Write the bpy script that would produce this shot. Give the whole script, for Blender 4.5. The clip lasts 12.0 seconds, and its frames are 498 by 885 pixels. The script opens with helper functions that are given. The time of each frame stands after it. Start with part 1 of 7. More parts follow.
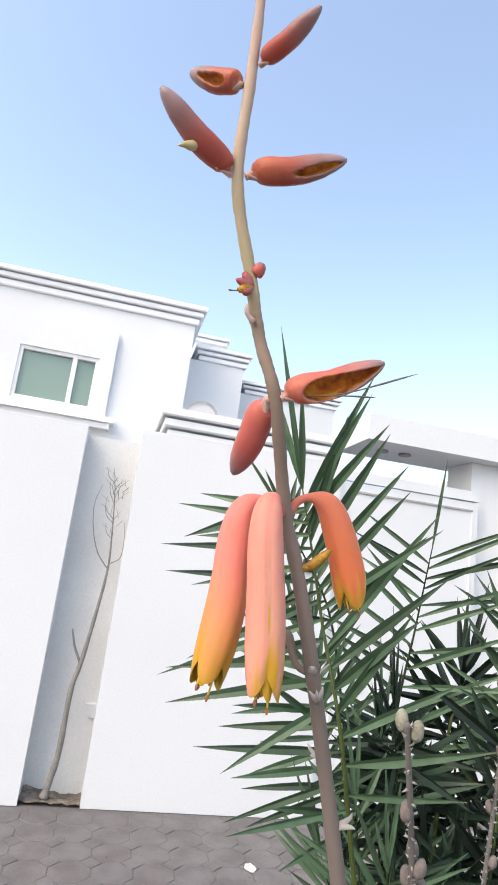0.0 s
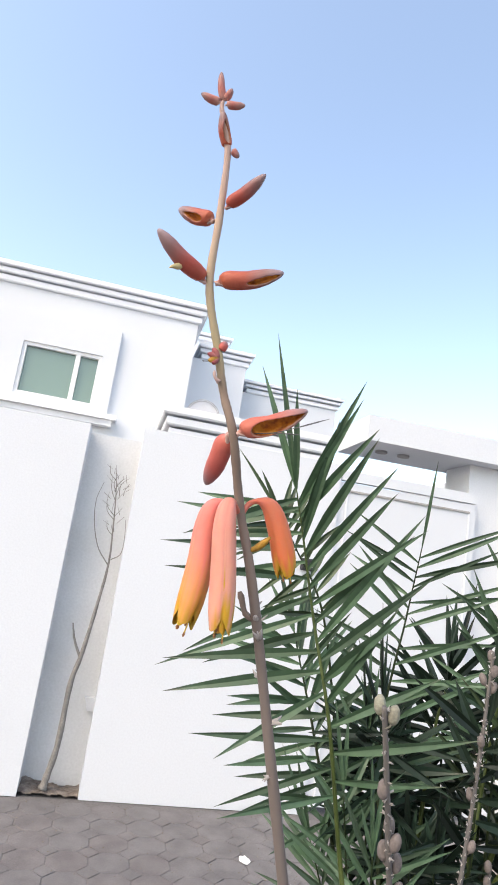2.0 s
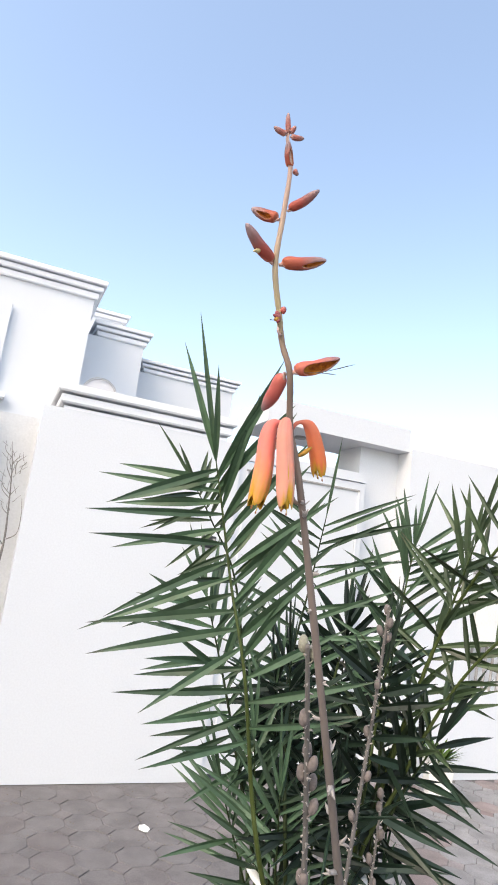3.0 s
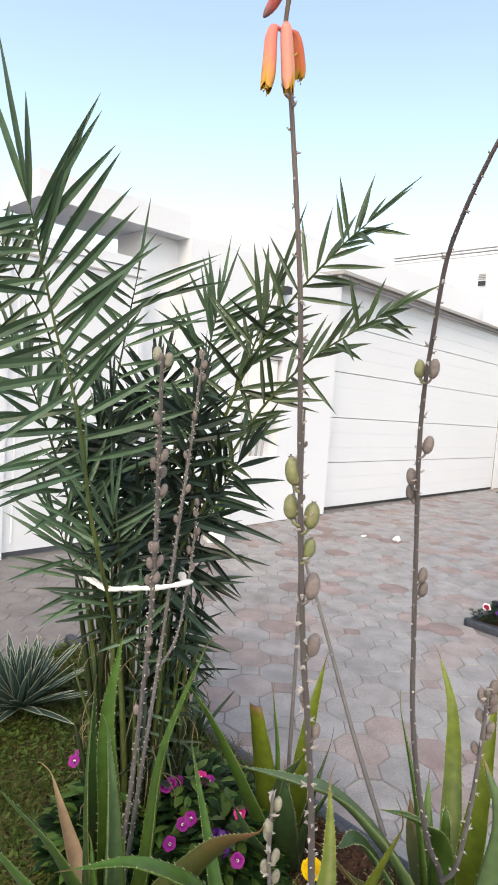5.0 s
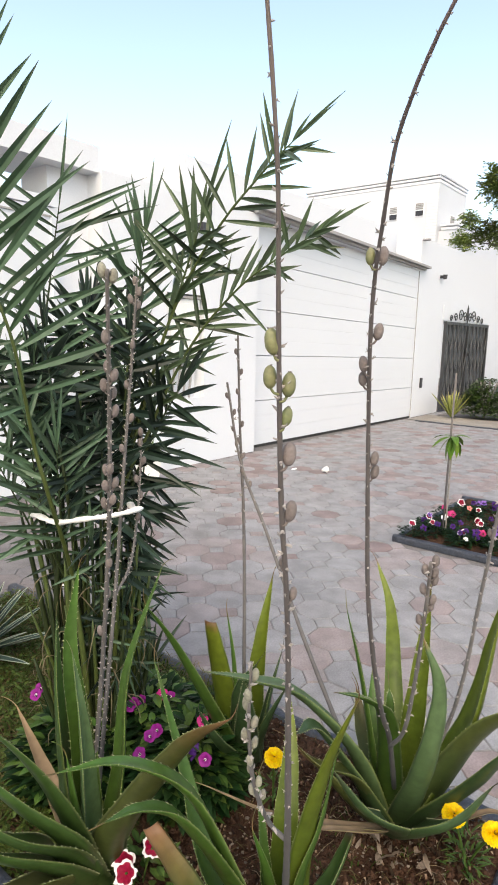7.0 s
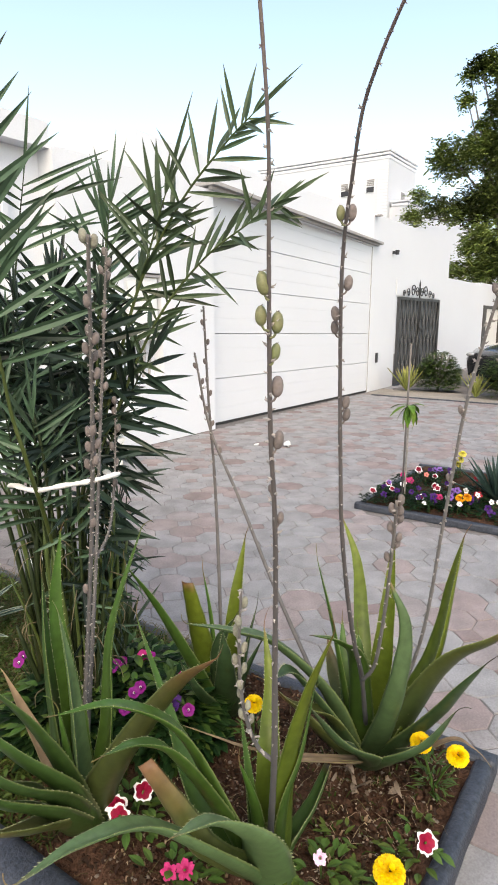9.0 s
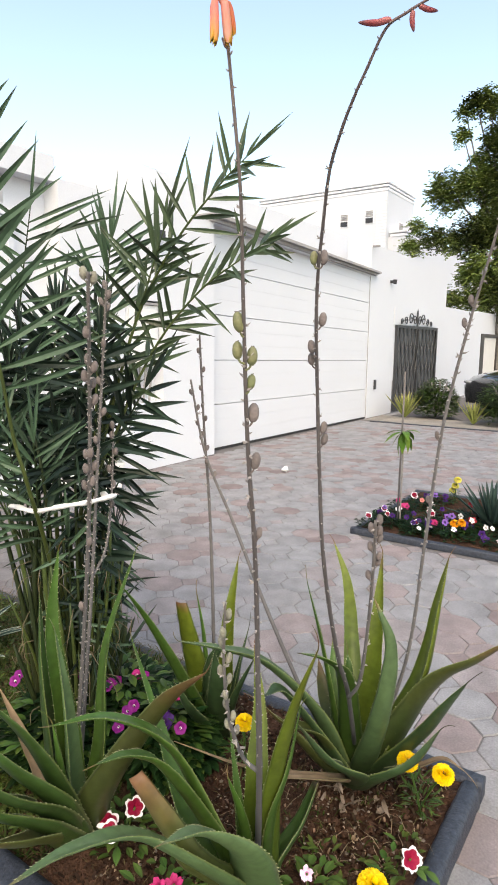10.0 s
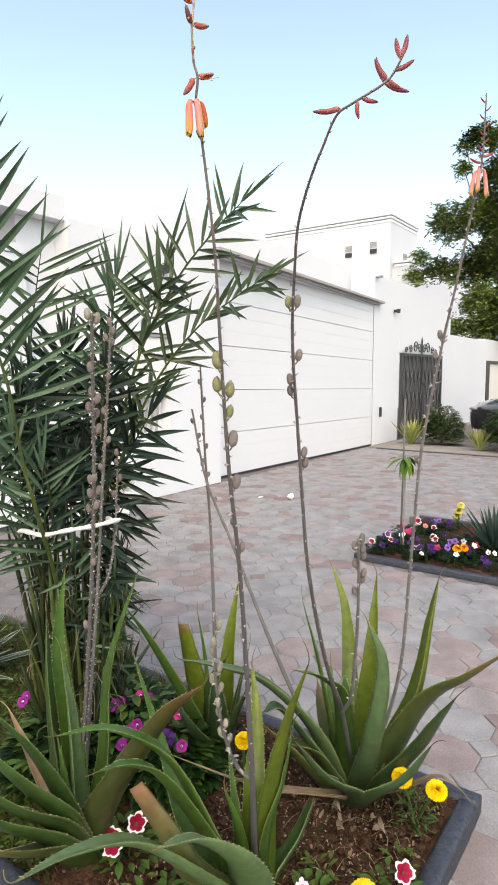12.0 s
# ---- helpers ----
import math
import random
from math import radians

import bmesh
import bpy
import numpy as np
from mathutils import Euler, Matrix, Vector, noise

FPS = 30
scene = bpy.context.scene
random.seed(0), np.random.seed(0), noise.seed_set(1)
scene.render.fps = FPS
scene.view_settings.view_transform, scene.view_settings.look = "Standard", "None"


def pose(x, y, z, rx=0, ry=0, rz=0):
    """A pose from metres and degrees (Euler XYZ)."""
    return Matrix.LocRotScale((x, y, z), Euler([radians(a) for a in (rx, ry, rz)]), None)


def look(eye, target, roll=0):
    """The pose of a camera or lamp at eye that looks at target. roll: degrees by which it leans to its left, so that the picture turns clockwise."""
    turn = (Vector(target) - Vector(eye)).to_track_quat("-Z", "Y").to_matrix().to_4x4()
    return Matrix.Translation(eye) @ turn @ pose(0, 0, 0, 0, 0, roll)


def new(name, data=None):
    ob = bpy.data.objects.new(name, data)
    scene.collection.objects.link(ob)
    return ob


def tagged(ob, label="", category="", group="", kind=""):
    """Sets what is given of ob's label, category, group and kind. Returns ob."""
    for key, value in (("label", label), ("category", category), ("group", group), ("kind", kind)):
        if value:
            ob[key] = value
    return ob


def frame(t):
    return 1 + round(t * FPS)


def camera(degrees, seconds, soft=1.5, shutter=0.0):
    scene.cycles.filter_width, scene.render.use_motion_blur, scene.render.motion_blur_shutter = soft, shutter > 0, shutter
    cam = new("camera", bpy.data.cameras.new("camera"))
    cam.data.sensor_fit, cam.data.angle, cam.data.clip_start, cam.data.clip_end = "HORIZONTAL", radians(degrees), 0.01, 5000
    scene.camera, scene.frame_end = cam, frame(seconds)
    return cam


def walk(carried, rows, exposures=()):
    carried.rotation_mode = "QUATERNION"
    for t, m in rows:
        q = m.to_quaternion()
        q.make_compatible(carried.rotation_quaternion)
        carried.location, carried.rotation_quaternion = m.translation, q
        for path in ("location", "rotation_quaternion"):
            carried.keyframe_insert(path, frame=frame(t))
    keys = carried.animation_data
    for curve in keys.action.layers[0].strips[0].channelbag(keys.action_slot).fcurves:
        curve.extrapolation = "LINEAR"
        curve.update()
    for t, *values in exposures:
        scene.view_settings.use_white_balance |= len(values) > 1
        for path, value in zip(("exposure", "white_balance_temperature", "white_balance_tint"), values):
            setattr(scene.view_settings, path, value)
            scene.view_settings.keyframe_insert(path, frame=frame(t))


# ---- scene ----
cam = camera(44.6, 12.0, soft=1.8)
PATH = [
    (0, (0.4764, 0.2411, 1.4052), (0.8712, 2.1581, 1.8170), 7.59),
    (0.5, (0.4788, 0.2227, 1.4039), (0.8397, 2.1478, 1.8085), 8.11),
    (1, (0.5019, 0.2197, 1.4159), (0.8542, 2.1489, 1.8085), 7.91),
    (1.5, (0.4625, 0.2053, 1.4046), (0.8305, 2.1279, 1.8147), 8.37),
    (2, (0.4743, 0.1921, 1.4019), (0.8649, 2.1109, 1.8086), 8.37),
    (2.5, (0.4674, 0.1835, 1.3925), (0.9738, 2.0727, 1.8104), 7.67),
    (3, (0.4147, 0.1527, 1.3669), (1.1410, 1.9738, 1.7620), 7.23),
    (3.5, (0.4033, 0.1145, 1.3450), (1.3992, 1.8350, 1.5639), 5.59),
    (3.7, (0.3917, 0.1107, 1.3327), (1.4771, 1.7841, 1.4795), 5.14),
    (5.3, (0.2750, 0.1360, 1.2350), (1.7240, 1.4950, 1.0060), 3.8),
    (5.5, (0.2710, 0.1428, 1.2302), (1.7530, 1.4598, 0.9692), 3.6),
    (6, (0.2692, 0.1542, 1.2243), (1.7992, 1.4082, 0.9283), 3.3),
    (6.5, (0.2614, 0.1466, 1.2153), (1.7944, 1.3896, 0.8883), 2.9),
    (7, (0.2356, 0.1289, 1.2002), (1.7886, 1.3419, 0.8592), 1.3),
    (7.2, (0.2308, 0.1256, 1.1971), (1.8048, 1.3106, 0.8561), 0.9),
    (8.8, (0.1684, 0.1091, 1.1700), (1.7854, 1.2171, 0.7690), 0.1),
    (9, (0.1624, 0.1100, 1.1710), (1.7854, 1.2070, 0.7700), 0.1),
    (9.5, (0.1362, 0.1017, 1.1730), (1.7692, 1.1967, 0.8100), 0.3),
    (10, (0.1250, 0.0590, 1.1780), (1.7600, 1.1670, 0.8600), 0.4),
    (10.5, (0.0980, 0.0190, 1.1840), (1.7290, 1.1450, 0.9140), 0.5),
    (11, (0.0810, -0.0010, 1.1830), (1.7110, 1.1310, 0.9340), 0.6),
    (11.5, (0.0760, -0.0150, 1.1830), (1.7030, 1.1270, 0.9540), -0.2),
    (12, (0.0760, -0.0130, 1.1840), (1.7040, 1.1260, 0.9590), -0.2),
]
walk(cam, [(t, look(eye, target, roll)) for t, eye, target, roll in PATH], [(0.0, 1.56, 7300, 9), (3.5, 1.56, 7400, 9), (5.5, 1.56, 7700, 8), (12.0, 1.56, 7700, 8)])

# ---- light ----
SUN_EL, SUN_AZ = 48.0, 235.0
world = bpy.data.worlds.new("sky")
scene.world = world
world.use_nodes = True
wn = world.node_tree.nodes
wl = world.node_tree.links
sky = wn.new("ShaderNodeTexSky")
sky.sky_type = "NISHITA"
sky.sun_disc = False
sky.sun_elevation = radians(SUN_EL)
sky.sun_rotation = radians(SUN_AZ)
sky.air_density, sky.dust_density, sky.ozone_density = 1.0, 2.5, 0.6
wl.new(sky.outputs[0], wn["Background"].inputs[0])
wn["Background"].inputs[1].default_value = 0.15
sun = new("sun", bpy.data.lights.new("sun", "SUN"))
sun.data.energy = 0.15
sun.data.angle = radians(25)
sun.data.color = (1.0, 0.97, 0.94)
az = radians(SUN_AZ)
sun.matrix_world = look((0, 0, 30), (-math.sin(az) * 30 / math.tan(radians(SUN_EL)), -math.cos(az) * 30 / math.tan(radians(SUN_EL)), 0))


# ---- materials ----
def mat(name, color, rough=0.6, metal=0.0, vary=0.12, scale=8.0, fine=60.0, bump=0.15, second=None, amount=0.5, coat=0.0, rand=0.0, trans=0.0, dist=0.003):
    """A procedural surface: two scales of variation in colour, gloss and relief."""
    m = bpy.data.materials.new(name)
    m.use_nodes = True
    n, l = m.node_tree.nodes, m.node_tree.links
    b = n["Principled BSDF"]
    tc = n.new("ShaderNodeTexCoord")
    big = n.new("ShaderNodeTexNoise")
    big.inputs["Scale"].default_value = scale
    big.inputs["Detail"].default_value = 5
    small = n.new("ShaderNodeTexNoise")
    small.inputs["Scale"].default_value = fine
    small.inputs["Detail"].default_value = 3
    for t in (big, small):
        l.new(tc.outputs["Object"], t.inputs["Vector"])
    ramp = n.new("ShaderNodeMapRange")
    ramp.inputs[1].default_value, ramp.inputs[2].default_value = 0.35, 0.65
    l.new(big.outputs[0], ramp.inputs[0])
    mix = n.new("ShaderNodeMix")
    mix.data_type = "RGBA"
    mix.inputs[6].default_value = (*color, 1)
    alt = second or tuple(c * (1 - vary) for c in color)
    mix.inputs[7].default_value = (*alt, 1)
    mul = n.new("ShaderNodeMath")
    mul.operation = "MULTIPLY"
    mul.inputs[1].default_value = amount if second else 1.0
    l.new(ramp.outputs[0], mul.inputs[0])
    l.new(mul.outputs[0], mix.inputs[0])
    hsv = n.new("ShaderNodeHueSaturation")
    l.new(mix.outputs[2], hsv.inputs["Color"])
    val = n.new("ShaderNodeMapRange")
    val.inputs[1].default_value, val.inputs[2].default_value = 0.3, 0.7
    val.inputs[3].default_value, val.inputs[4].default_value = 1 - vary, 1 + vary
    l.new(small.outputs[0], val.inputs[0])
    last = val.outputs[0]
    if rand:
        info = n.new("ShaderNodeObjectInfo")
        rr = n.new("ShaderNodeMapRange")
        rr.inputs[3].default_value, rr.inputs[4].default_value = 1 - rand, 1 + rand
        l.new(info.outputs["Random"], rr.inputs[0])
        mm = n.new("ShaderNodeMath")
        mm.operation = "MULTIPLY"
        l.new(last, mm.inputs[0])
        l.new(rr.outputs[0], mm.inputs[1])
        last = mm.outputs[0]
    l.new(last, hsv.inputs["Value"])
    l.new(hsv.outputs[0], b.inputs["Base Color"])
    rg = n.new("ShaderNodeMapRange")
    rg.inputs[3].default_value, rg.inputs[4].default_value = max(0.02, rough - 0.12), min(1, rough + 0.12)
    l.new(small.outputs[0], rg.inputs[0])
    l.new(rg.outputs[0], b.inputs["Roughness"])
    b.inputs["Metallic"].default_value = metal
    b.inputs["Coat Weight"].default_value = coat
    b.inputs["Specular IOR Level"].default_value = 0.12 if rough > 0.9 else 0.5
    if trans:
        b.inputs["Subsurface Weight"].default_value = trans
        b.inputs["Subsurface Radius"].default_value = (0.01, 0.006, 0.003)
        b.inputs["Subsurface Scale"].default_value = 0.3
    if bump:
        bp = n.new("ShaderNodeBump")
        bp.inputs["Strength"].default_value = bump
        bp.inputs["Distance"].default_value = dist
        l.new(small.outputs[0], bp.inputs["Height"])
        l.new(bp.outputs[0], b.inputs["Normal"])
    return m


WHITE = mat("white_masonry_paint", (0.64, 0.66, 0.69), 0.75, vary=0.03, scale=0.7, fine=90, bump=0.25)
OFFWHITE = mat("weathered_white_plaster", (0.64, 0.65, 0.66), 0.85, vary=0.05, scale=2.0, fine=70, bump=0.3, second=(0.46, 0.45, 0.43), amount=0.35)
TRIM = mat("white_moulding_paint", (0.76, 0.77, 0.79), 0.7, vary=0.03, scale=2, fine=60, bump=0.1)
GREY = mat("grey_coping_concrete", (0.33, 0.32, 0.31), 0.8, vary=0.12, scale=3, fine=50, bump=0.3)
DOORWHITE = mat("white_coated_steel", (0.62, 0.64, 0.67), 0.45, vary=0.02, scale=1.5, fine=150, bump=0.08)
SEAL = mat("black_rubber_seal", (0.03, 0.03, 0.03), 0.7, vary=0.2)
DARK = mat("dark_plastic", (0.03, 0.03, 0.035), 0.5, vary=0.2, bump=0.05)
IRON = mat("weathered_wrought_iron", (0.035, 0.037, 0.041), 0.5, metal=0.0, vary=0.2, scale=12, fine=90, bump=0.3)
JOINT = mat("sandy_joint_ground", (0.17, 0.16, 0.156), 0.95, vary=0.2, scale=3, fine=120, bump=0.6)
SOIL = mat("dry_brown_soil", (0.08, 0.043, 0.028), 0.95, vary=0.35, scale=14, fine=120, bump=1.0, second=(0.026, 0.015, 0.01), amount=0.8, dist=0.01)
KERB = mat("blue_black_painted_kerb", (0.018, 0.023, 0.034), 0.5, vary=0.45, scale=70, fine=160, bump=0.8, second=(0.07, 0.08, 0.1), amount=0.38)
ALU = mat("white_window_frame", (0.75, 0.75, 0.75), 0.4, vary=0.02, bump=0.03)


def glass_mat():
    m = bpy.data.materials.new("green_tinted_window_glass")
    m.use_nodes = True
    b = m.node_tree.nodes["Principled BSDF"]
    n, l = m.node_tree.nodes, m.node_tree.links
    noise_t = n.new("ShaderNodeTexNoise")
    noise_t.inputs["Scale"].default_value = 1.3
    mr = n.new("ShaderNodeMapRange")
    mr.inputs[3].default_value, mr.inputs[4].default_value = 0.06, 0.14
    l.new(noise_t.outputs[0], mr.inputs[0])
    l.new(mr.outputs[0], b.inputs["Roughness"])
    b.inputs["Base Color"].default_value = (0.16, 0.24, 0.2, 1)
    b.inputs["Specular IOR Level"].default_value = 0.8
    return m


GLASS = glass_mat()


# ---- mesh helpers ----
def mesh_of(name, bm, material, smooth=False):
    me = bpy.data.meshes.new(name)
    if smooth:
        for f in bm.faces:
            f.smooth = True
    bm.to_mesh(me)
    bm.free()
    for m in material if isinstance(material, (list, tuple)) else [material]:
        me.materials.append(m)
    return me


def part(name, bm, material, parent, label="", smooth=False):
    ob = new(name, mesh_of(name, bm, material, smooth))
    ob.parent = parent
    if label:
        ob["label"] = label
    return ob


def thing(name, label, category, group="", kind="", at=None, bm=None, material=None, smooth=False):
    ob = new(name, mesh_of(name, bm, material, smooth) if bm else None)
    if at is not None:
        ob.matrix_world = at
    return tagged(ob, label, category, group, kind)


def box(bm, x0, y0, z0, x1, y1, z1, bevel=0.0):
    vs = [bm.verts.new((x, y, z)) for z in (z0, z1) for x, y in ((x0, y0), (x1, y0), (x1, y1), (x0, y1))]
    fs = [bm.faces.new([vs[i] for i in q]) for q in ((3, 2, 1, 0), (4, 5, 6, 7), (0, 1, 5, 4), (1, 2, 6, 5), (2, 3, 7, 6), (3, 0, 4, 7))]
    if bevel:
        es = list({e for f in fs for e in f.edges})
        bmesh.ops.bevel(bm, geom=es, offset=bevel, segments=2, affect="EDGES", profile=0.5)
    return bm


def boxes(*bs, bevel=0.0):
    bm = bmesh.new()
    for b in bs:
        box(bm, *b, bevel=bevel)
    return bm


def tube(bm, pts, radii, sides=8, cap=True):
    """A round bar along points, with its own radius at each."""
    pts = [Vector(p) for p in pts]
    rings = []
    ref = Vector((0.31, 0.87, 0.38))
    for i, p in enumerate(pts):
        d = (pts[min(i + 1, len(pts) - 1)] - pts[max(i - 1, 0)]).normalized()
        u = d.cross(ref)
        if u.length < 1e-3:
            u = d.cross(Vector((1, 0, 0)))
        u.normalize()
        v = d.cross(u)
        r = radii[i] if isinstance(radii, (list, tuple)) else radii
        rings.append([bm.verts.new(p + (u * math.cos(a) + v * math.sin(a)) * r) for a in [2 * math.pi * k / sides for k in range(sides)]])
    for a, b in zip(rings, rings[1:]):
        for k in range(sides):
            bm.faces.new((a[k], a[(k + 1) % sides], b[(k + 1) % sides], b[k]))
    if cap:
        bm.faces.new(rings[0][::-1])
        bm.faces.new(rings[-1])
    return bm


def spline(pts, n):
    """n points on a smooth line through the given ones."""
    P = [Vector(p) for p in pts]
    P = [P[0] * 2 - P[1]] + P + [P[-1] * 2 - P[-2]]
    out = []
    segs = len(P) - 3
    for i in range(n):
        u = i / (n - 1) * segs
        k = min(int(u), segs - 1)
        t = u - k
        a, b, c, d = P[k:k + 4]
        out.append(0.5 * (2 * b + (c - a) * t + (2 * a - 5 * b + 4 * c - d) * t * t + (3 * b - a - 3 * c + d) * t ** 3))
    return out


# ---- ground ----
bm = bmesh.new()
bmesh.ops.create_grid(bm, x_segments=40, y_segments=40, size=400, matrix=Matrix.Translation((0, 0, -0.0045)))
thing("ground", "sandy grey paved ground that runs to the horizon", "ground", kind="structure", bm=bm, material=JOINT)

WALL_Y = 4.02
TOP = 2.15


def wall(name, label, *bs, material=None):
    return thing(name, label, "wall", kind="structure", bm=boxes(*bs), material=material or WHITE)


VILLA_Y = 4.055
wall("wall_west", "plain white painted boundary wall", (-9, VILLA_Y - 0.01, 0, 0.243, VILLA_Y + 0.2, TOP))
wall("wall_recess", "stained white plaster at the back of a planting niche", (0.0, VILLA_Y + 0.2, 0, 0.75, VILLA_Y + 0.35, TOP - 0.02), material=OFFWHITE)
wall("wall_middle", "plain white painted boundary wall beside a planting niche", (0.58, VILLA_Y, 0, 1.93, VILLA_Y + 0.2, TOP + 0.04))
GX0, GX1, GH0, GH1 = 5.3, 9.37, 2.462, 2.277  # the garage opening: its sides and the heights of its sloping lintel
wall("wall_east", "white painted wall with a recessed meter niche", (2.98, WALL_Y + 0.17, 0, 3.34, WALL_Y + 0.5, 2.398), (3.34, WALL_Y, 0, 4.02, WALL_Y + 0.3, 2.42), (4.02, WALL_Y, 0, 4.5, WALL_Y + 0.3, 0.63), (4.02, WALL_Y, 1.57, 4.5, WALL_Y + 0.3, 2.42), (4.5, WALL_Y, 0, GX0, WALL_Y + 0.3, 2.42), (4.02, WALL_Y + 0.12, 0.63, 4.5, WALL_Y + 0.3, 1.57))
wall("wall_garage_back", "white painted outer walls of the garage", (GX0, 9.4, 0, GX1, 9.6, 2.3), (GX0 - 0.2, WALL_Y + 0.3, 0, GX0, 9.6, 2.3), (GX1, WALL_Y + 0.3, 0, GX1 + 0.2, 9.6, 2.3))


def sloped(x0, y0, a0, b0, x1, y1, a1, b1):
    """A bar from x0 to x1 whose underside runs from a0 to a1 and its top from b0 to b1."""
    bm = bmesh.new()
    vs = [bm.verts.new(p) for p in ((x0, y0, a0), (x1, y0, a1), (x1, y1, a1), (x0, y1, a0), (x0, y0, b0), (x1, y0, b1), (x1, y1, b1), (x0, y1, b0))]
    for q in ((3, 2, 1, 0), (4, 5, 6, 7), (0, 1, 5, 4), (1, 2, 6, 5), (2, 3, 7, 6), (3, 0, 4, 7)):
        bm.faces.new([vs[i] for i in q])
    return bm


def eaves(x):
    """Height of the underside of the coping along the garage front."""
    return GH0 - 0.012 + (GH1 - GH0) * 0.75 * (x - GX0) / (GX1 - GX0)


thing("wall_garage_lintel", "white painted lintel over the garage door", "wall", kind="structure", bm=sloped(GX0, WALL_Y + 0.002, GH0 - 0.02, eaves(GX0), GX1, WALL_Y + 0.3, GH1 - 0.02, eaves(GX1)), material=WHITE)
wall("wall_gate_pier", "white painted wall beside an iron gate", (9.36, WALL_Y, 0, 10.46, WALL_Y + 0.3, 2.75))
wall("wall_gate_lintel", "white painted wall over an iron gate", (10.46, WALL_Y, 1.53, 12.76, WALL_Y + 0.3, 2.75))
wall("wall_gate_surround", "raised white plaster band round an iron gate", (10.43, WALL_Y - 0.014, 1.56, 12.95, WALL_Y - 0.002, 1.84), (12.78, WALL_Y - 0.014, 0, 12.95, WALL_Y - 0.002, 1.56))
wall("wall_gate_end", "white painted wall past an iron gate", (12.76, WALL_Y, 0, 13.4, WALL_Y + 0.3, 2.75))
wall("wall_lane", "low white wall along the lane", (13.4, WALL_Y + 0.003, 0, 16.55, WALL_Y + 0.3, 2.0))
wall("wall_lane_end", "low white wall round a side door", (16.55, WALL_Y + 0.1, 0, 26, WALL_Y + 0.3, 2.06))
thing("coping", "grey concrete coping along the top of the garage wall", "coping", kind="structure", bm=sloped(5.19, WALL_Y - 0.1, eaves(5.19), eaves(5.19) + 0.035, 9.56, WALL_Y + 0.35, eaves(9.56), eaves(9.56) + 0.03), material=GREY)
thing("coping_fillet", "grey stepped fillet under the garage coping", "coping", kind="structure", bm=sloped(5.22, WALL_Y - 0.05, eaves(5.22) - 0.035, eaves(5.22) - 0.002, 9.5, WALL_Y - 0.002, eaves(9.5) - 0.03, eaves(9.5) - 0.002), material=GREY)


# ---- villas behind the wall ----
def moulding(x0, x1, y0, y1, z, steps=3, rise=0.13, out=0.065):
    """A stepped cornice round a block, widest at the top."""
    return [(x0 - out * (i + 1), y0 - out * (i + 1), z + i * rise + (0.03 if i else 0), x1 + out * (i + 1), y1 + out * (i + 1), z + (i + 1) * rise) for i in range(steps)]


def pieces(name, bs, material, parent):
    """One part for each box."""
    for b in bs:
        part(name, boxes(b), material, parent)


def cornices(bs, parent):
    """Moulded courses: each has an upright band over a splayed underside."""
    for x0, y0, z0, x1, y1, z1 in bs:
        bm = bmesh.new()
        m = (z1 - z0) * 0.16
        rings = []
        for inset, z in ((m, z0), (0.004, z0 + m), (0, z0 + m + 0.004), (0, z1)):
            rings.append([bm.verts.new(p) for p in ((x0 + inset, y0 + inset, z), (x1 - inset, y0 + inset, z), (x1 - inset, y1 - inset, z), (x0 + inset, y1 - inset, z))])
        for a, b in zip(rings, rings[1:]):
            for k in range(4):
                bm.faces.new((a[k], a[(k + 1) % 4], b[(k + 1) % 4], b[k]))
        bm.faces.new(rings[0][::-1])
        bm.faces.new(rings[-1])
        part("cornice", bm, TRIM, parent)


villa = thing("villa", "white two-storey villa with stepped cornices and a sliding window", "house", at=pose(0, 12.4, 0))
# front block with its window opening
WX0, WX1, WZ0, WZ1 = -1.82, -0.29, 4.08, 5.15
pieces("wall", ((-9, 0, 0, WX0, 0.3, 6.3), (WX1, 0, 0, 1.5, 0.3, 6.3), (WX0, 0, 0, WX1, 0.3, WZ0), (WX0, 0, WZ1, WX1, 0.3, 6.3), (-9, 0.3, 0, 1.5, 7, 6.3), (-9, -0.12, 3.9, WX0, -0.003, 5.75), (WX1, -0.12, 3.9, 0.0, -0.003, 5.75), (WX0, -0.12, 3.9, WX1, -0.003, WZ0), (WX0, -0.12, WZ1, WX1, -0.003, 5.75)), WHITE, villa)
cornices(moulding(-9, 1.5, 0.0, 7, 6.3), villa)
pieces("ledge", ((-9, -0.3, 3.86, 0.2, -0.004, 3.96), (-9, -0.22, 3.74, 0.12, -0.004, 3.858)), TRIM, villa)
win = part("window", boxes((WX0, -0.08, WZ0, WX0 + 0.07, 0.1, WZ1), (WX1 - 0.07, -0.08, WZ0, WX1, 0.1, WZ1), (WX0 + 0.07, -0.08, WZ1 - 0.07, WX1 - 0.07, 0.1, WZ1), (WX0 + 0.07, -0.08, WZ0, WX1 - 0.07, 0.1, WZ0 + 0.07), (-0.8, -0.075, WZ0 + 0.07, -0.71, 0.09, WZ1 - 0.07)), ALU, villa, "white framed sliding window")
part("pane", boxes((WX0 + 0.07, 0.0, WZ0 + 0.07, -0.8, 0.012, WZ1 - 0.07)), GLASS, win)
part("pane", boxes((-0.71, 0.02, WZ0 + 0.07, WX1 - 0.07, 0.032, WZ1 - 0.07)), GLASS, win)
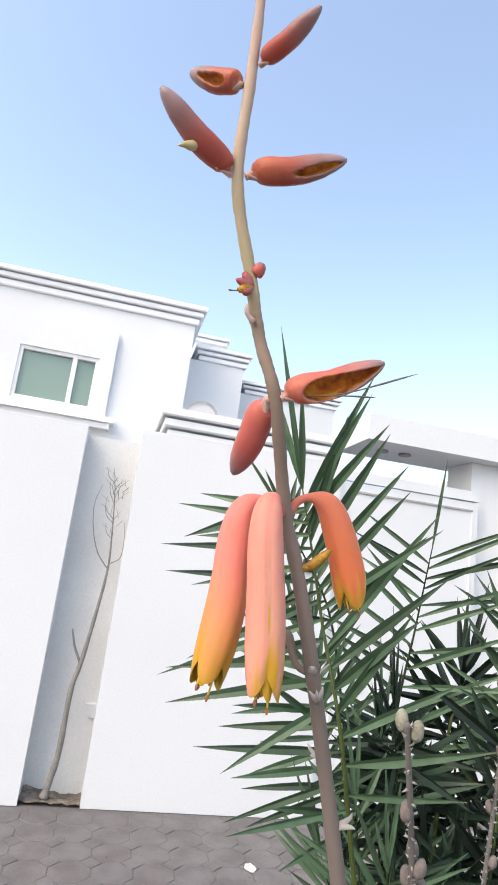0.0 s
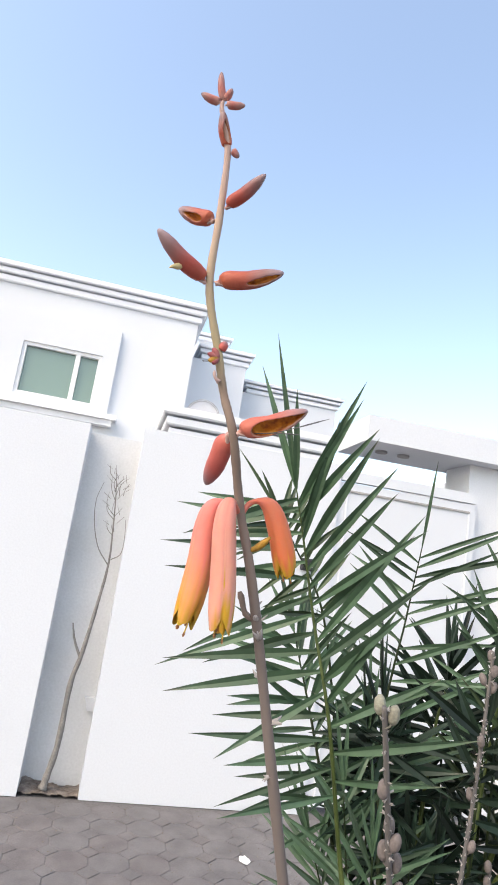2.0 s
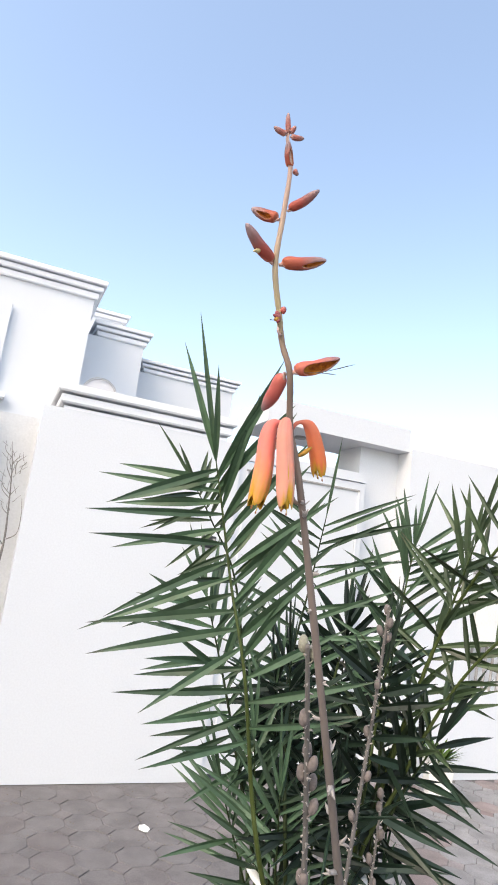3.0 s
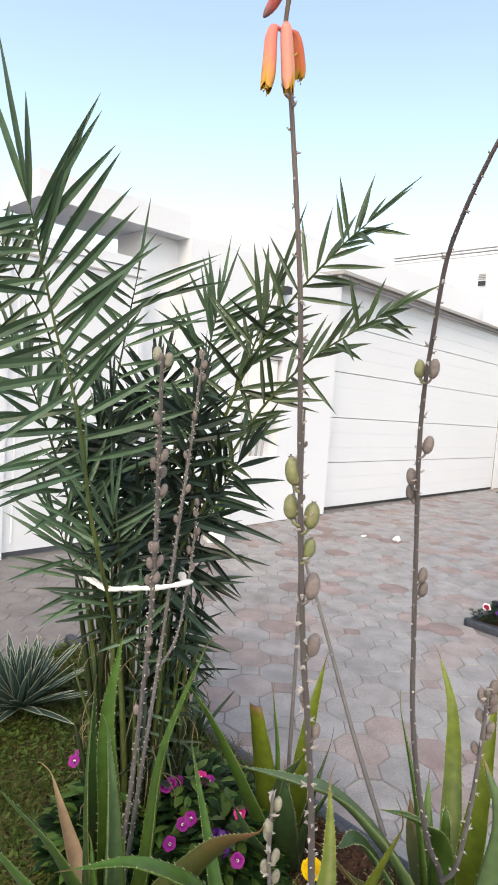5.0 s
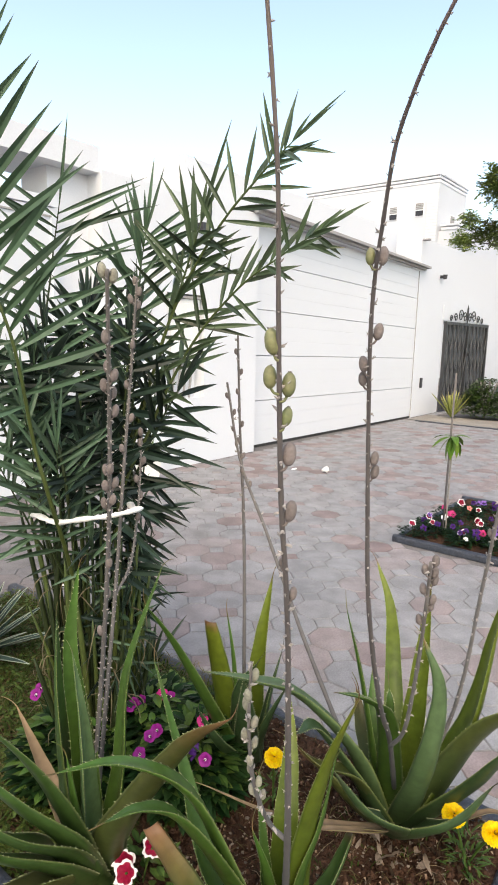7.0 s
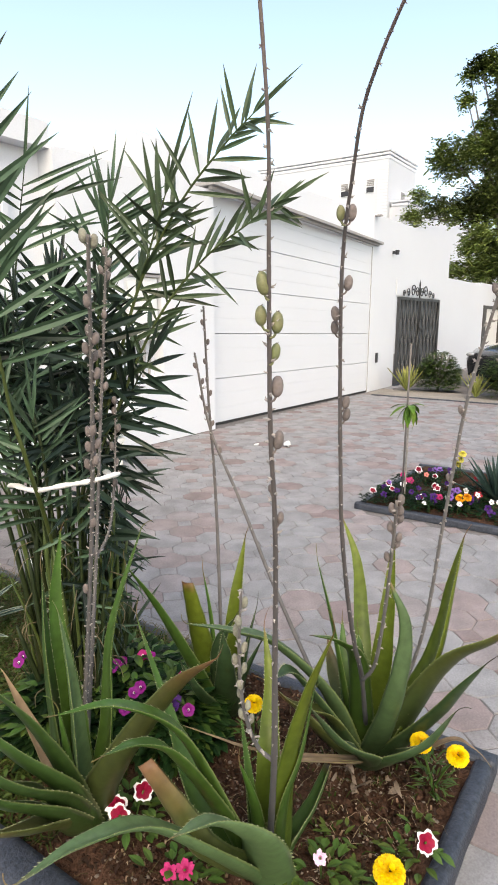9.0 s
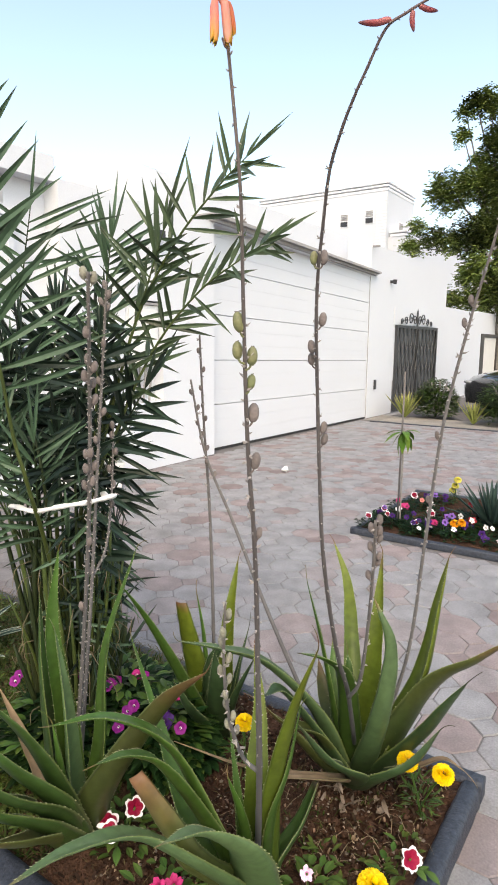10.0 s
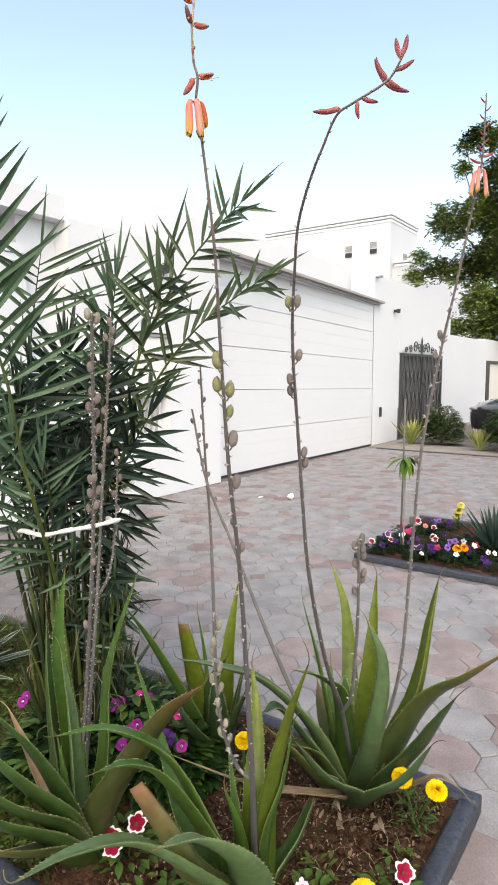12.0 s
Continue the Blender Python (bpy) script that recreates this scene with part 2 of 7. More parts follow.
# lower blocks stepping back
part("wall", boxes((1.503, 1.2, 0, 2.88, 7, 5.98)), WHITE, villa)
cornices(moulding(1.503 + 0.34, 2.88, 1.2, 6.9, 5.98, 3, 0.11, 0.05), villa)
part("wall", boxes((2.883, 2.2, 0, 5.55, 7, 5.7)), WHITE, villa)
cornices(moulding(2.883 + 0.31, 5.55, 2.2, 6.9, 5.7, 3, 0.1, 0.05), villa)
part("wall", boxes((1.7, 3.5, 5.88, 2.66, 6.5, 7.28)), WHITE, villa)
cornices(moulding(1.7, 2.66, 3.5, 6.5, 7.28, 2, 0.1, 0.07), villa)

annex = thing("annex", "white single-storey annex with a triple moulded parapet", "house", at=pose(0, 8.2, 0))
part("wall", boxes((1.05, 0, 0, 3.2, 3.8, 2.95)), WHITE, annex)
cornices(moulding(1.05, 3.2, 0, 3.8, 2.95, 3, 0.14, 0.055), annex)

entrance = thing("entrance", "white gateway with a flat canopy and two downlights", "gateway", at=pose(0, WALL_Y, 0))
part("canopy", boxes((2.09, 0.03, 2.4, 3.34, 0.62, 2.58)), WHITE, entrance)
part("gate_panel", boxes((1.932, 0.06, 0.04, 2.975, 0.1, 2.08)), DOORWHITE, entrance, "white steel gate panel")
part("gate_rail", boxes((1.945, 0.05, 2.09, 2.975, 0.1, 2.16)), DOORWHITE, entrance)
part("moulding", boxes((1.99, 0.05, 2.015, 2.93, 0.058, 2.028)), GREY, entrance, "thin grey line of a panel moulding")
for x in (1.99, 2.918):
    part("moulding", boxes((x, 0.052, 0.1, x + 0.012, 0.058, 2.013)), TRIM, entrance, "thin raised panel moulding")
for dx in (2.32, 2.5):
    bm = bmesh.new()
    tube(bm, [(dx, 0.3, 2.42), (dx, 0.3, 2.385)], 0.045, 14)
    part("downlight", bm, GREY, entrance, "round recessed downlight")

# a round dish standing on the annex roof
dish = thing("satellite_dish", "white satellite dish with a grey rim over the annex parapet", "dish", at=pose(1.55, 9.4, 3.33))
bm = bmesh.new()
bmesh.ops.create_cone(bm, cap_ends=True, segments=48, radius1=0.25, radius2=0.25, depth=0.03, matrix=Matrix.Translation((0, 0, 0.29)) @ Matrix.Rotation(math.pi / 2, 4, "X"))
part("reflector", bm, mat("dull_dish_paint", (0.52, 0.52, 0.54), 0.6, vary=0.08, bump=0.05), dish, "round white reflector")
for rad in (0.265, 0.245):
    bm = bmesh.new()
    tube(bm, [(rad * math.cos(k * math.pi / 24), -0.03, 0.29 + rad * math.sin(k * math.pi / 24)) for k in range(49)], 0.006, 6)
    part("rim", bm, GREY, dish, "thin grey rim")
part("mast", boxes((-0.025, 0.09, 0, 0.025, 0.14, 0.3)), GREY, dish)
bracket = thing("wall_bracket", "small white wedge bracket in the wall niche", "bracket", at=pose(0.53, VILLA_Y + 0.198, 0.43))
bm = bmesh.new()
rim = [bm.verts.new(p) for p in ((-0.012, -0.06, 0.085), (0.06, -0.06, 0.085), (0.06, 0, 0.085), (-0.012, 0, 0.085), (0.012, -0.02, 0), (0.05, -0.02, 0), (0.05, 0, 0), (0.012, 0, 0))]
for q in ((0, 1, 2, 3), (7, 6, 5, 4), (4, 5, 1, 0), (5, 6, 2, 1), (6, 7, 3, 2), (7, 4, 0, 3)):
    bm.faces.new([rim[i] for i in q])
part("body", bm, TRIM, bracket)

block = thing("garage_block", "plain white upper block behind the garage", "building", bm=boxes((4.73, 4.5, 2.3, 9.5, 9.3, 2.92)), material=WHITE)

garage = thing("garage_door", "white sectional garage door of wide horizontal panels", "garage door")
# the door stands a little askew in its opening, deeper on the side of the palm
DOOR_A, DOOR_B = Vector((5.2, WALL_Y + 0.14, 0)), Vector((GX1 - 0.003, WALL_Y + 0.012, 0))
DOOR_IN = Vector((0.034, 1, 0)).normalized()


def door_bar(low, high, inset=0.0, deep=0.04, edge=0.004):
    """One rib of the door, from share low to share high of its height, with softened long edges."""
    bm = bmesh.new()
    rings = []
    for u, foot, tall in ((0.0, DOOR_A, GH0 + 0.01), (1.0, DOOR_B, GH1)):
        prof = ((inset + edge, low * tall), (inset, low * tall + edge), (inset, high * tall - edge), (inset + edge, high * tall), (deep, high * tall), (deep, low * tall))
        rings.append([bm.verts.new(foot + DOOR_IN * d + Vector((0, 0, 0.025 + z))) for d, z in prof])
    for k in range(6):
        bm.faces.new((rings[0][k], rings[1][k], rings[1][(k + 1) % 6], rings[0][(k + 1) % 6]))
    bm.faces.new(rings[0][::-1])
    bm.faces.new(rings[1])
    return bm


for i in range(5):
    bm = door_bar(i / 5 + 0.0012, (i + 1) / 5 - 0.0012, 0.006)
    panel = part("panel", bm, DOORWHITE, garage)
    for k in range(3):
        part("rib", door_bar(i / 5 + 0.0016 + k * 0.0661, i / 5 + (k + 1) * 0.0661, 0.0025, 0.02, 0.0007), DOORWHITE, panel)
part("seal", boxes((0, 0, 0.002, (DOOR_B - DOOR_A).length, 0.045, 0.026)), SEAL, garage, "black rubber bottom seal").matrix_basis = Matrix.Translation(DOOR_A) @ Matrix.Rotation(math.atan2(DOOR_B.y - DOOR_A.y, DOOR_B.x - DOOR_A.x), 4, "Z")
part("jamb_seal", boxes((GX1 - 0.012, WALL_Y + 0.001, 0.01, GX1 - 0.002, WALL_Y + 0.012, GH1 - 0.02)), GREY, garage, "thin grey side seal")

far = thing("far_house", "white two-storey house with a moulded roof edge and small windows", "house", at=pose(20, 8.1, 0))
FW = [(1.53, 5.2), (0.61, 5.24)]
part("wall", boxes((0, 0, 0, 2.5, 5, 6.2), (0.2, -0.6, 0, 16, -0.003, 4.75)), WHITE, far)
cornices(moulding(0, 2.5, 0, 5, 6.2, 3, 0.1, 0.018) + moulding(0.2, 16, -0.6, -0.1, 4.75, 2, 0.09, 0.025), far)
pieces("quoin", [(-0.012, 0.02, 4.1 + i * 0.1, -0.003, 0.36, 4.175 + i * 0.1) for i in range(20)], TRIM, far)
w = part("window", boxes((1.05, -0.02, 5.02, 1.5, -0.003, 5.4)), TRIM, far)
part("pane", boxes((1.1, -0.03, 5.06, 1.45, -0.022, 5.36)), GREY, w)
for y, z in FW:
    w = part("window", boxes((-0.02, y - 0.16, z - 0.02, -0.003, y + 0.16, z + 0.42)), TRIM, far)
    part("pane", boxes((-0.03, y - 0.13, z, -0.022, y + 0.13, z + 0.16)), DARK, w)
    for k in range(4):
        part("louvre", boxes((-0.034, y - 0.13, z + 0.2 + k * 0.052, -0.022, y + 0.13, z + 0.235 + k * 0.052)), GREY, w)


# ---- plant materials ----
def leaf_mat(name, low, high, tip, tip_from=0.75, rough=0.38, fine=40.0, rand=0.18, drift=0.35, speck=(0.82, 1.15), spec=0.2):
    """A leaf surface that changes from its foot to its tip, with veins along it and its own shade for each leaf."""
    m = bpy.data.materials.new(name)
    m.use_nodes = True
    n, l = m.node_tree.nodes, m.node_tree.links
    b = n["Principled BSDF"]
    at = n.new("ShaderNodeAttribute")
    at.attribute_name = "along"
    ramp = n.new("ShaderNodeValToRGB")
    e = ramp.color_ramp.elements
    e[0].position, e[0].color = 0.0, (*low, 1)
    e[1].position, e[1].color = 1.0, (*tip, 1)
    k = e.new(tip_from)
    k.color = (*high, 1)
    tc = n.new("ShaderNodeTexCoord")
    big = n.new("ShaderNodeTexNoise")
    big.inputs["Scale"].default_value = 9
    big.inputs["Detail"].default_value = 4
    small = n.new("ShaderNodeTexNoise")
    small.inputs["Scale"].default_value = fine
    small.inputs["Detail"].default_value = 4
    l.new(tc.outputs["Object"], big.inputs["Vector"])
    l.new(tc.outputs["Object"], small.inputs["Vector"])
    ma = n.new("ShaderNodeMath")
    ma.operation = "MULTIPLY_ADD"
    ma.inputs[1].default_value, ma.inputs[2].default_value = drift, -drift / 2
    l.new(big.outputs[0], ma.inputs[0])
    ad = n.new("ShaderNodeMath")
    l.new(at.outputs["Fac"], ad.inputs[0])
    l.new(ma.outputs[0], ad.inputs[1])
    l.new(ad.outputs[0], ramp.inputs[0])
    hsv = n.new("ShaderNodeHueSaturation")
    l.new(ramp.outputs[0], hsv.inputs["Color"])
    info = n.new("ShaderNodeObjectInfo")
    r1 = n.new("ShaderNodeMapRange")
    r1.inputs[3].default_value, r1.inputs[4].default_value = 1 - rand, 1 + rand
    l.new(info.outputs["Random"], r1.inputs[0])
    r2 = n.new("ShaderNodeMapRange")
    r2.inputs[1].default_value, r2.inputs[2].default_value = 0.3, 0.7
    r2.inputs[3].default_value, r2.inputs[4].default_value = speck
    l.new(small.outputs[0], r2.inputs[0])
    mm = n.new("ShaderNodeMath")
    mm.operation = "MULTIPLY"
    l.new(r1.outputs[0], mm.inputs[0])
    l.new(r2.outputs[0], mm.inputs[1])
    l.new(mm.outputs[0], hsv.inputs["Value"])
    geo = n.new("ShaderNodeNewGeometry")
    r3 = n.new("ShaderNodeMapRange")
    r3.inputs[3].default_value, r3.inputs[4].default_value = 0.48, 0.515
    l.new(geo.outputs["Random Per Island"], r3.inputs[0])
    l.new(r3.outputs[0], hsv.inputs["Hue"])
    # a paler rim along the edges
    rim = n.new("ShaderNodeAttribute")
    rim.attribute_name = "edge"
    r4 = n.new("ShaderNodeMapRange")
    r4.inputs[1].default_value, r4.inputs[2].default_value = 0.55, 1.0
    r4.inputs[3].default_value, r4.inputs[4].default_value = 0.0, 0.75
    l.new(rim.outputs["Fac"], r4.inputs[0])
    mix = n.new("ShaderNodeMix")
    mix.data_type = "RGBA"
    mix.inputs[7].default_value = (0.21, 0.25, 0.085, 1)
    l.new(r4.outputs[0], mix.inputs[0])
    l.new(hsv.outputs[0], mix.inputs[6])
    l.new(mix.outputs[2], b.inputs["Base Color"])
    b.inputs["Roughness"].default_value = rough
    b.inputs["Specular IOR Level"].default_value = spec
    bp = n.new("ShaderNodeBump")
    bp.inputs["Strength"].default_value = 0.25
    bp.inputs["Distance"].default_value = 0.002
    l.new(small.outputs[0], bp.inputs["Height"])
    l.new(bp.outputs[0], b.inputs["Normal"])
    return m


LEAF_G = leaf_mat("aloe_leaf_green", (0.033, 0.06, 0.012), (0.047, 0.105, 0.019), (0.14, 0.085, 0.04), 0.9, fine=48, drift=0.5, speck=(0.8, 1.17), spec=0.24)
LEAF_Y = leaf_mat("aloe_leaf_yellow_green", (0.046, 0.076, 0.012), (0.1, 0.128, 0.013), (0.12, 0.06, 0.03), 0.9, fine=48, drift=0.5, speck=(0.8, 1.17), spec=0.24)
LEAF_B = leaf_mat("aloe_leaf_sunburnt", (0.034, 0.056, 0.018), (0.062, 0.07, 0.02), (0.15, 0.078, 0.04), 0.6, fine=48, drift=0.5, speck=(0.8, 1.17), spec=0.24)
LEAF_D = leaf_mat("aloe_leaf_dark", (0.026, 0.046, 0.018), (0.032, 0.062, 0.025), (0.04, 0.036, 0.024), 0.8, fine=48, drift=0.5, speck=(0.8, 1.17), spec=0.24)
LEAF_P = leaf_mat("aloe_leaf_pale", (0.055, 0.096, 0.038), (0.088, 0.142, 0.062), (0.2, 0.14, 0.065), 0.88, fine=48, drift=0.5, speck=(0.8, 1.17), spec=0.24)
# Deep green with the palm's shade over the west plant put into the colour.
LEAF_W = leaf_mat("aloe_leaf_deep_green", (0.028, 0.05, 0.013), (0.034, 0.074, 0.018), (0.08, 0.06, 0.028), 0.9, fine=48, drift=0.5, speck=(0.8, 1.17), spec=0.3)
LEAF_T = leaf_mat("aloe_leaf_withered", (0.15, 0.11, 0.07), (0.17, 0.12, 0.075), (0.26, 0.18, 0.11), 0.7, rough=0.7)
TEETH = mat("pale_leaf_spines", (0.3, 0.32, 0.18), 0.6, vary=0.1, bump=0)
PALM_LEAF = leaf_mat("palm_leaflet", (0.049, 0.092, 0.048), (0.065, 0.112, 0.069), (0.092, 0.108, 0.075), 0.9, rough=0.38, rand=0.45, spec=0.27)
# Darker leaflet copy for inner fronds: the palm's inner shade is painted in.
PALM_SHADE = leaf_mat("palm_leaflet_inner", (0.013, 0.025, 0.016), (0.022, 0.04, 0.027), (0.04, 0.05, 0.035), 0.9, rough=0.36, rand=0.6, spec=0.25)
PALM_OLIVE = leaf_mat("palm_leaflet_olive", (0.04, 0.066, 0.03), (0.052, 0.08, 0.041), (0.086, 0.088, 0.052), 0.85, rough=0.36, rand=0.45, spec=0.32)
RACHIS = leaf_mat("palm_rachis", (0.05, 0.06, 0.02), (0.066, 0.088, 0.024), (0.05, 0.075, 0.025), 0.6, rough=0.45)
# Dark rachis copy with the same inner shade put into its colour.
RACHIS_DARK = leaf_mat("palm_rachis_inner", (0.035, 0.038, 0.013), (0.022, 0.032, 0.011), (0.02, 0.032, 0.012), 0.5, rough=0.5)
STALK = leaf_mat("aloe_stalk_grey", (0.082, 0.082, 0.085), (0.2, 0.155, 0.13), (0.5, 0.34, 0.3), 0.934, rough=0.6, rand=0.03, drift=0.006, speck=(0.92, 1.06))
STALK_DRY = leaf_mat("aloe_stalk_dry", (0.1, 0.098, 0.1), (0.12, 0.112, 0.108), (0.15, 0.135, 0.125), 0.6, rough=0.75, rand=0.1)
STALK_PALE = leaf_mat("aloe_stalk_pale", (0.12, 0.118, 0.118), (0.2, 0.185, 0.175), (0.24, 0.19, 0.17), 0.7, rough=0.75, rand=0.1)
BRACT = mat("papery_bract", (0.34, 0.31, 0.29), 0.8, vary=0.2, scale=60, fine=300, bump=0.1)
CAPSULE_DRY = mat("dry_capsule", (0.155, 0.128, 0.118), 0.75, vary=0.18, scale=60, fine=260, bump=0.4, rand=0.15)
CAPSULE_GREEN = mat("green_capsule", (0.13, 0.15, 0.062), 0.5, vary=0.15, scale=70, fine=300, bump=0.2, second=(0.24, 0.2, 0.1), amount=0.4, rand=0.1)
CAPSULE_PALE = mat("pale_papery_capsule", (0.22, 0.22, 0.165), 0.7, vary=0.2, scale=80, fine=300, bump=0.4, second=(0.13, 0.11, 0.09), amount=0.6, rand=0.2)
BLOOM = leaf_mat("coral_flower", (0.52, 0.15, 0.115), (0.58, 0.26, 0.19), (0.46, 0.25, 0.025), 0.88, rough=0.5, fine=160, rand=0.04, drift=0.05, speck=(0.95, 1.05))
BLOOM_Y = leaf_mat("coral_yellow_flower", (0.54, 0.14, 0.12), (0.56, 0.22, 0.1), (0.42, 0.24, 0.018), 0.76, rough=0.5, fine=160, rand=0.04, drift=0.05, speck=(0.95, 1.05))


def stop(m, pos, color):
    """One more colour on a leaf's way from foot to tip."""
    for n in m.node_tree.nodes:
        if n.type == "VALTORGB":
            n.color_ramp.elements.new(pos).color = (*color, 1)
    return m


BLOOM_R = leaf_mat("orange_red_flower", (0.5, 0.16, 0.125), (0.56, 0.15, 0.06), (0.55, 0.33, 0.03), 0.82, rough=0.5, fine=160, rand=0.04, drift=0.05, speck=(0.95, 1.05))
stop(STALK, 0.84, (0.12, 0.103, 0.096))
stop(STALK, 0.91, (0.155, 0.122, 0.108))
stop(BLOOM, 0.45, (0.6, 0.24, 0.19))
stop(BLOOM_Y, 0.3, (0.6, 0.175, 0.15))
stop(BLOOM_Y, 0.58, (0.62, 0.19, 0.15))
for petal in (BLOOM, BLOOM_Y, BLOOM_R):
    petal.node_tree.nodes["Principled BSDF"].inputs["Subsurface Weight"].default_value = 0.25
    petal.node_tree.nodes["Principled BSDF"].inputs["Subsurface Scale"].default_value = 0.003
for share, tone in ((0.947, (0.2, 0.145, 0.115)), (0.9565, (0.21, 0.15, 0.115)), (0.96, (0.4, 0.33, 0.19)), (0.968, (0.4, 0.32, 0.21)), (0.982, (0.44, 0.32, 0.25))):
    stop(STALK, share, tone)
BUD_R = leaf_mat("red_bud", (0.56, 0.35, 0.31), (0.43, 0.1, 0.085), (0.25, 0.17, 0.175), 0.72, rough=0.45, fine=250, rand=0.05, drift=0.03, speck=(0.94, 1.06))
BUD_B = leaf_mat("red_brown_bud", (0.54, 0.34, 0.3), (0.33, 0.068, 0.052), (0.27, 0.2, 0.21), 0.6, rough=0.45, fine=250, rand=0.08, drift=0.03, speck=(0.94, 1.06))
STALK_EVEN = leaf_mat("aloe_stalk_dark", (0.08, 0.08, 0.083), (0.115, 0.1, 0.095), (0.18, 0.125, 0.115), 0.85, rough=0.6, rand=0.03, drift=0.03, speck=(0.88, 1.1))
BUD_M = leaf_mat("maroon_bud", (0.36, 0.16, 0.15), (0.25, 0.05, 0.055), (0.12, 0.06, 0.065), 0.75, rough=0.45, fine=250, rand=0.15, drift=0.04, speck=(0.92, 1.08))
stop(BUD_R, 0.24, (0.45, 0.11, 0.085))
stop(BUD_B, 0.24, (0.38, 0.085, 0.055))
stop(BUD_B, 0.84, (0.24, 0.125, 0.12))
BUD_TIP = leaf_mat("pink_young_bud", (0.5, 0.32, 0.28), (0.36, 0.12, 0.1), (0.3, 0.2, 0.19), 0.6, rough=0.5, fine=250, rand=0.1, drift=0.05, speck=(0.92, 1.08))
PEDICEL = mat("pale_pink_bract", (0.5, 0.34, 0.3), 0.6, vary=0.15, scale=200, fine=600, bump=0.1)
PETAL_PALE = mat("pale_yellow_petal_tip", (0.5, 0.4, 0.2), 0.6, vary=0.15, scale=300, bump=0)


def hollowed(m):
    """Shows an orange husk inside, with a pale torn rim, where a bud has split."""
    n, l = m.node_tree.nodes, m.node_tree.links
    inner = n["Principled BSDF"].inputs["Base Color"]
    old = inner.links[0].from_socket
    at = n.new("ShaderNodeAttribute")
    at.attribute_name = "hollow"
    tc = n.new("ShaderNodeTexCoord")
    grain = n.new("ShaderNodeTexNoise")
    grain.inputs["Scale"].default_value, grain.inputs["Detail"].default_value = 420, 3
    l.new(tc.outputs["Object"], grain.inputs["Vector"])
    husk = n.new("ShaderNodeValToRGB")
    e = husk.color_ramp.elements
    e[0].position, e[0].color = 0.35, (0.24, 0.06, 0.01, 1)
    e[1].position, e[1].color = 0.72, (0.6, 0.27, 0.04, 1)
    e.new(0.5).color = (0.46, 0.14, 0.015, 1)
    l.new(grain.outputs[0], husk.inputs[0])
    rim = n.new("ShaderNodeValToRGB")
    e = rim.color_ramp.elements
    e[0].position, e[0].color = 0.0, (0, 0, 0, 1)
    e[1].position, e[1].color = 0.4, (0, 0, 0, 1)
    e.new(0.14).color = (0.75, 0.75, 0.75, 1)
    l.new(at.outputs["Fac"], rim.inputs[0])
    edge = n.new("ShaderNodeMix")
    edge.data_type = "RGBA"
    edge.inputs[7].default_value = (0.42, 0.27, 0.2, 1)
    l.new(rim.outputs[0], edge.inputs[0])
    l.new(old, edge.inputs[6])
    cut = n.new("ShaderNodeMapRange")
    cut.inputs[1].default_value, cut.inputs[2].default_value = 0.2, 0.5
    l.new(at.outputs["Fac"], cut.inputs[0])
    mix = n.new("ShaderNodeMix")
    mix.data_type = "RGBA"
    l.new(cut.outputs[0], mix.inputs[0])
    l.new(edge.outputs[2], mix.inputs[6])
    l.new(husk.outputs[0], mix.inputs[7])
    l.new(mix.outputs[2], inner)
    return m


hollowed(BUD_R)
hollowed(BUD_B)
STAMEN = mat("yellow_stamen", (0.75, 0.5, 0.06), 0.5, vary=0.2, bump=0)
STAMEN_DULL = mat("withered_yellow", (0.42, 0.22, 0.02), 0.6, vary=0.35, scale=300, fine=900, bump=0.3, second=(0.12, 0.05, 0.015), amount=0.5)
ANTHER = mat("dark_anther", (0.3, 0.12, 0.04), 0.7, vary=0.2, bump=0)


def set_along(ob, values):
    a = ob.data.attributes.new("along", "FLOAT", "POINT")
    a.data.foreach_set("value", values)
    return ob


def along_tube(pts, radii, sides=8, squash=None, closed=True):
    """Verts, faces and the share of the length at each vertex, for a rounded bar along points. squash: (axis, factor)."""
    pts = [Vector(p) for p in pts]
    verts, faces, al = [], [], []
    total = sum((b - a).length for a, b in zip(pts, pts[1:])) or 1
    run = 0
    u = None
    for i, p in enumerate(pts):
        if i:
            run += (p - pts[i - 1]).length
        d = (pts[min(i + 1, len(pts) - 1)] - pts[max(i - 1, 0)]).normalized()
        if u is None:
            u = d.cross(squash[0] if squash else Vector((0.31, 0.87, 0.38)))
            if u.length < 1e-4:
                u = d.cross(Vector((1, 0.2, 0)))
        u = (u - d * u.dot(d)).normalized()
        v = d.cross(u)
        for k in range(sides):
            a = 2 * math.pi * k / sides
            q = u * math.cos(a) + v * math.sin(a) * (squash[1] if squash else 1)
            verts.append(p + q * radii[i])
            al.append(run / total)
    for i in range(len(pts) - 1):
        for k in range(sides):
            a, b = i * sides + k, i * sides + (k + 1) % sides
            faces.append((a, b, b + sides, a + sides))
    if closed:
        faces.append(tuple(range(sides))[::-1])
        faces.append(tuple(range(len(verts) - sides, len(verts))))
    return verts, faces, al


def raw(name, verts, faces, material, parent=None, along=None, label="", smooth=True):
    me = bpy.data.meshes.new(name)
    me.from_pydata([tuple(v) for v in verts], [], faces)
    if smooth:
        me.polygons.foreach_set("use_smooth", [True] * len(me.polygons))
    me.materials.append(material)
    me.update()
    ob = new(name, me)
    if parent is not None:
        ob.parent = parent
    if along is not None:
        set_along(ob, along)
    if label:
        ob["label"] = label
    return ob


def plant(name, at, label, category, group=""):
    """A plant's Empty at its foot; its parts are given in world metres."""
    ob = thing(name, label, category, group, at=pose(*at))
    return ob


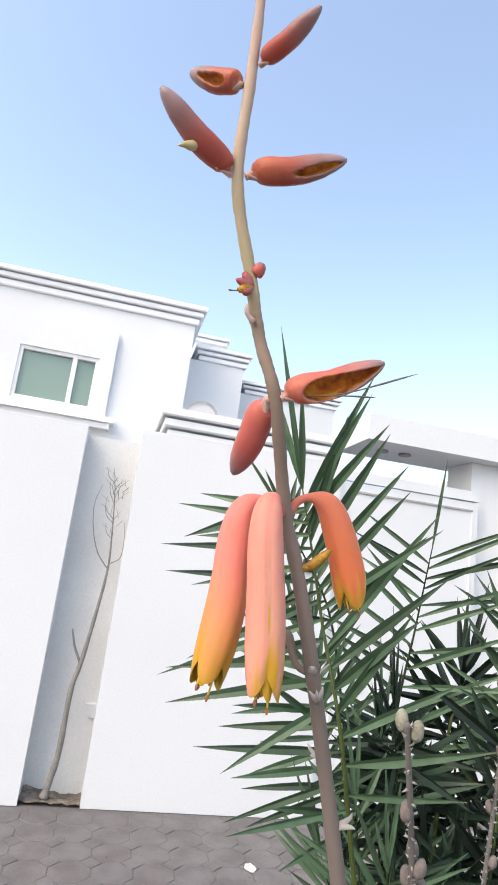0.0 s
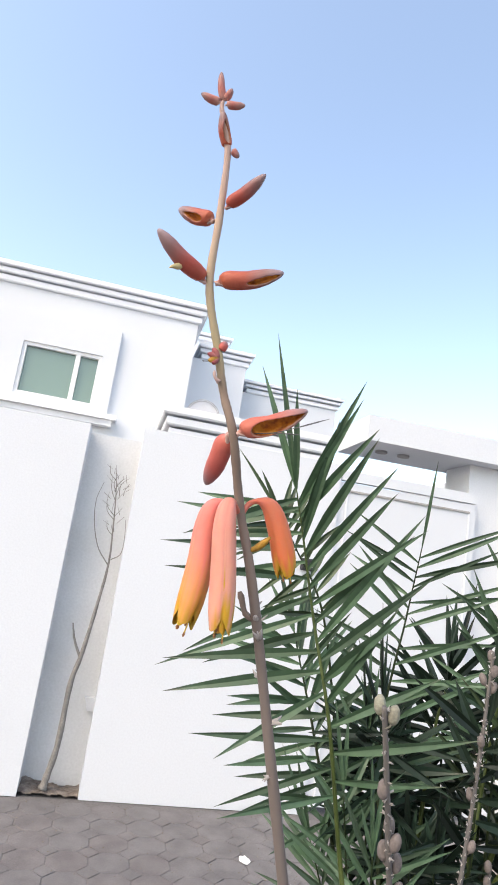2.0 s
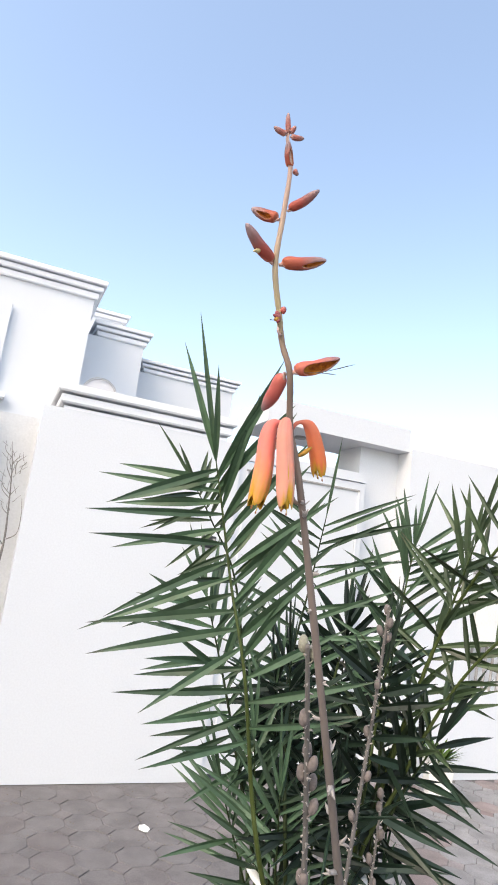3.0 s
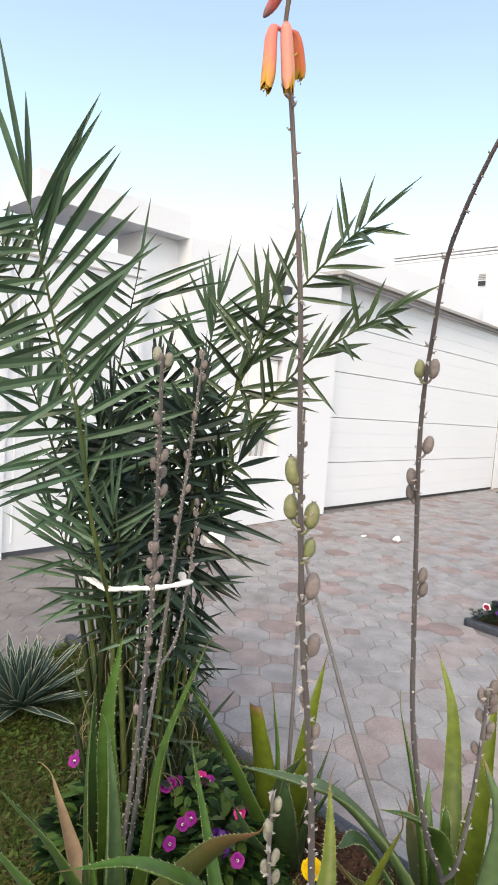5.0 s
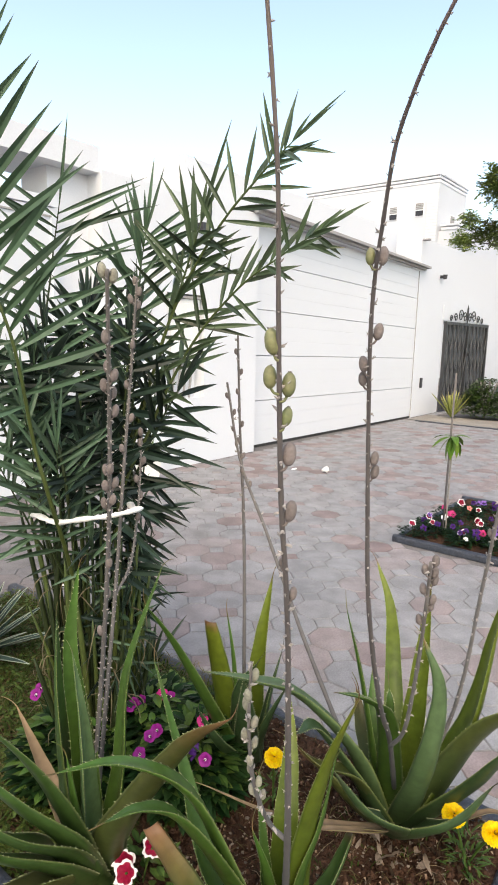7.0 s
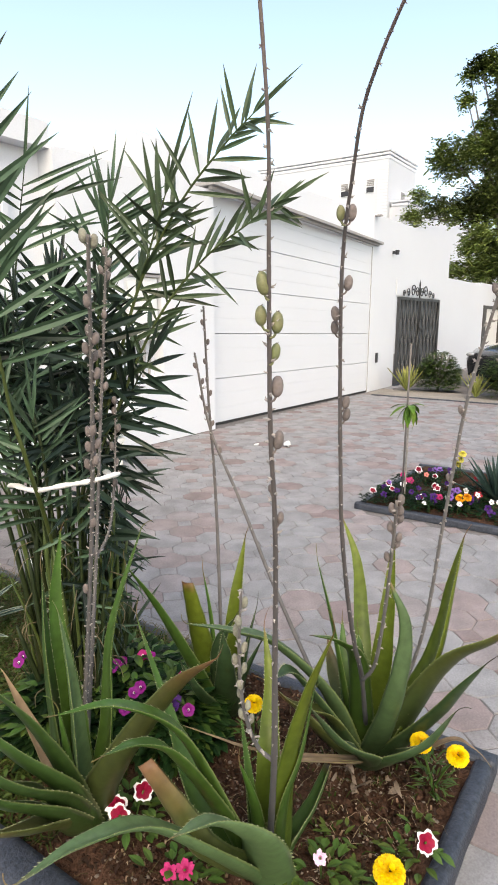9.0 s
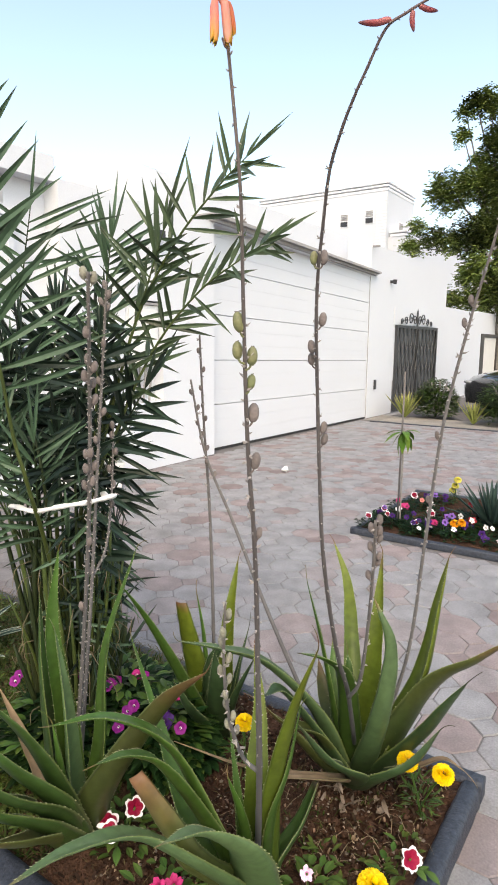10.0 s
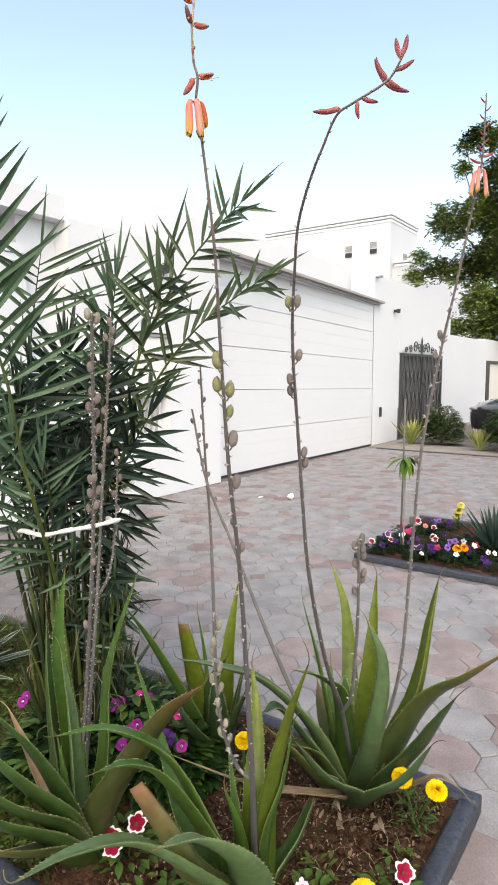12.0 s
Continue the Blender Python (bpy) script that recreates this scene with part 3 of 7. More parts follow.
def under(ob, parent):
    """Hangs a part that was built in world metres under its thing."""
    ob.parent = parent
    root = parent
    while root.parent:
        root = root.parent
    if parent.parent is None:
        ob.matrix_parent_inverse = Matrix.Translation(parent.matrix_world.translation).inverted()
    return ob


# ---- aloes ----
lrnd = random.Random(11)
ALOE_EAST = plant("aloe_plant", (1.5, 0.64, 0.05), "large aloe with upright sunburnt toothed leaves in a bed corner", "aloe", "aloes in the bed")
ALOE_FRONT = plant("aloe_plant", (1.075, 0.675, 0.05), "aloe with arching green toothed leaves and a coral flower spike", "aloe", "aloes in the bed")
ALOE_WEST = plant("aloe_plant", (0.945, 1.095, 0.05), "aloe with tall green leaves and dry seed stalks", "aloe", "aloes in the bed")
ALOE_BACK = plant("aloe_plant", (1.44, 1.055, 0.05), "smaller dark green aloe with one cut leaf", "aloe", "aloes in the bed")
FOOT = {ALOE_EAST: (1.5, 0.64, 0.05), ALOE_FRONT: (1.075, 0.675, 0.05), ALOE_WEST: (0.945, 1.095, 0.05), ALOE_BACK: (1.44, 1.055, 0.05)}


def aloe_leaf(owner, width, material, *through_points, blunt=False, turn=0.0):
    """One thick channelled leaf from the rosette's heart through the points to its tip, with spines along both edges."""
    foot = Vector(FOOT[owner])
    first = Vector(through_points[0])
    side_off = (first - foot)
    side_off.z = 0
    start = foot + side_off.normalized() * 0.025 + Vector((0, 0, 0.0))
    pts = spline([start, *through_points], 20)
    h = Vector(through_points[-1]) - foot
    h.z = 0
    mid = Vector(through_points[len(through_points) // 2]) - foot
    mid.z = 0
    h = (h.normalized() + mid.normalized() * 0.8)
    if h.length < 1e-3:
        h = Vector((0, -1, 0))
    h.normalize()
    side = Vector((0, 0, 1)).cross(h).normalized()
    twist = lrnd.uniform(-0.25, 0.25)
    main = len(pts)
    if not blunt:
        # a withered thread at the tip, curling to one side
        way = (pts[-1] - pts[-3]).normalized()
        curl = Vector((lrnd.uniform(-0.5, 0.5), lrnd.uniform(-0.5, 0.5), lrnd.uniform(-0.2, 0.5)))
        step = lrnd.uniform(0.006, 0.011)
        for k in range(5):
            way = (way + curl * 0.45).normalized()
            pts.append(pts[-1] + way * step)
    n = len(pts)
    verts, al, edge_l, edge_r = [], [], [], []
    K = 14
    for i, p in enumerate(pts):
        u = min(1.0, i / (main - 1))
        d = (pts[min(i + 1, n - 1)] - pts[max(i - 1, 0)]).normalized()
        s = (side - d * side.dot(d)).normalized()
        nor = d.cross(s).normalized()
        if nor.dot(Vector((-h.x, -h.y, 1.0))) < 0:
            nor = -nor
        ang = twist * u + turn
        s2 = s * math.cos(ang) + nor * math.sin(ang)
        n2 = nor * math.cos(ang) - s * math.sin(ang)
        width_here = width * 1.22
        grow = 1.14 - 0.14 * min(1.0, u * 3.5)
        taper = (1 - u ** 1.5 * 0.55) if blunt else (1 - u ** 1.3) ** 0.95
        w = width_here * 0.5 * grow * taper + (0.0013 if i < main else 0.0013 * (n - i) / (n - main + 1))
        w *= 1 + 0.03 * math.sin(i * 1.7 + twist * 40)
        th = w * (0.42 - 0.2 * u) + 0.001
        for k in range(K):
            a = 2 * math.pi * k / K
            x, y = math.cos(a), math.sin(a)
            if y >= 0:
                off = -0.16 * w * (1 - x * x) * (1 - u * 0.3)
                off += 0.16 * w * x * x
            else:
                off = y * th * 1.25 + 0.16 * w * x * x
            verts.append(p + s2 * (x * w) + n2 * off)
            al.append(u if blunt else 0.94 * u if i < main else 1.0)
        if i < main:
            edge_r.append((p + s2 * w + n2 * 0.16 * w, s2, d))
            edge_l.append((p - s2 * w + n2 * 0.16 * w, -s2, d))
    faces = []
    for i in range(n - 1):
        for k in range(K):
            a, b = i * K + k, i * K + (k + 1) % K
            faces.append((a, b, b + K, a + K))
    faces += [tuple(range(K))[::-1], tuple(range(len(verts) - K, len(verts)))]
    lab = {"LEAF_T": "withered brown leaf", "LEAF_B": "leaf turning brown towards its tip", "LEAF_Y": "yellowish green leaf"}
    text = ""
    for m, key in ((LEAF_T, "LEAF_T"), (LEAF_B, "LEAF_B"), (LEAF_Y, "LEAF_Y")):
        if material == m:
            text = lab[key]
    leaf = under(raw("leaf", verts, faces, material, None, al, text), owner)
    rim = leaf.data.attributes.new("edge", "FLOAT", "POINT")
    rim.data.foreach_set("value", [1.0 if i % K in (0, K // 2) else 0.0 for i in range(len(verts))])
    # spines
    tv, tf = [], []
    for edge in (edge_l, edge_r):
        for i in range(2, main - 1):
            for frac in (0.0, 0.5):
                a, s, d = edge[i]
                b = edge[min(i + 1, main - 1)][0]
                q = a.lerp(b, frac + lrnd.uniform(-0.1, 0.1))
                size = (width * 0.04 + 0.0016) * (1 - 0.4 * i / n) * lrnd.uniform(0.6, 1.3)
                if material == LEAF_T or lrnd.random() < 0.08:
                    continue
                tip = q + s * size + d * size * 0.7
                o = len(tv)
                c = d.cross(s) * size * 0.3
                tv += [q - d * size * 0.4 - s * 0.001, q + d * size * 0.4 - s * 0.001, q + c - s * 0.001, q - c - s * 0.001, tip]
                tf += [(o, o + 2, o + 4), (o + 2, o + 1, o + 4), (o + 1, o + 3, o + 4), (o + 3, o, o + 4)]
    if tv:
        t = raw("spine", tv, tf, TEETH, leaf, None, "", False)
        t["kind"] = "stuff"
    return leaf


BLOOMS = []
# leaves of the east plant
aloe_leaf(ALOE_EAST, 0.045, LEAF_Y, (1.703, 0.754, 0.31), (1.756, 0.798, 0.463), (1.79, 0.862, 0.57))
aloe_leaf(ALOE_EAST, 0.045, LEAF_G, (1.49, 0.731, 0.354), (1.419, 0.752, 0.579))
aloe_leaf(ALOE_EAST, 0.06, LEAF_Y, (1.576, 0.631, 0.38), (1.651, 0.648, 0.616))
aloe_leaf(ALOE_EAST, 0.05, LEAF_P, (1.365, 0.527, 0.326), (1.358, 0.505, 0.506), (1.348, 0.543, 0.614))
aloe_leaf(ALOE_EAST, 0.085, LEAF_Y, (1.568, 0.51, 0.323), (1.594, 0.476, 0.54), (1.6, 0.457, 0.657))
aloe_leaf(ALOE_EAST, 0.09, LEAF_B, (1.541, 0.475, 0.339), (1.524, 0.354, 0.459), (1.519, 0.26, 0.55), turn=-0.5)
aloe_leaf(ALOE_EAST, 0.07, LEAF_D, (1.449, 0.461, 0.262), (1.405, 0.389, 0.389), (1.373, 0.34, 0.475))
aloe_leaf(ALOE_EAST, 0.055, LEAF_G, (1.427, 0.643, 0.346), (1.316, 0.642, 0.456), (1.23, 0.663, 0.504))
aloe_leaf(ALOE_EAST, 0.075, LEAF_P, (1.426, 0.716, 0.243), (1.345, 0.825, 0.381), (1.204, 0.866, 0.467), (1.102, 0.904, 0.515))
aloe_leaf(ALOE_EAST, 0.078, LEAF_D, (1.402, 0.686, 0.188), (1.327, 0.761, 0.332), (1.238, 0.762, 0.364))
aloe_leaf(ALOE_EAST, 0.072, LEAF_B, (1.361, 0.68, 0.166), (1.297, 0.726, 0.26), (1.257, 0.75, 0.302))
aloe_leaf(ALOE_EAST, 0.075, LEAF_D, (1.368, 0.521, 0.182), (1.368, 0.445, 0.248), (1.392, 0.396, 0.332))
aloe_leaf(ALOE_EAST, 0.06, LEAF_B, (1.603, 0.783, 0.166), (1.651, 0.835, 0.245))
aloe_leaf(ALOE_EAST, 0.05, LEAF_G, (1.567, 0.738, 0.216), (1.637, 0.784, 0.329))
aloe_leaf(ALOE_EAST, 0.03, LEAF_G, (1.54, 0.686, 0.296), (1.56, 0.7, 0.341))
aloe_leaf(ALOE_EAST, 0.02, LEAF_T, (1.324, 0.597, 0.169), (1.19, 0.676, 0.231), (1.107, 0.744, 0.273), (1.041, 0.837, 0.319))
aloe_leaf(ALOE_EAST, 0.022, LEAF_T, (1.301, 0.601, 0.177), (1.186, 0.643, 0.237), (1.134, 0.678, 0.252))
aloe_leaf(ALOE_EAST, 0.02, LEAF_T, (1.5, 0.5, 0.12), (1.55, 0.43, 0.15), (1.58, 0.385, 0.12))
aloe_leaf(ALOE_EAST, 0.05, LEAF_B, (1.372, 0.686, 0.22), (1.281, 0.732, 0.281), (1.239, 0.78, 0.342))
aloe_leaf(ALOE_EAST, 0.072, LEAF_D, (1.328, 0.569, 0.193), (1.252, 0.606, 0.258), (1.223, 0.666, 0.336))
# leaves of the front plant
aloe_leaf(ALOE_FRONT, 0.066, LEAF_G, (0.984, 0.72, 0.242), (0.929, 0.784, 0.411), (0.815, 0.822, 0.516), (0.714, 0.851, 0.544))
aloe_leaf(ALOE_FRONT, 0.06, LEAF_G, (0.975, 0.721, 0.234), (0.871, 0.746, 0.417), (0.792, 0.753, 0.485), (0.717, 0.749, 0.514))
aloe_leaf(ALOE_FRONT, 0.062, LEAF_P, (0.887, 0.677, 0.244), (0.77, 0.72, 0.365), (0.642, 0.728, 0.428), (0.532, 0.715, 0.465))
aloe_leaf(ALOE_FRONT, 0.088, LEAF_P, (0.945, 0.613, 0.252), (0.845, 0.633, 0.359), (0.736, 0.631, 0.416))
aloe_leaf(ALOE_FRONT, 0.06, LEAF_Y, (1.06, 0.63, 0.284), (1.064, 0.591, 0.471), (1.054, 0.533, 0.629))
aloe_leaf(ALOE_FRONT, 0.05, LEAF_Y, (1.111, 0.701, 0.261), (1.192, 0.748, 0.365), (1.253, 0.804, 0.471))
aloe_leaf(ALOE_FRONT, 0.06, LEAF_G, (1.012, 0.799, 0.173), (1.071, 0.935, 0.289), (1.112, 1.069, 0.469))
aloe_leaf(ALOE_FRONT, 0.058, LEAF_W, (1.115, 0.65, 0.095), (1.185, 0.634, 0.135), (1.25, 0.628, 0.19), blunt=True, turn=-0.5)
aloe_leaf(ALOE_FRONT, 0.03, LEAF_G, (1.052, 0.705, 0.217), (1.088, 0.753, 0.348))
aloe_leaf(ALOE_FRONT, 0.035, LEAF_G, (1.014, 0.669, 0.233), (0.985, 0.686, 0.347))
aloe_leaf(ALOE_FRONT, 0.05, LEAF_G, (1.049, 0.629, 0.24), (1.081, 0.608, 0.344), (1.107, 0.597, 0.46))
aloe_leaf(ALOE_FRONT, 0.052, LEAF_B, (0.898, 0.694, 0.221), (0.868, 0.731, 0.302), (0.84, 0.791, 0.397), blunt=True, turn=1.0)
# leaves of the west plant
aloe_leaf(ALOE_WEST, 0.058, LEAF_G, (0.947, 1.112, 0.29), (0.95, 1.157, 0.531), (0.982, 1.165, 0.709))
aloe_leaf(ALOE_WEST, 0.05, LEAF_G, (1.009, 1.08, 0.239), (1.05, 1.094, 0.466), (1.12, 1.055, 0.699))
aloe_leaf(ALOE_WEST, 0.085, LEAF_W, (0.911, 1.119, 0.265), (0.9, 1.127, 0.464), (0.906, 1.136, 0.635))
aloe_leaf(ALOE_WEST, 0.075, LEAF_P, (0.94, 1.087, 0.218), (0.939, 1.1, 0.384), (0.938, 1.131, 0.543))
aloe_leaf(ALOE_WEST, 0.08, LEAF_W, (0.865, 1.042, 0.241), (0.789, 1.055, 0.41), (0.702, 1.087, 0.54))
aloe_leaf(ALOE_WEST, 0.09, LEAF_W, (0.843, 1.023, 0.236), (0.743, 1.029, 0.371), (0.66, 1.06, 0.5))
aloe_leaf(ALOE_WEST, 0.095, LEAF_W, (0.828, 1.024, 0.225), (0.709, 1, 0.344), (0.625, 1.022, 0.454))
aloe_leaf(ALOE_WEST, 0.085, LEAF_W, (0.809, 1.02, 0.207), (0.691, 1.013, 0.313), (0.615, 1.012, 0.397))
aloe_leaf(ALOE_WEST, 0.085, LEAF_B, (0.837, 1.04, 0.151), (0.706, 0.984, 0.257), (0.592, 0.958, 0.35))
aloe_leaf(ALOE_WEST, 0.078, LEAF_B, (0.926, 0.982, 0.229), (0.945, 0.821, 0.47), (0.929, 0.697, 0.588), turn=-0.5)
aloe_leaf(ALOE_WEST, 0.05, LEAF_T, (0.955, 1.26, 0.169), (0.95, 1.376, 0.309))
aloe_leaf(ALOE_WEST, 0.025, LEAF_G, (0.876, 1.049, 0.258), (0.869, 1.062, 0.378))
# leaves of the back plant
aloe_leaf(ALOE_BACK, 0.075, LEAF_Y, (1.393, 1.109, 0.284), (1.365, 1.13, 0.456), blunt=True, turn=0.8)
aloe_leaf(ALOE_BACK, 0.03, LEAF_G, (1.405, 1.074, 0.324), (1.389, 1.091, 0.491))
aloe_leaf(ALOE_BACK, 0.055, LEAF_Y, (1.505, 1.066, 0.34), (1.563, 1.07, 0.538))
aloe_leaf(ALOE_BACK, 0.06, LEAF_G, (1.295, 1.058, 0.274), (1.206, 1.097, 0.464), (1.126, 1.112, 0.589))
aloe_leaf(ALOE_BACK, 0.05, LEAF_D, (1.452, 0.996, 0.239), (1.504, 0.991, 0.36))
aloe_leaf(ALOE_BACK, 0.045, LEAF_D, (1.339, 1.055, 0.151), (1.213, 1.049, 0.183))
aloe_leaf(ALOE_BACK, 0.05, LEAF_D, (1.351, 1.011, 0.297), (1.349, 0.958, 0.405))
aloe_leaf(ALOE_BACK, 0.05, LEAF_D, (1.388, 0.959, 0.212), (1.426, 0.917, 0.327))
aloe_leaf(ALOE_BACK, 0.06, LEAF_D, (1.303, 0.953, 0.288), (1.275, 0.94, 0.401))
aloe_leaf(ALOE_BACK, 0.05, LEAF_D, (1.238, 0.989, 0.243), (1.172, 0.988, 0.354))
STALK_FRONT = [(1.055, 0.66, 0.124), (0.89, 0.552, 0.475), (0.787, 0.49, 0.728), (0.714, 0.446, 0.885), (0.664, 0.418, 0.985), (0.634, 0.404, 1.055), (0.605, 0.388, 1.124), (0.566, 0.365, 1.219), (0.538, 0.349, 1.301), (0.5128, 0.3427, 1.3919), (0.5052, 0.342, 1.4158), (0.4993, 0.335, 1.433), (0.4954, 0.3356, 1.4432), (0.4922, 0.3341, 1.453), (0.487, 0.3303, 1.4677), (0.4863, 0.3272, 1.4846), (0.4852, 0.3233, 1.5001), (0.4821, 0.3212, 1.5085), (0.4818, 0.3206, 1.5108)]
STALK_EAST = [(1.5, 0.64, 0.1), (1.283, 0.571, 0.406), (1.12, 0.52, 0.576), (1.007, 0.488, 0.731), (0.923, 0.463, 0.873), (0.874, 0.446, 0.996), (0.832, 0.43, 1.105), (0.78, 0.407, 1.2), (0.751, 0.391, 1.257), (0.726, 0.374, 1.296), (0.694, 0.351, 1.346), (0.669, 0.327, 1.374), (0.65, 0.305, 1.395), (0.641, 0.291, 1.409), (0.631, 0.271, 1.431), (0.63, 0.253, 1.438), (0.632, 0.227, 1.447), (0.633, 0.216, 1.454), (0.631, 0.204, 1.469)]
STALK_OUTER = [(1.52, 0.6, 0.12), (1.429, 0.494, 0.451), (1.299, 0.425, 0.78), (1.182, 0.369, 1.03), (1.095, 0.312, 1.209), (1.026, 0.267, 1.322), (0.974, 0.233, 1.417), (0.943, 0.215, 1.467), (0.91, 0.204, 1.534)]
STALK_SHORT = [(1.244, 0.552, 0.431), (1.206, 0.513, 0.503), (1.14, 0.473, 0.664), (1.077, 0.442, 0.814), (1.023, 0.42, 0.899)]
STALK_DRIED = [(0.89, 0.552, 0.475), (0.873, 0.574, 0.506), (0.817, 0.56, 0.607), (0.771, 0.537, 0.721), (0.73, 0.505, 0.846)]
STALK_WEST = [(0.96, 1.12, 0.1), (0.973, 1.111, 0.277), (0.961, 1.066, 0.51), (0.919, 0.988, 0.779), (0.876, 0.924, 0.975), (0.825, 0.859, 1.146), (0.778, 0.801, 1.286)]
STALK_WEST_2 = [(1.02, 1.17, 0.1), (1.046, 1.155, 0.419), (1.08, 1.166, 0.614), (1.117, 1.172, 0.916), (1.145, 1.177, 1.131), (1.152, 1.163, 1.323)]
STALK_WEST_3 = [(1.08, 1.166, 0.614), (1.127, 1.167, 0.676), (1.171, 1.188, 0.8), (1.2, 1.205, 0.977)]
STALK_BACK = [(1.46, 1.08, 0.1), (1.539, 1.151, 0.473), (1.592, 1.204, 0.713), (1.614, 1.24, 0.931), (1.619, 1.259, 1.207)]
STALK_BACK_2 = [(1.47, 0.794, 0.253), (1.499, 0.926, 0.44), (1.542, 1.08, 0.668), (1.575, 1.204, 0.846), (1.598, 1.279, 1.069)]
HEAD = (
    ((0.48177, 0.32057, 1.51048), (0.4802, 0.3192, 1.5174), 0.0020, BUD_TIP, None),
    ((0.48146, 0.32075, 1.51021), (0.47645, 0.32123, 1.51179), 0.0022, BUD_TIP, None),
    ((0.48256, 0.32058, 1.50996), (0.4872, 0.31927, 1.51038), 0.0021, BUD_TIP, None),
    ((0.4823, 0.3203, 1.51089), (0.48346, 0.319, 1.51361), 0.0019, BUD_TIP, None),
    ((0.48493, 0.32328, 1.50035), (0.48226, 0.3211, 1.50872), 0.0031, BUD_B, (0.55, 0.26, 0.5, 0.05, (0.4, -1, -0.5))),
    ((0.48619, 0.32293, 1.50047), (0.48816, 0.32291, 1.49888), 0.0019, BUD_TIP, None),
    ((0.48732, 0.32646, 1.48672), (0.4946, 0.3183, 1.4931), 0.0036, BUD_B, None),
    ((0.4851, 0.32777, 1.48339), (0.4765, 0.3328, 1.4874), 0.0045, BUD_B, (0.64, 0.2, 0.4, -0.35, (-0.2, -1, -0.75))),
    ((0.48603, 0.33038, 1.4682), (0.4724, 0.3242, 1.4758), 0.0047, BUD_B, None),
    ((0.48819, 0.3298, 1.46846), (0.504, 0.3261, 1.4737), 0.0050, BUD_B, (0.8, 0.17, 0.34, -0.4, (0.1, -1, -1.0))),
    ((0.4999, 0.3347, 1.4335), (0.516, 0.331, 1.4419), 0.0056, BUD_R, (0.68, 0.29, 0.8, 0.1, (-0.1, -1, -0.75))),
    ((0.4985, 0.3372, 1.4338), (0.4964, 0.3485, 1.422), 0.0057, BUD_R, None),
    ((0.49256, 0.33391, 1.45331), (0.49364, 0.33294, 1.45569), 0.0026, BUD_R, None),
)
BLOOMS.append(([(0.5043, 0.3422, 1.4156), (0.5012, 0.3425, 1.4172), (0.4983, 0.343, 1.4156), (0.4974, 0.3432, 1.4107), (0.4973, 0.343, 1.4023), (0.4966, 0.3425, 1.395), (0.4955, 0.342, 1.3885)], 0.0038))
BLOOMS.append(([(0.5044, 0.3416, 1.4156), (0.5026, 0.339, 1.4172), (0.501, 0.3375, 1.4161), (0.5008, 0.3365, 1.411), (0.5018, 0.336, 1.4023), (0.5025, 0.3355, 1.3948), (0.5028, 0.335, 1.3885)], 0.00365))
BLOOMS.append(([(0.5058, 0.3424, 1.4154), (0.5072, 0.342, 1.4181), (0.5098, 0.3415, 1.4191), (0.5131, 0.342, 1.4177), (0.516, 0.3425, 1.4124), (0.5181, 0.343, 1.4068), (0.5194, 0.3435, 1.403)], 0.0034))
CAPS_FRONT = ((1.186, -0.35, 1, 1.25), (1.166, -1.5, 1, 1.12), (1.161, 1.2, 1, 1.2), (1.136, 0.6, 1, 1.0), (1.102, 1.1, 0, 1.3), (1.052, 1.0, 0, 1.22), (1.0, -0.6, 0, 0.6), (0.963, 1.0, 0, 0.9))
TIE = [(1.03, 1.39, 0.77), (1.017, 1.292, 0.775), (1.032, 1.21, 0.796), (1.068, 1.157, 0.807), (1.127, 1.135, 0.814), (1.165, 1.2, 0.795), (1.27, 1.36, 0.775), (1.27, 1.48, 0.765), (1.15, 1.49, 0.755), (1.06, 1.44, 0.752)]
VINCA = [(1.138, 1.555, 0.2), (1.112, 1.537, 0.2), (1.248, 1.408, 0.2), (1.26, 1.302, 0.2), (1.279, 1.297, 0.2), (1.337, 1.274, 0.2), (1.346, 1.25, 0.2), (1.193, 1.167, 0.2), (1.219, 1.17, 0.2), (1.132, 1.137, 0.2), (1.323, 1.109, 0.2), (1.217, 1.004, 0.2), (1.335, 1.397, 0.2), (1.243, 1.299, 0.2)]
F1 = [(1.16, 1.38, 0.05), (1.1, 1.34, 0.55), (0.976, 1.255, 0.851), (0.946, 1.255, 0.965), (0.891, 1.225, 1.173), (0.856, 1.26, 1.33), (0.82, 1.267, 1.472), (0.794, 1.264, 1.559)]
F2 = [(1.2, 1.42, 0.05), (1.14, 1.38, 0.5), (1.049, 1.302, 0.882), (1.094, 1.439, 1.118), (1.138, 1.459, 1.346), (1.143, 1.424, 1.503)]
F3 = [(1.26, 1.4, 0.05), (1.232, 1.352, 0.714), (1.291, 1.323, 0.959), (1.364, 1.271, 1.254), (1.379, 1.14, 1.446), (1.399, 1.017, 1.569), (1.41, 0.944, 1.626)]
F4 = [(1.28, 1.38, 0.05), (1.223, 1.33, 0.703), (1.301, 1.287, 0.961), (1.383, 1.224, 1.172), (1.426, 1.108, 1.315), (1.456, 0.991, 1.396), (1.482, 0.906, 1.448)]
F7 = [(1.24, 1.4, 0.05), (1.198, 1.353, 0.638), (1.277, 1.359, 0.874), (1.347, 1.316, 1.122), (1.379, 1.249, 1.335), (1.383, 1.19, 1.474)]
F8 = [(1.26, 1.4, 0.05), (1.192, 1.333, 0.644), (1.257, 1.317, 0.798), (1.305, 1.28, 0.944), (1.344, 1.23, 1.059)]
F6 = [(1.25, 1.45, 0.05), (1.214, 1.297, 0.873), (1.304, 1.372, 1.136), (1.336, 1.367, 1.328), (1.349, 1.352, 1.456)]


# ---- flower stalks ----
crnd = random.Random(3)


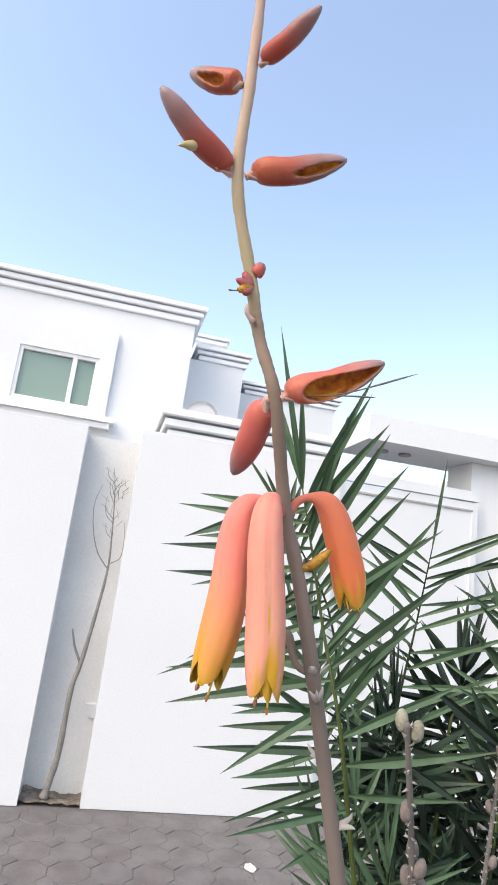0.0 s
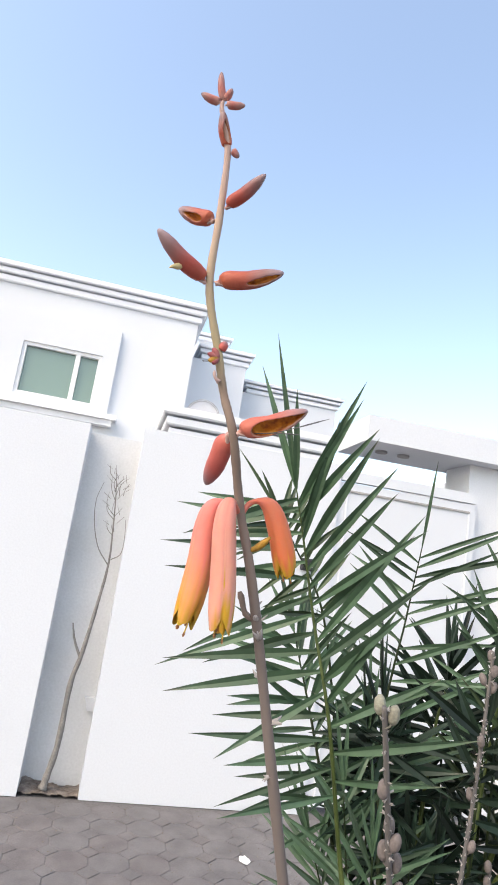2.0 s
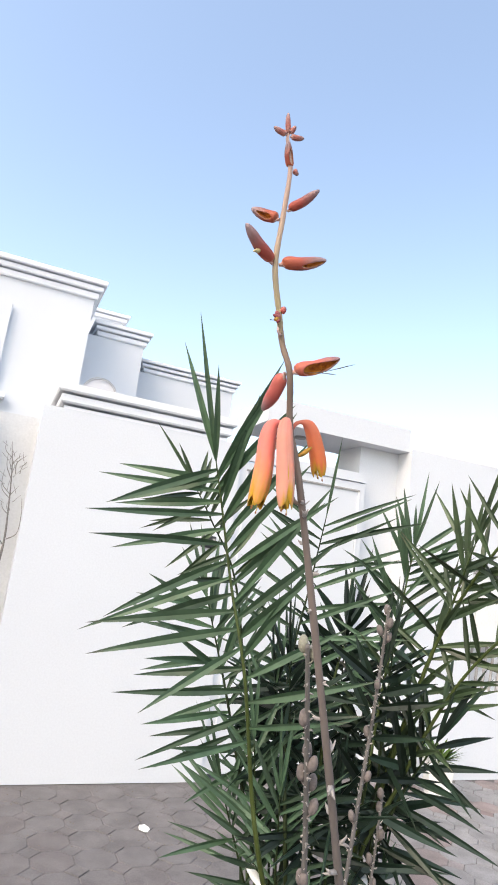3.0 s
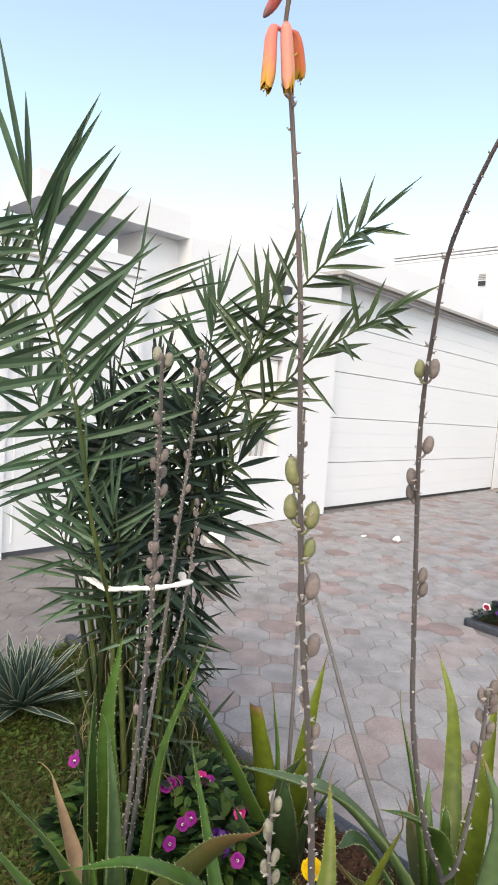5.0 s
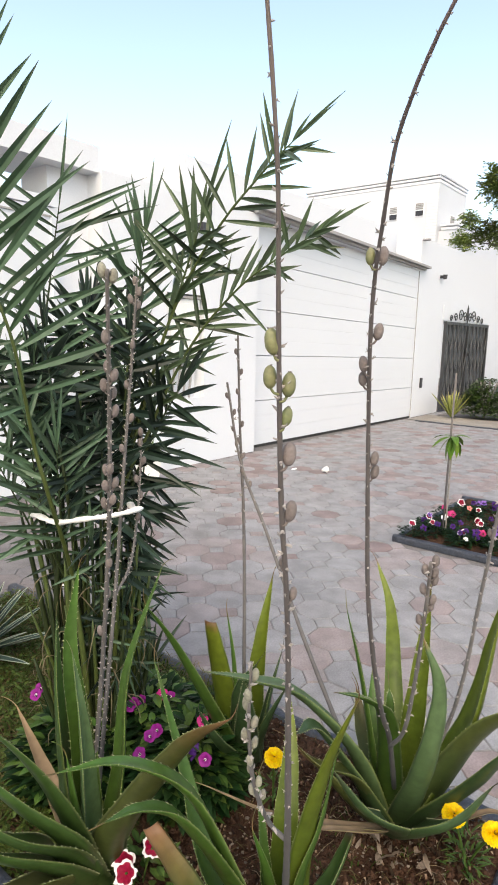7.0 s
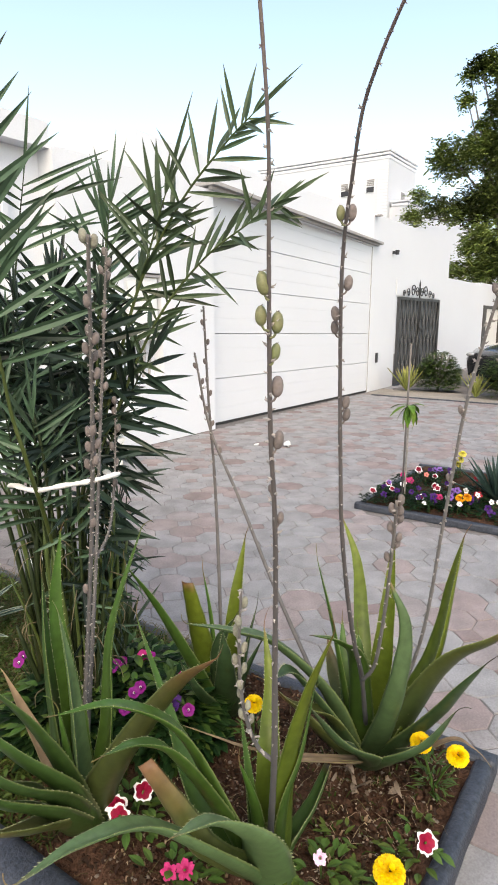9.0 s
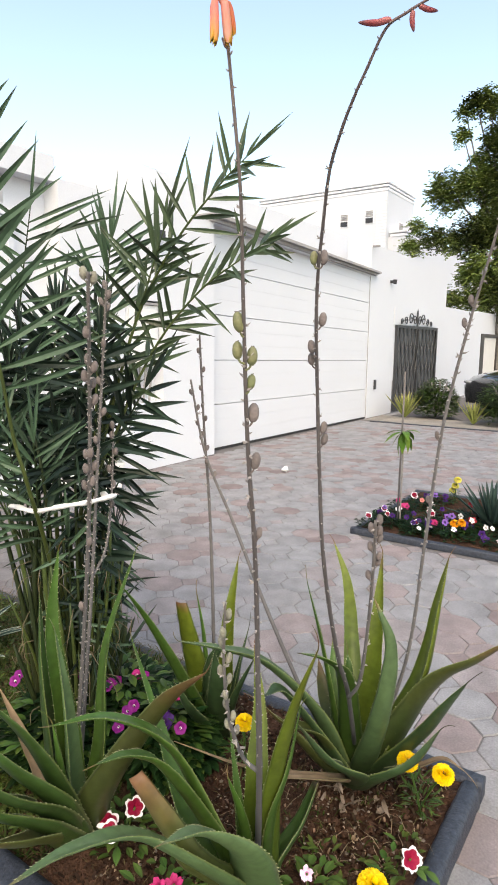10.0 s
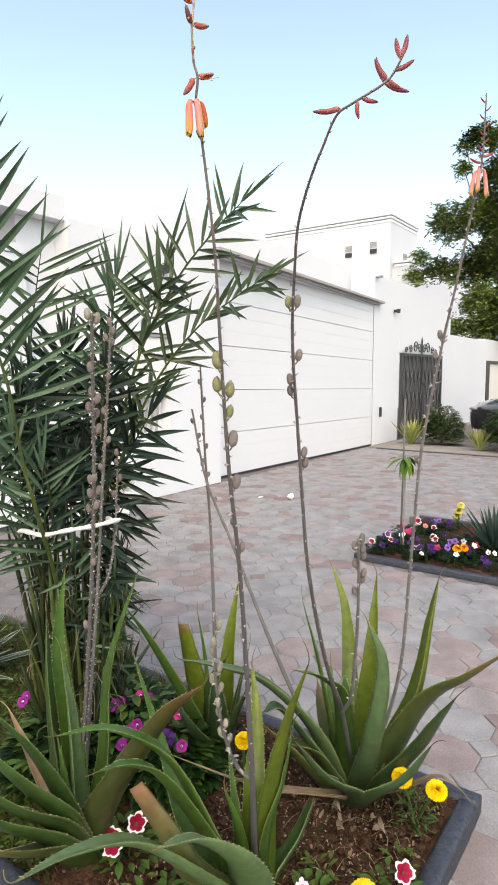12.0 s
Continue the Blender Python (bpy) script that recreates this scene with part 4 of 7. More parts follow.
def stalk(owner, pts, girth, material, label, n=60, bracts=0.02, skip=0.0, seed=1, bract_size=0.006, top=1.0):
    """A flower stalk with its papery bracts standing off it; returns the part and its line."""
    line = spline(pts, n)
    r = random.Random(seed)
    shares = [k / (len(girth) - 1) for k in range(len(girth))]
    radii = [float(np.interp(i / (n - 1), shares, girth)) * (1 + 0.04 * math.sin(i * 2.3 + seed) + 0.04 * math.sin(i * 0.71 + seed * 2)) for i in range(n)]
    v, f, al = along_tube(line, radii, 9)
    ob = under(raw("flower_stalk", v, f, material, None, al, label), owner)
    bv, bf = [], []
    run = 0.0
    turn = r.random() * 6
    for i in range(1, n):
        d = line[i] - line[i - 1]
        run += d.length
        if i / n < skip or i / n > top or run < bracts:
            continue
        run = 0.0
        d.normalize()
        turn += 2.4
        x = d.orthogonal().normalized()
        y = d.cross(x)
        o = x * math.cos(turn) + y * math.sin(turn)
        base = line[i] + o * radii[i] * 0.7
        size = bract_size * 1.15 * r.uniform(0.55, 1.3) * min(1.0, radii[i] / 0.0021)
        for _ in range(3):
            h, g = r.uniform(-0.5, 0.9), r.uniform(0.6, 1.2)
            t = d.cross(o) * r.uniform(-0.5, 0.5)
            curl = [base, base + (o * 0.55 + d * h * 0.4 + t * 0.4) * size * g, base + (o * 0.8 + d * h + t) * size * g]
            vv, ff, _ = along_tube(spline(curl, 4), [size * 0.24, size * 0.19, size * 0.12, size * 0.03], 4)
            k = len(bv)
            bv += vv
            bf += [tuple(a + k for a in q) for q in ff]
    if bv:
        b = raw("bract", bv, bf, BRACT, ob)
        b["kind"] = "stuff"
    return ob, line


def capsule(parent, foot, out, length, width, material, up=0.6, girth=0.003):
    """An egg-shaped seed capsule with three faint seams, standing on a short foot beside its stalk."""
    gap = Vector(out).length
    out = Vector(out).normalized()
    axis = (out * 0.16 + Vector((0, 0, up + 0.3)) + Vector((crnd.uniform(-0.15, 0.15), crnd.uniform(-0.15, 0.15), 0))).normalized()
    p0 = Vector(foot) + out * (girth + width * 0.3 * max(0.2, min(gap, 2.0)))
    n = 11
    verts, faces, al = [], [], []
    x = axis.orthogonal().normalized()
    y = axis.cross(x)
    prof = [0.34, 0.66, 0.86, 0.96, 1.0, 1.0, 0.98, 0.93, 0.83, 0.64, 0.3]
    K = 12
    for i in range(n):
        u = i / (n - 1)
        for k in range(K):
            a = 2 * math.pi * k / K
            rr = width * 0.5 * prof[i] * (1 - 0.1 * abs(math.sin(1.5 * a)) ** 6)
            verts.append(p0 + axis * (u * length) + (x * math.cos(a) + y * math.sin(a)) * rr)
            al.append(u)
    for i in range(n - 1):
        for k in range(K):
            a, b = i * K + k, i * K + (k + 1) % K
            faces.append((a, b, b + K, a + K))
    faces += [tuple(range(K))[::-1], tuple(range(len(verts) - K, len(verts)))]
    foot = Vector(foot)
    v, f, _ = along_tube(spline([foot + Vector((0, 0, -0.004)), foot.lerp(p0, 0.6) + Vector((0, 0, -0.003)), p0 + axis * length * 0.08], 5), [0.0011] * 5, 6)
    k = len(verts)
    verts += v
    faces += [tuple(a + k for a in q) for q in f]
    al += [0.0] * len(v)
    ob = raw("capsule", verts, faces, material, parent, al)
    if material == CAPSULE_GREEN:
        top = p0 + axis * length * 0.97
        tv, tf = [], []
        for q in range(4):
            e = top + axis * length * crnd.uniform(0.03, 0.1) + Vector((crnd.uniform(-1, 1), crnd.uniform(-1, 1), 0)) * width * 0.2
            v, f, _ = along_tube([top, top.lerp(e, 0.5), e], [width * 0.07, width * 0.06, width * 0.02], 4)
            s = len(tv)
            tv += v
            tf += [tuple(c + s for c in t) for t in f]
        raw("dry_tip", tv, tf, CAPSULE_DRY, ob, None, "withered flower remnant")
    return ob


def near(line, z):
    return min(line, key=lambda p: abs(p.z - z))


def at_share(line, u):
    return line[int(u * (len(line) - 1))]


def ease(x, a, b):
    """0 below a, 1 above b, smooth between."""
    t = min(1.0, max(0.0, (x - a) / (b - a)))
    return t * t * (3 - 2 * t)


BUD_U = (0.0, 0.1, 0.17, 0.22, 0.3, 0.42, 0.58, 0.72, 0.84, 0.92, 0.97, 1.0)
BUD_R0 = (0.3, 0.22, 0.26, 0.62, 0.86, 0.98, 1.0, 0.95, 0.82, 0.6, 0.38, 0.14)


def bud(parent, a, b, width, material, bend=0.12, name="bud", hollow=None, petal=None):
    """A flower bud on its short pale foot, from a to its tip b. hollow: (middle, half length, half angle, depth, way it faces) of the split in its side; petal: (share, way) of a loose petal tip."""
    a, b = Vector(a), Vector(b)
    d = b - a
    r = random.Random(int(abs(d.x * 9e4) + abs(d.z * 7e4)))
    sag = Vector((0, 0, -1)).cross(d).cross(d)
    sag = sag.normalized() * d.length * bend if sag.length > 1e-6 else Vector((0, 0, 0))
    n, K = (64, 48) if hollow else (36, 24)
    pts = spline([a, a + d * 0.16 + sag * 0.8, a + d * 0.5 - sag, b], n)
    front = Vector(hollow[4] if hollow else (-0.2, -1, -0.1)).normalized()
    verts, al, masks, faces = [], [], [], []
    for i, p in enumerate(pts):
        u = i / (n - 1)
        t = (pts[min(i + 1, n - 1)] - pts[max(i - 1, 0)]).normalized()
        x = (front - t * front.dot(t)).normalized()
        y = t.cross(x)
        rad = width * 0.5 * float(np.interp(u, BUD_U, BUD_R0)) * (1 + 0.02 * math.sin(u * 17 + width * 9000))
        for k in range(K):
            w = 2 * math.pi * k / K
            turn = (w + math.pi) % (2 * math.pi) - math.pi
            m = 0.0
            if hollow:
                way = (u - hollow[0]) / hollow[1]
                wide = hollow[2] * (1 + 0.22 * math.sin(u * 9 + width * 5000))
                m = 1 - ease(way * way + (turn / wide) ** 2, 0.72, 1.12)
            seam = math.exp(-((math.cos(1.5 * w + 0.6)) / 0.12) ** 2) * ease(u, 0.3, 0.5)
            rr = rad * (1 - 0.05 * seam)
            fall = rad * max(0.0, math.cos(w)) * (1 + (hollow[3] if hollow else 0)) * m
            verts.append(p + (x * math.cos(w) + y * math.sin(w) * 0.92) * rr - x * fall)
            al.append(min(1.0, max(0.0, u + 0.06 * seam * u + 0.05 * noise.noise(Vector((w, u * 4, width * 900))))))
            masks.append(m)
    for i in range(n - 1):
        for k in range(K):
            q = i * K + k
            o = i * K + (k + 1) % K
            faces.append((q, o, o + K, q + K))
    faces += [tuple(range(K))[::-1], tuple(range(len(verts) - K, len(verts)))]
    ob = raw(name, verts, faces, material, parent, al)
    if hollow:
        ob.data.attributes.new("hollow", "FLOAT", "POINT").data.foreach_set("value", masks)
        ob["label"] = "bud split open to an orange husk"
    foot = pts[int(n * 0.13)]
    if width > 0.003:
        o = (Vector((0, 0, -1)) - d.normalized() * d.normalized().z * -1).normalized()
        v, f, _ = along_tube(spline([a, foot + o * width * 0.12, foot + d * 0.14 + o * width * 0.42], 7), [width * 0.1, width * 0.15, width * 0.16, width * 0.14, width * 0.1, width * 0.06, width * 0.01], 6, (o, 0.4))
        raw("bract", v, f, PEDICEL, ob, None, "thin pale pink bract")
    if petal:
        p = pts[int(n * petal[0])]
        o = Vector(petal[1]).normalized()
        v, f, _ = along_tube(spline([p, p + o * width * 0.5, p + o * width * 0.75 + d * 0.05, p + o * width * 1.05 + d * 0.08], 8), [width * q for q in (0.2, 0.2, 0.19, 0.17, 0.14, 0.1, 0.06, 0.01)], 7)
        raw("petal_tip", v, f, PETAL_PALE, ob, None, "loose pale yellow petal tip")
    return ob


def filament(parent, pts, r):
    """A dry thread left from a flower, with a small dark end."""
    v, f, _ = along_tube(spline(pts, 10), [r * q for q in (1, 1, 0.9, 0.9, 0.9, 0.9, 1, 1.5, 1.3, 0.3)], 5)
    raw("filament", v, f, STALK_DRY, parent)


def petal_tube(line, r, prof, lobes, phase, reach, tint, K=36):
    """One whorl of petals joined into a tube whose rim runs out into points."""
    n = len(line)
    verts, al, faces = [], [], []
    u0 = None
    for i, p in enumerate(line):
        d = (line[min(i + 1, n - 1)] - line[max(i - 1, 0)]).normalized()
        if u0 is None:
            u0 = d.orthogonal()
        u0 = (u0 - d * u0.dot(d)).normalized()
        v0 = d.cross(u0)
        t = i / (n - 1)
        late = max(0.0, (t - 0.78) / 0.22)
        for k in range(K):
            a = 2 * math.pi * k / K
            c = abs(math.cos(lobes * (a + phase) / 2))
            seam = math.exp(-((1 - (1 - c)) / 0.16) ** 2) * min(1, max(0, (t - 0.3) * 4))
            rr = r * prof[i] * (1 - 0.13 * seam + 0.03 * math.cos(2 * a + 1) + 0.12 * late * late * c)
            push = reach * r * late * (c ** 0.8 - 0.55) * (1 + 0.25 * math.sin(a * 1.0 + phase * 3))
            verts.append(p + (u0 * math.cos(a) + v0 * math.sin(a)) * rr + d * push)
            streak = noise.noise(Vector((math.cos(a) * 5 + phase, math.sin(a) * 5, t * 1.2)))
            al.append(min(1, max(0, t + tint + 0.09 * seam + 0.035 * math.sin(a + phase) + 0.16 * streak)))
    for i in range(n - 1):
        for k in range(K):
            a, b = i * K + k, i * K + (k + 1) % K
            faces.append((a, b, b + K, a + K))
    return verts, faces, al


def bloom(parent, pts, r, material=None, neck=0.0):
    """A hanging tubular flower on a thin arched foot: outer petals parting into points over the inner ones, and stamens."""
    line = spline(pts, 26)
    prof = [0.24, 0.22, 0.22, 0.26, 0.32, 0.42, 0.54, 0.64, 0.71, 0.77, 0.82, 0.86, 0.9, 0.93, 0.95, 0.95, 0.97, 0.99, 1.0, 1.01, 1.01, 1.0, 0.97, 0.91, 0.83, 0.72]
    prof = [float(np.interp(max(0.0, i / 25 - neck) / (1 - neck), [q / 25 for q in range(26)], prof)) for i in range(26)]
    phase = line[-1].x * 400
    verts, faces, al = petal_tube(line, r, prof, 3, phase, 1.3, 0.0)
    ob = raw("flower", verts, faces, material or BLOOM, parent, al, "coral tubular flower with a yellow mouth")
    # inner petals
    inner = line[10:]
    v, f, al = petal_tube(inner, r * 0.92, [q * (1 - 0.3 * ease(k, 9, 15)) for k, q in enumerate(prof[10:])], 3, phase + math.pi / 3, 1.3, 0.35)
    raw("inner_petals", v, f, material or BLOOM, ob, al, "yellow inner petals")
    d = (line[-1] - line[-3]).normalized()
    x = d.orthogonal().normalized()
    y = d.cross(x)
    for k in range(5):
        o = (x * math.cos(k * 1.7) + y * math.sin(k * 1.7)) * r * 0.42
        e = line[-1] + o * 0.9 + d * r * (0.35 + 0.38 * (k % 3))
        v, f, _ = along_tube(spline([line[-8] + o * 0.6, line[-2] + o, e], 6), [r * 0.055] * 6, 5)
        s = raw("stamen", v, f, STAMEN, ob)
        v, f, _ = along_tube([e - d * r * 0.16, e, e + d * r * 0.16], [r * 0.06, r * 0.1, r * 0.04], 6)
        me = s.data
        me.materials.append(ANTHER)
        bmx = bmesh.new()
        bmx.from_mesh(me)
        vs = [bmx.verts.new(q) for q in v]
        for q in f:
            face = bmx.faces.new([vs[j] for j in q])
            face.material_index = 1
        bmx.to_mesh(me)
        bmx.free()
    return ob


front_stalk, front_line = stalk(ALOE_FRONT, STALK_FRONT, (0.007, 0.0052, 0.0038, 0.003, 0.0026, 0.0024, 0.0021, 0.0017, 0.00142, 0.00126, 0.00117, 0.00111, 0.00107, 0.00106, 0.00104, 0.00096, 0.0008, 0.0006, 0.00045), STALK, "tall grey flower stalk with papery bracts", 300, 0.0065, 0.06, 4, 0.0048, 0.5)
for a, b, w, tone, hollow in HEAD:
    whole = bud(front_stalk, a, b, w, tone, 0.03, "split_bud" if hollow else "bud", hollow, (0.62, (-0.45, -0.3, -0.9)) if b[0] < 0.473 else None)
    if w == 0.0056:
        a, b = Vector(a), Vector(b)
        for low, far_end, end in ((0.36, 1.32, -0.0036), (0.3, 0.92, -0.0052)):
            filament(whole, [a.lerp(b, 0.2) + Vector((0, 0, -0.001)), a.lerp(b, low + 0.25) + Vector((0, -0.001, -0.0032)), a.lerp(b, far_end) + Vector((0, -0.001, end - 0.0006))], 0.00013)
# a withered flower shrunk against the stalk
for k, (dx, dz, w) in enumerate(((-0.0018, 0.0022, 0.0017), (-0.0028, 0.0006, 0.0014), (-0.0024, -0.0012, 0.0015), (-0.0014, -0.0016, 0.0013))):
    p = Vector((0.4923, 0.3336, 1.4512))
    e = p + Vector((dx, -0.0004 * k, dz))
    v, f, al = along_tube(spline([p, p.lerp(e, 0.6) + Vector((0, 0, 0.0004 - 0.0003 * k)), e], 7), [w * q for q in (0.4, 0.5, 0.55, 0.5, 0.42, 0.3, 0.08)], 8)
    raw("withered_petal", v, f, STAMEN_DULL if k == 2 else BUD_M, front_stalk, [0.1 + 0.6 * q for q in al], "shrivelled red petal")
filament(front_stalk, [(0.4915, 0.333, 1.4502), (0.4895, 0.333, 1.4497), (0.4885, 0.333, 1.4496)], 0.00012)
v, f, al = along_tube(spline([(0.4935, 0.334, 1.4455), (0.4923, 0.3335, 1.4464), (0.4919, 0.3333, 1.448)], 7), [0.0007, 0.0005, 0.0004, 0.0004, 0.00045, 0.0004, 0.0001], 7)
raw("pedicel", v, f, PEDICEL, front_stalk, None, "pale stub of a fallen flower")
for k, (pts, r) in enumerate(BLOOMS):
    bloom(front_stalk, pts, r * 0.86, (BLOOM_Y, BLOOM, BLOOM_R)[k], (0.03, 0.03, 0.2)[k])
for z, side, green, size in CAPS_FRONT:
    p = near(front_line, z)
    capsule(front_stalk, p, Vector((0.6, -0.75, 0)) * side, 0.0145 * size, 0.0088 * size, CAPSULE_GREEN if green else CAPSULE_DRY, 1.0, 0.0022)
# stubs of fallen flowers below the blooms
for u, side in ((0.499, -1),):
    p = at_share(front_line, u)
    o = Vector((0.92, -0.38, 0)) * side
    v, f, al = along_tube(spline([p + o * 0.001, p + o * 0.003 + Vector((0, 0, 0.001)), p + o * 0.0042 + Vector((0, 0, 0.004)), p + o * 0.0052 + Vector((0, 0, 0.0062))], 7), [0.0007, 0.0007, 0.0007, 0.0007, 0.0008, 0.0009, 0.0005], 7)
    raw("pedicel", v, f, STALK, front_stalk, [0.936] * len(v))
    for k in range(4):
        a = k * 1.7 + u * 90
        q = Vector((math.cos(a), math.sin(a), 0)) * 0.0017
        v, f, _ = along_tube(spline([p + q * 0.6, p + q * 1.25 + Vector((0, 0, 0.0012)), p + q * 1.6 + Vector((0, 0, 0.0006 + 0.0012 * (k % 2)))], 6), [0.0007, 0.0007, 0.0006, 0.0005, 0.0004, 0.0001], 6, (Vector((0, 0, 1)), 0.4))
        raw("bract", v, f, BRACT, front_stalk)
p = at_share(front_line, 0.522)
v, f, al = along_tube(spline([p, p + Vector((0.0022, -0.001, 0.0012)), p + Vector((0.005, -0.002, 0.0042))], 8), [0.0006, 0.0006, 0.0007, 0.0008, 0.0009, 0.0009, 0.0007, 0.0003], 7)
raw("spent_flower", v, f, STAMEN_DULL, front_stalk, None, "shrivelled yellow flower")
dried, line = stalk(ALOE_FRONT, STALK_DRIED, (0.004, 0.0016), STALK_DRY, "dried side stalk with pale capsules", 60, 0.01, 0.2, 8, 0.008)
for k in range(11):
    p = at_share(line, 0.42 + k * 0.052)
    a = k * 2.5
    capsule(dried, p, (math.cos(a), math.sin(a), 0), 0.0165, 0.0095, CAPSULE_PALE, 0.9)

east_stalk, line = stalk(ALOE_EAST, STALK_EAST, (0.0062, 0.0043, 0.0031, 0.0024, 0.002, 0.0017, 0.0014, 0.0012, 0.0011, 0.0009), STALK_EVEN, "tall bent flower stalk with red buds at its head", 240, 0.0055, 0.08, 5, 0.0038)
for z, side, size in ((1.305, -1, 0.9), (1.29, -0.6, 0.9), (1.272, 0.6, 1.0), (1.2, 1.1, 1.0), (1.165, -0.7, 1.0), (1.15, -1.3, 0.9), (1.06, 0.9, 1.0), (1.045, 1.0, 1.0)):
    p = near(line[:110], z)
    capsule(east_stalk, p, Vector((0.6, -0.75, 0)) * side, 0.0165 * size, 0.01 * size, CAPSULE_GREEN if z > 1.3 else CAPSULE_DRY, 1.1)
hr = Vector((0.57, -0.82, 0.0))
for u, dx, dz, w in ((0.80, -0.047, -0.003, 0.011), (0.845, 0.004, -0.028, 0.008), (0.85, 0.028, -0.006, 0.008), (0.9, -0.012, 0.04, 0.008), (0.915, -0.018, 0.034, 0.01), (0.9, 0.04, -0.012, 0.011), (0.92, 0.022, -0.012, 0.009), (0.955, 0.03, 0.018, 0.011), (0.985, -0.008, 0.032, 0.009), (0.99, 0.008, 0.034, 0.009)):
    p = at_share(line, u)
    bud(east_stalk, p, p + hr * dx * 0.6 + Vector((0, 0, dz * 0.58)), w * (0.5 + 0.07 * math.sin(u * 90)), BUD_M, 0.035)
short, line = stalk(ALOE_EAST, STALK_SHORT, (0.0042, 0.0024), STALK_DRY, "short dry stalk with a row of capsules", 40, 0.014, 0.2, 6, 0.006)
for k in range(8):
    p = at_share(line, 0.68 + k * 0.044)
    capsule(short, p, Vector((0.6, -0.75, 0)) * (1 if k % 3 else -1), 0.0175, 0.0115, CAPSULE_DRY, 0.8)
outer, line = stalk(ALOE_EAST, STALK_OUTER, (0.0052, 0.0036, 0.0027, 0.0019, 0.0013, 0.0008), STALK_PALE, "tall pale flower stalk with drooping coral flowers", 200, 0.006, 0.1, 7, 0.0058)
for u in (0.5, 0.53, 0.3, 0.37):
    capsule(outer, at_share(line, u), (-0.5, 0.7, 0), 0.015, 0.009, CAPSULE_DRY, 0.8)
for u, dx, dz in ((0.83, -0.007, -0.032), (0.835, 0.006, -0.036), (0.845, -0.002, -0.034)):
    p = at_share(line, u)
    o = hr * dx
    bloom(outer, [p, p + o * 0.8 + Vector((0, 0, 0.004)), p + o * 1.3 + Vector((0, 0, -0.01)), p + o * 1.5 + Vector((0, 0, dz * 0.6)), p + o * 1.6 + Vector((0, 0, dz * 0.8))], 0.0029)
for k in range(9):
    u = 0.86 + k * 0.0155
    p = at_share(line, u)
    s = 1 if k % 2 else -1
    L = 0.02 if k < 2 else 0.009
    bud(outer, p, p + hr * s * L * 0.8 + Vector((0, 0, L * (0.4 if k < 2 else 0.9))), 0.0036 if k < 2 else 0.002, BUD_M, 0.04)

west_dry = ((STALK_WEST, 0.0058, 0.0028, 21, "tall dry stalk set with seed capsules", (0.60, 0.61, 0.625, 0.635, 0.64, 0.66, 0.665, 0.79, 0.8, 0.82, 0.83, 0.88, 0.98, 0.99, 0.5, 0.45, 0.4, 0.76)), (STALK_WEST_2, 0.0054, 0.0028, 22, "tall dry stalk with small capsules", (0.62, 0.68, 0.75, 0.84, 0.93, 0.945, 0.96, 0.985)), (STALK_WEST_3, 0.0036, 0.0022, 23, "thin curved dry side stalk", (0.6, 0.7, 0.78, 0.86, 0.93, 0.98)))
for pts, r0, r1, seed, label, caps in west_dry:
    st, line = stalk(ALOE_WEST, pts, (r0, r1), STALK_DRY, label, 240, 0.004, 0.08, seed, 0.005)
    for k, u in enumerate(caps):
        a = k * 2.4 + seed
        capsule(st, at_share(line, u), (math.cos(a), math.sin(a), 0), 0.0205, 0.0128, CAPSULE_PALE if u > 0.975 and seed == 21 else CAPSULE_DRY, 0.7)
for pts, seed in ((STALK_BACK, 31), (STALK_BACK_2, 32)):
    st, line = stalk(ALOE_BACK, pts, (0.006, 0.0032), STALK_DRY, "thin dry stalk with tiny dark capsules", 80, 0.016, 0.4, seed, 0.008)
    for k in range(7):
        a = k * 2.4
        capsule(st, at_share(line, 0.66 + k * 0.05), (math.cos(a), math.sin(a), 0), 0.018, 0.011, CAPSULE_DRY, 0.7)

# ---- date palm ----
PALM_AT = (1.2, 1.4, 0.05)
PALM = plant("date_palm", PALM_AT, "young date palm with its fronds tied up by a white cloth", "palm")


def leaflet(parent, p, dirn, nor, L, w, droop, material):
    """One stiff leaflet, folded along its midrib and drawn out to a point."""
    side = dirn.cross(nor)
    side = side.normalized() if side.length > 1e-3 else dirn.orthogonal().normalized()
    up = side.cross(dirn).normalized()
    verts, aa, faces = [], [], []
    prof = (0.3, 0.78, 1.0, 0.94, 0.74, 0.42, 0.02)
    for j in range(7):
        t = j / 6
        c = p + dirn * (L * t) + Vector((0, 0, -droop * L * t * t))
        q = w * 0.5 * prof[j]
        verts += [c + side * q + up * q * 0.42, c - up * q * 0.3, c - side * q + up * q * 0.42, c + up * (0.0012 - q * 0.3)]
        aa += [t] * 4
    for j in range(6):
        a = j * 4
        faces += [(a, a + 1, a + 5, a + 4), (a + 1, a + 2, a + 6, a + 5), (a + 2, a + 3, a + 7, a + 6), (a + 3, a, a + 4, a + 7)]
    return raw("leaflet", verts, faces, material, parent, aa, "", False)


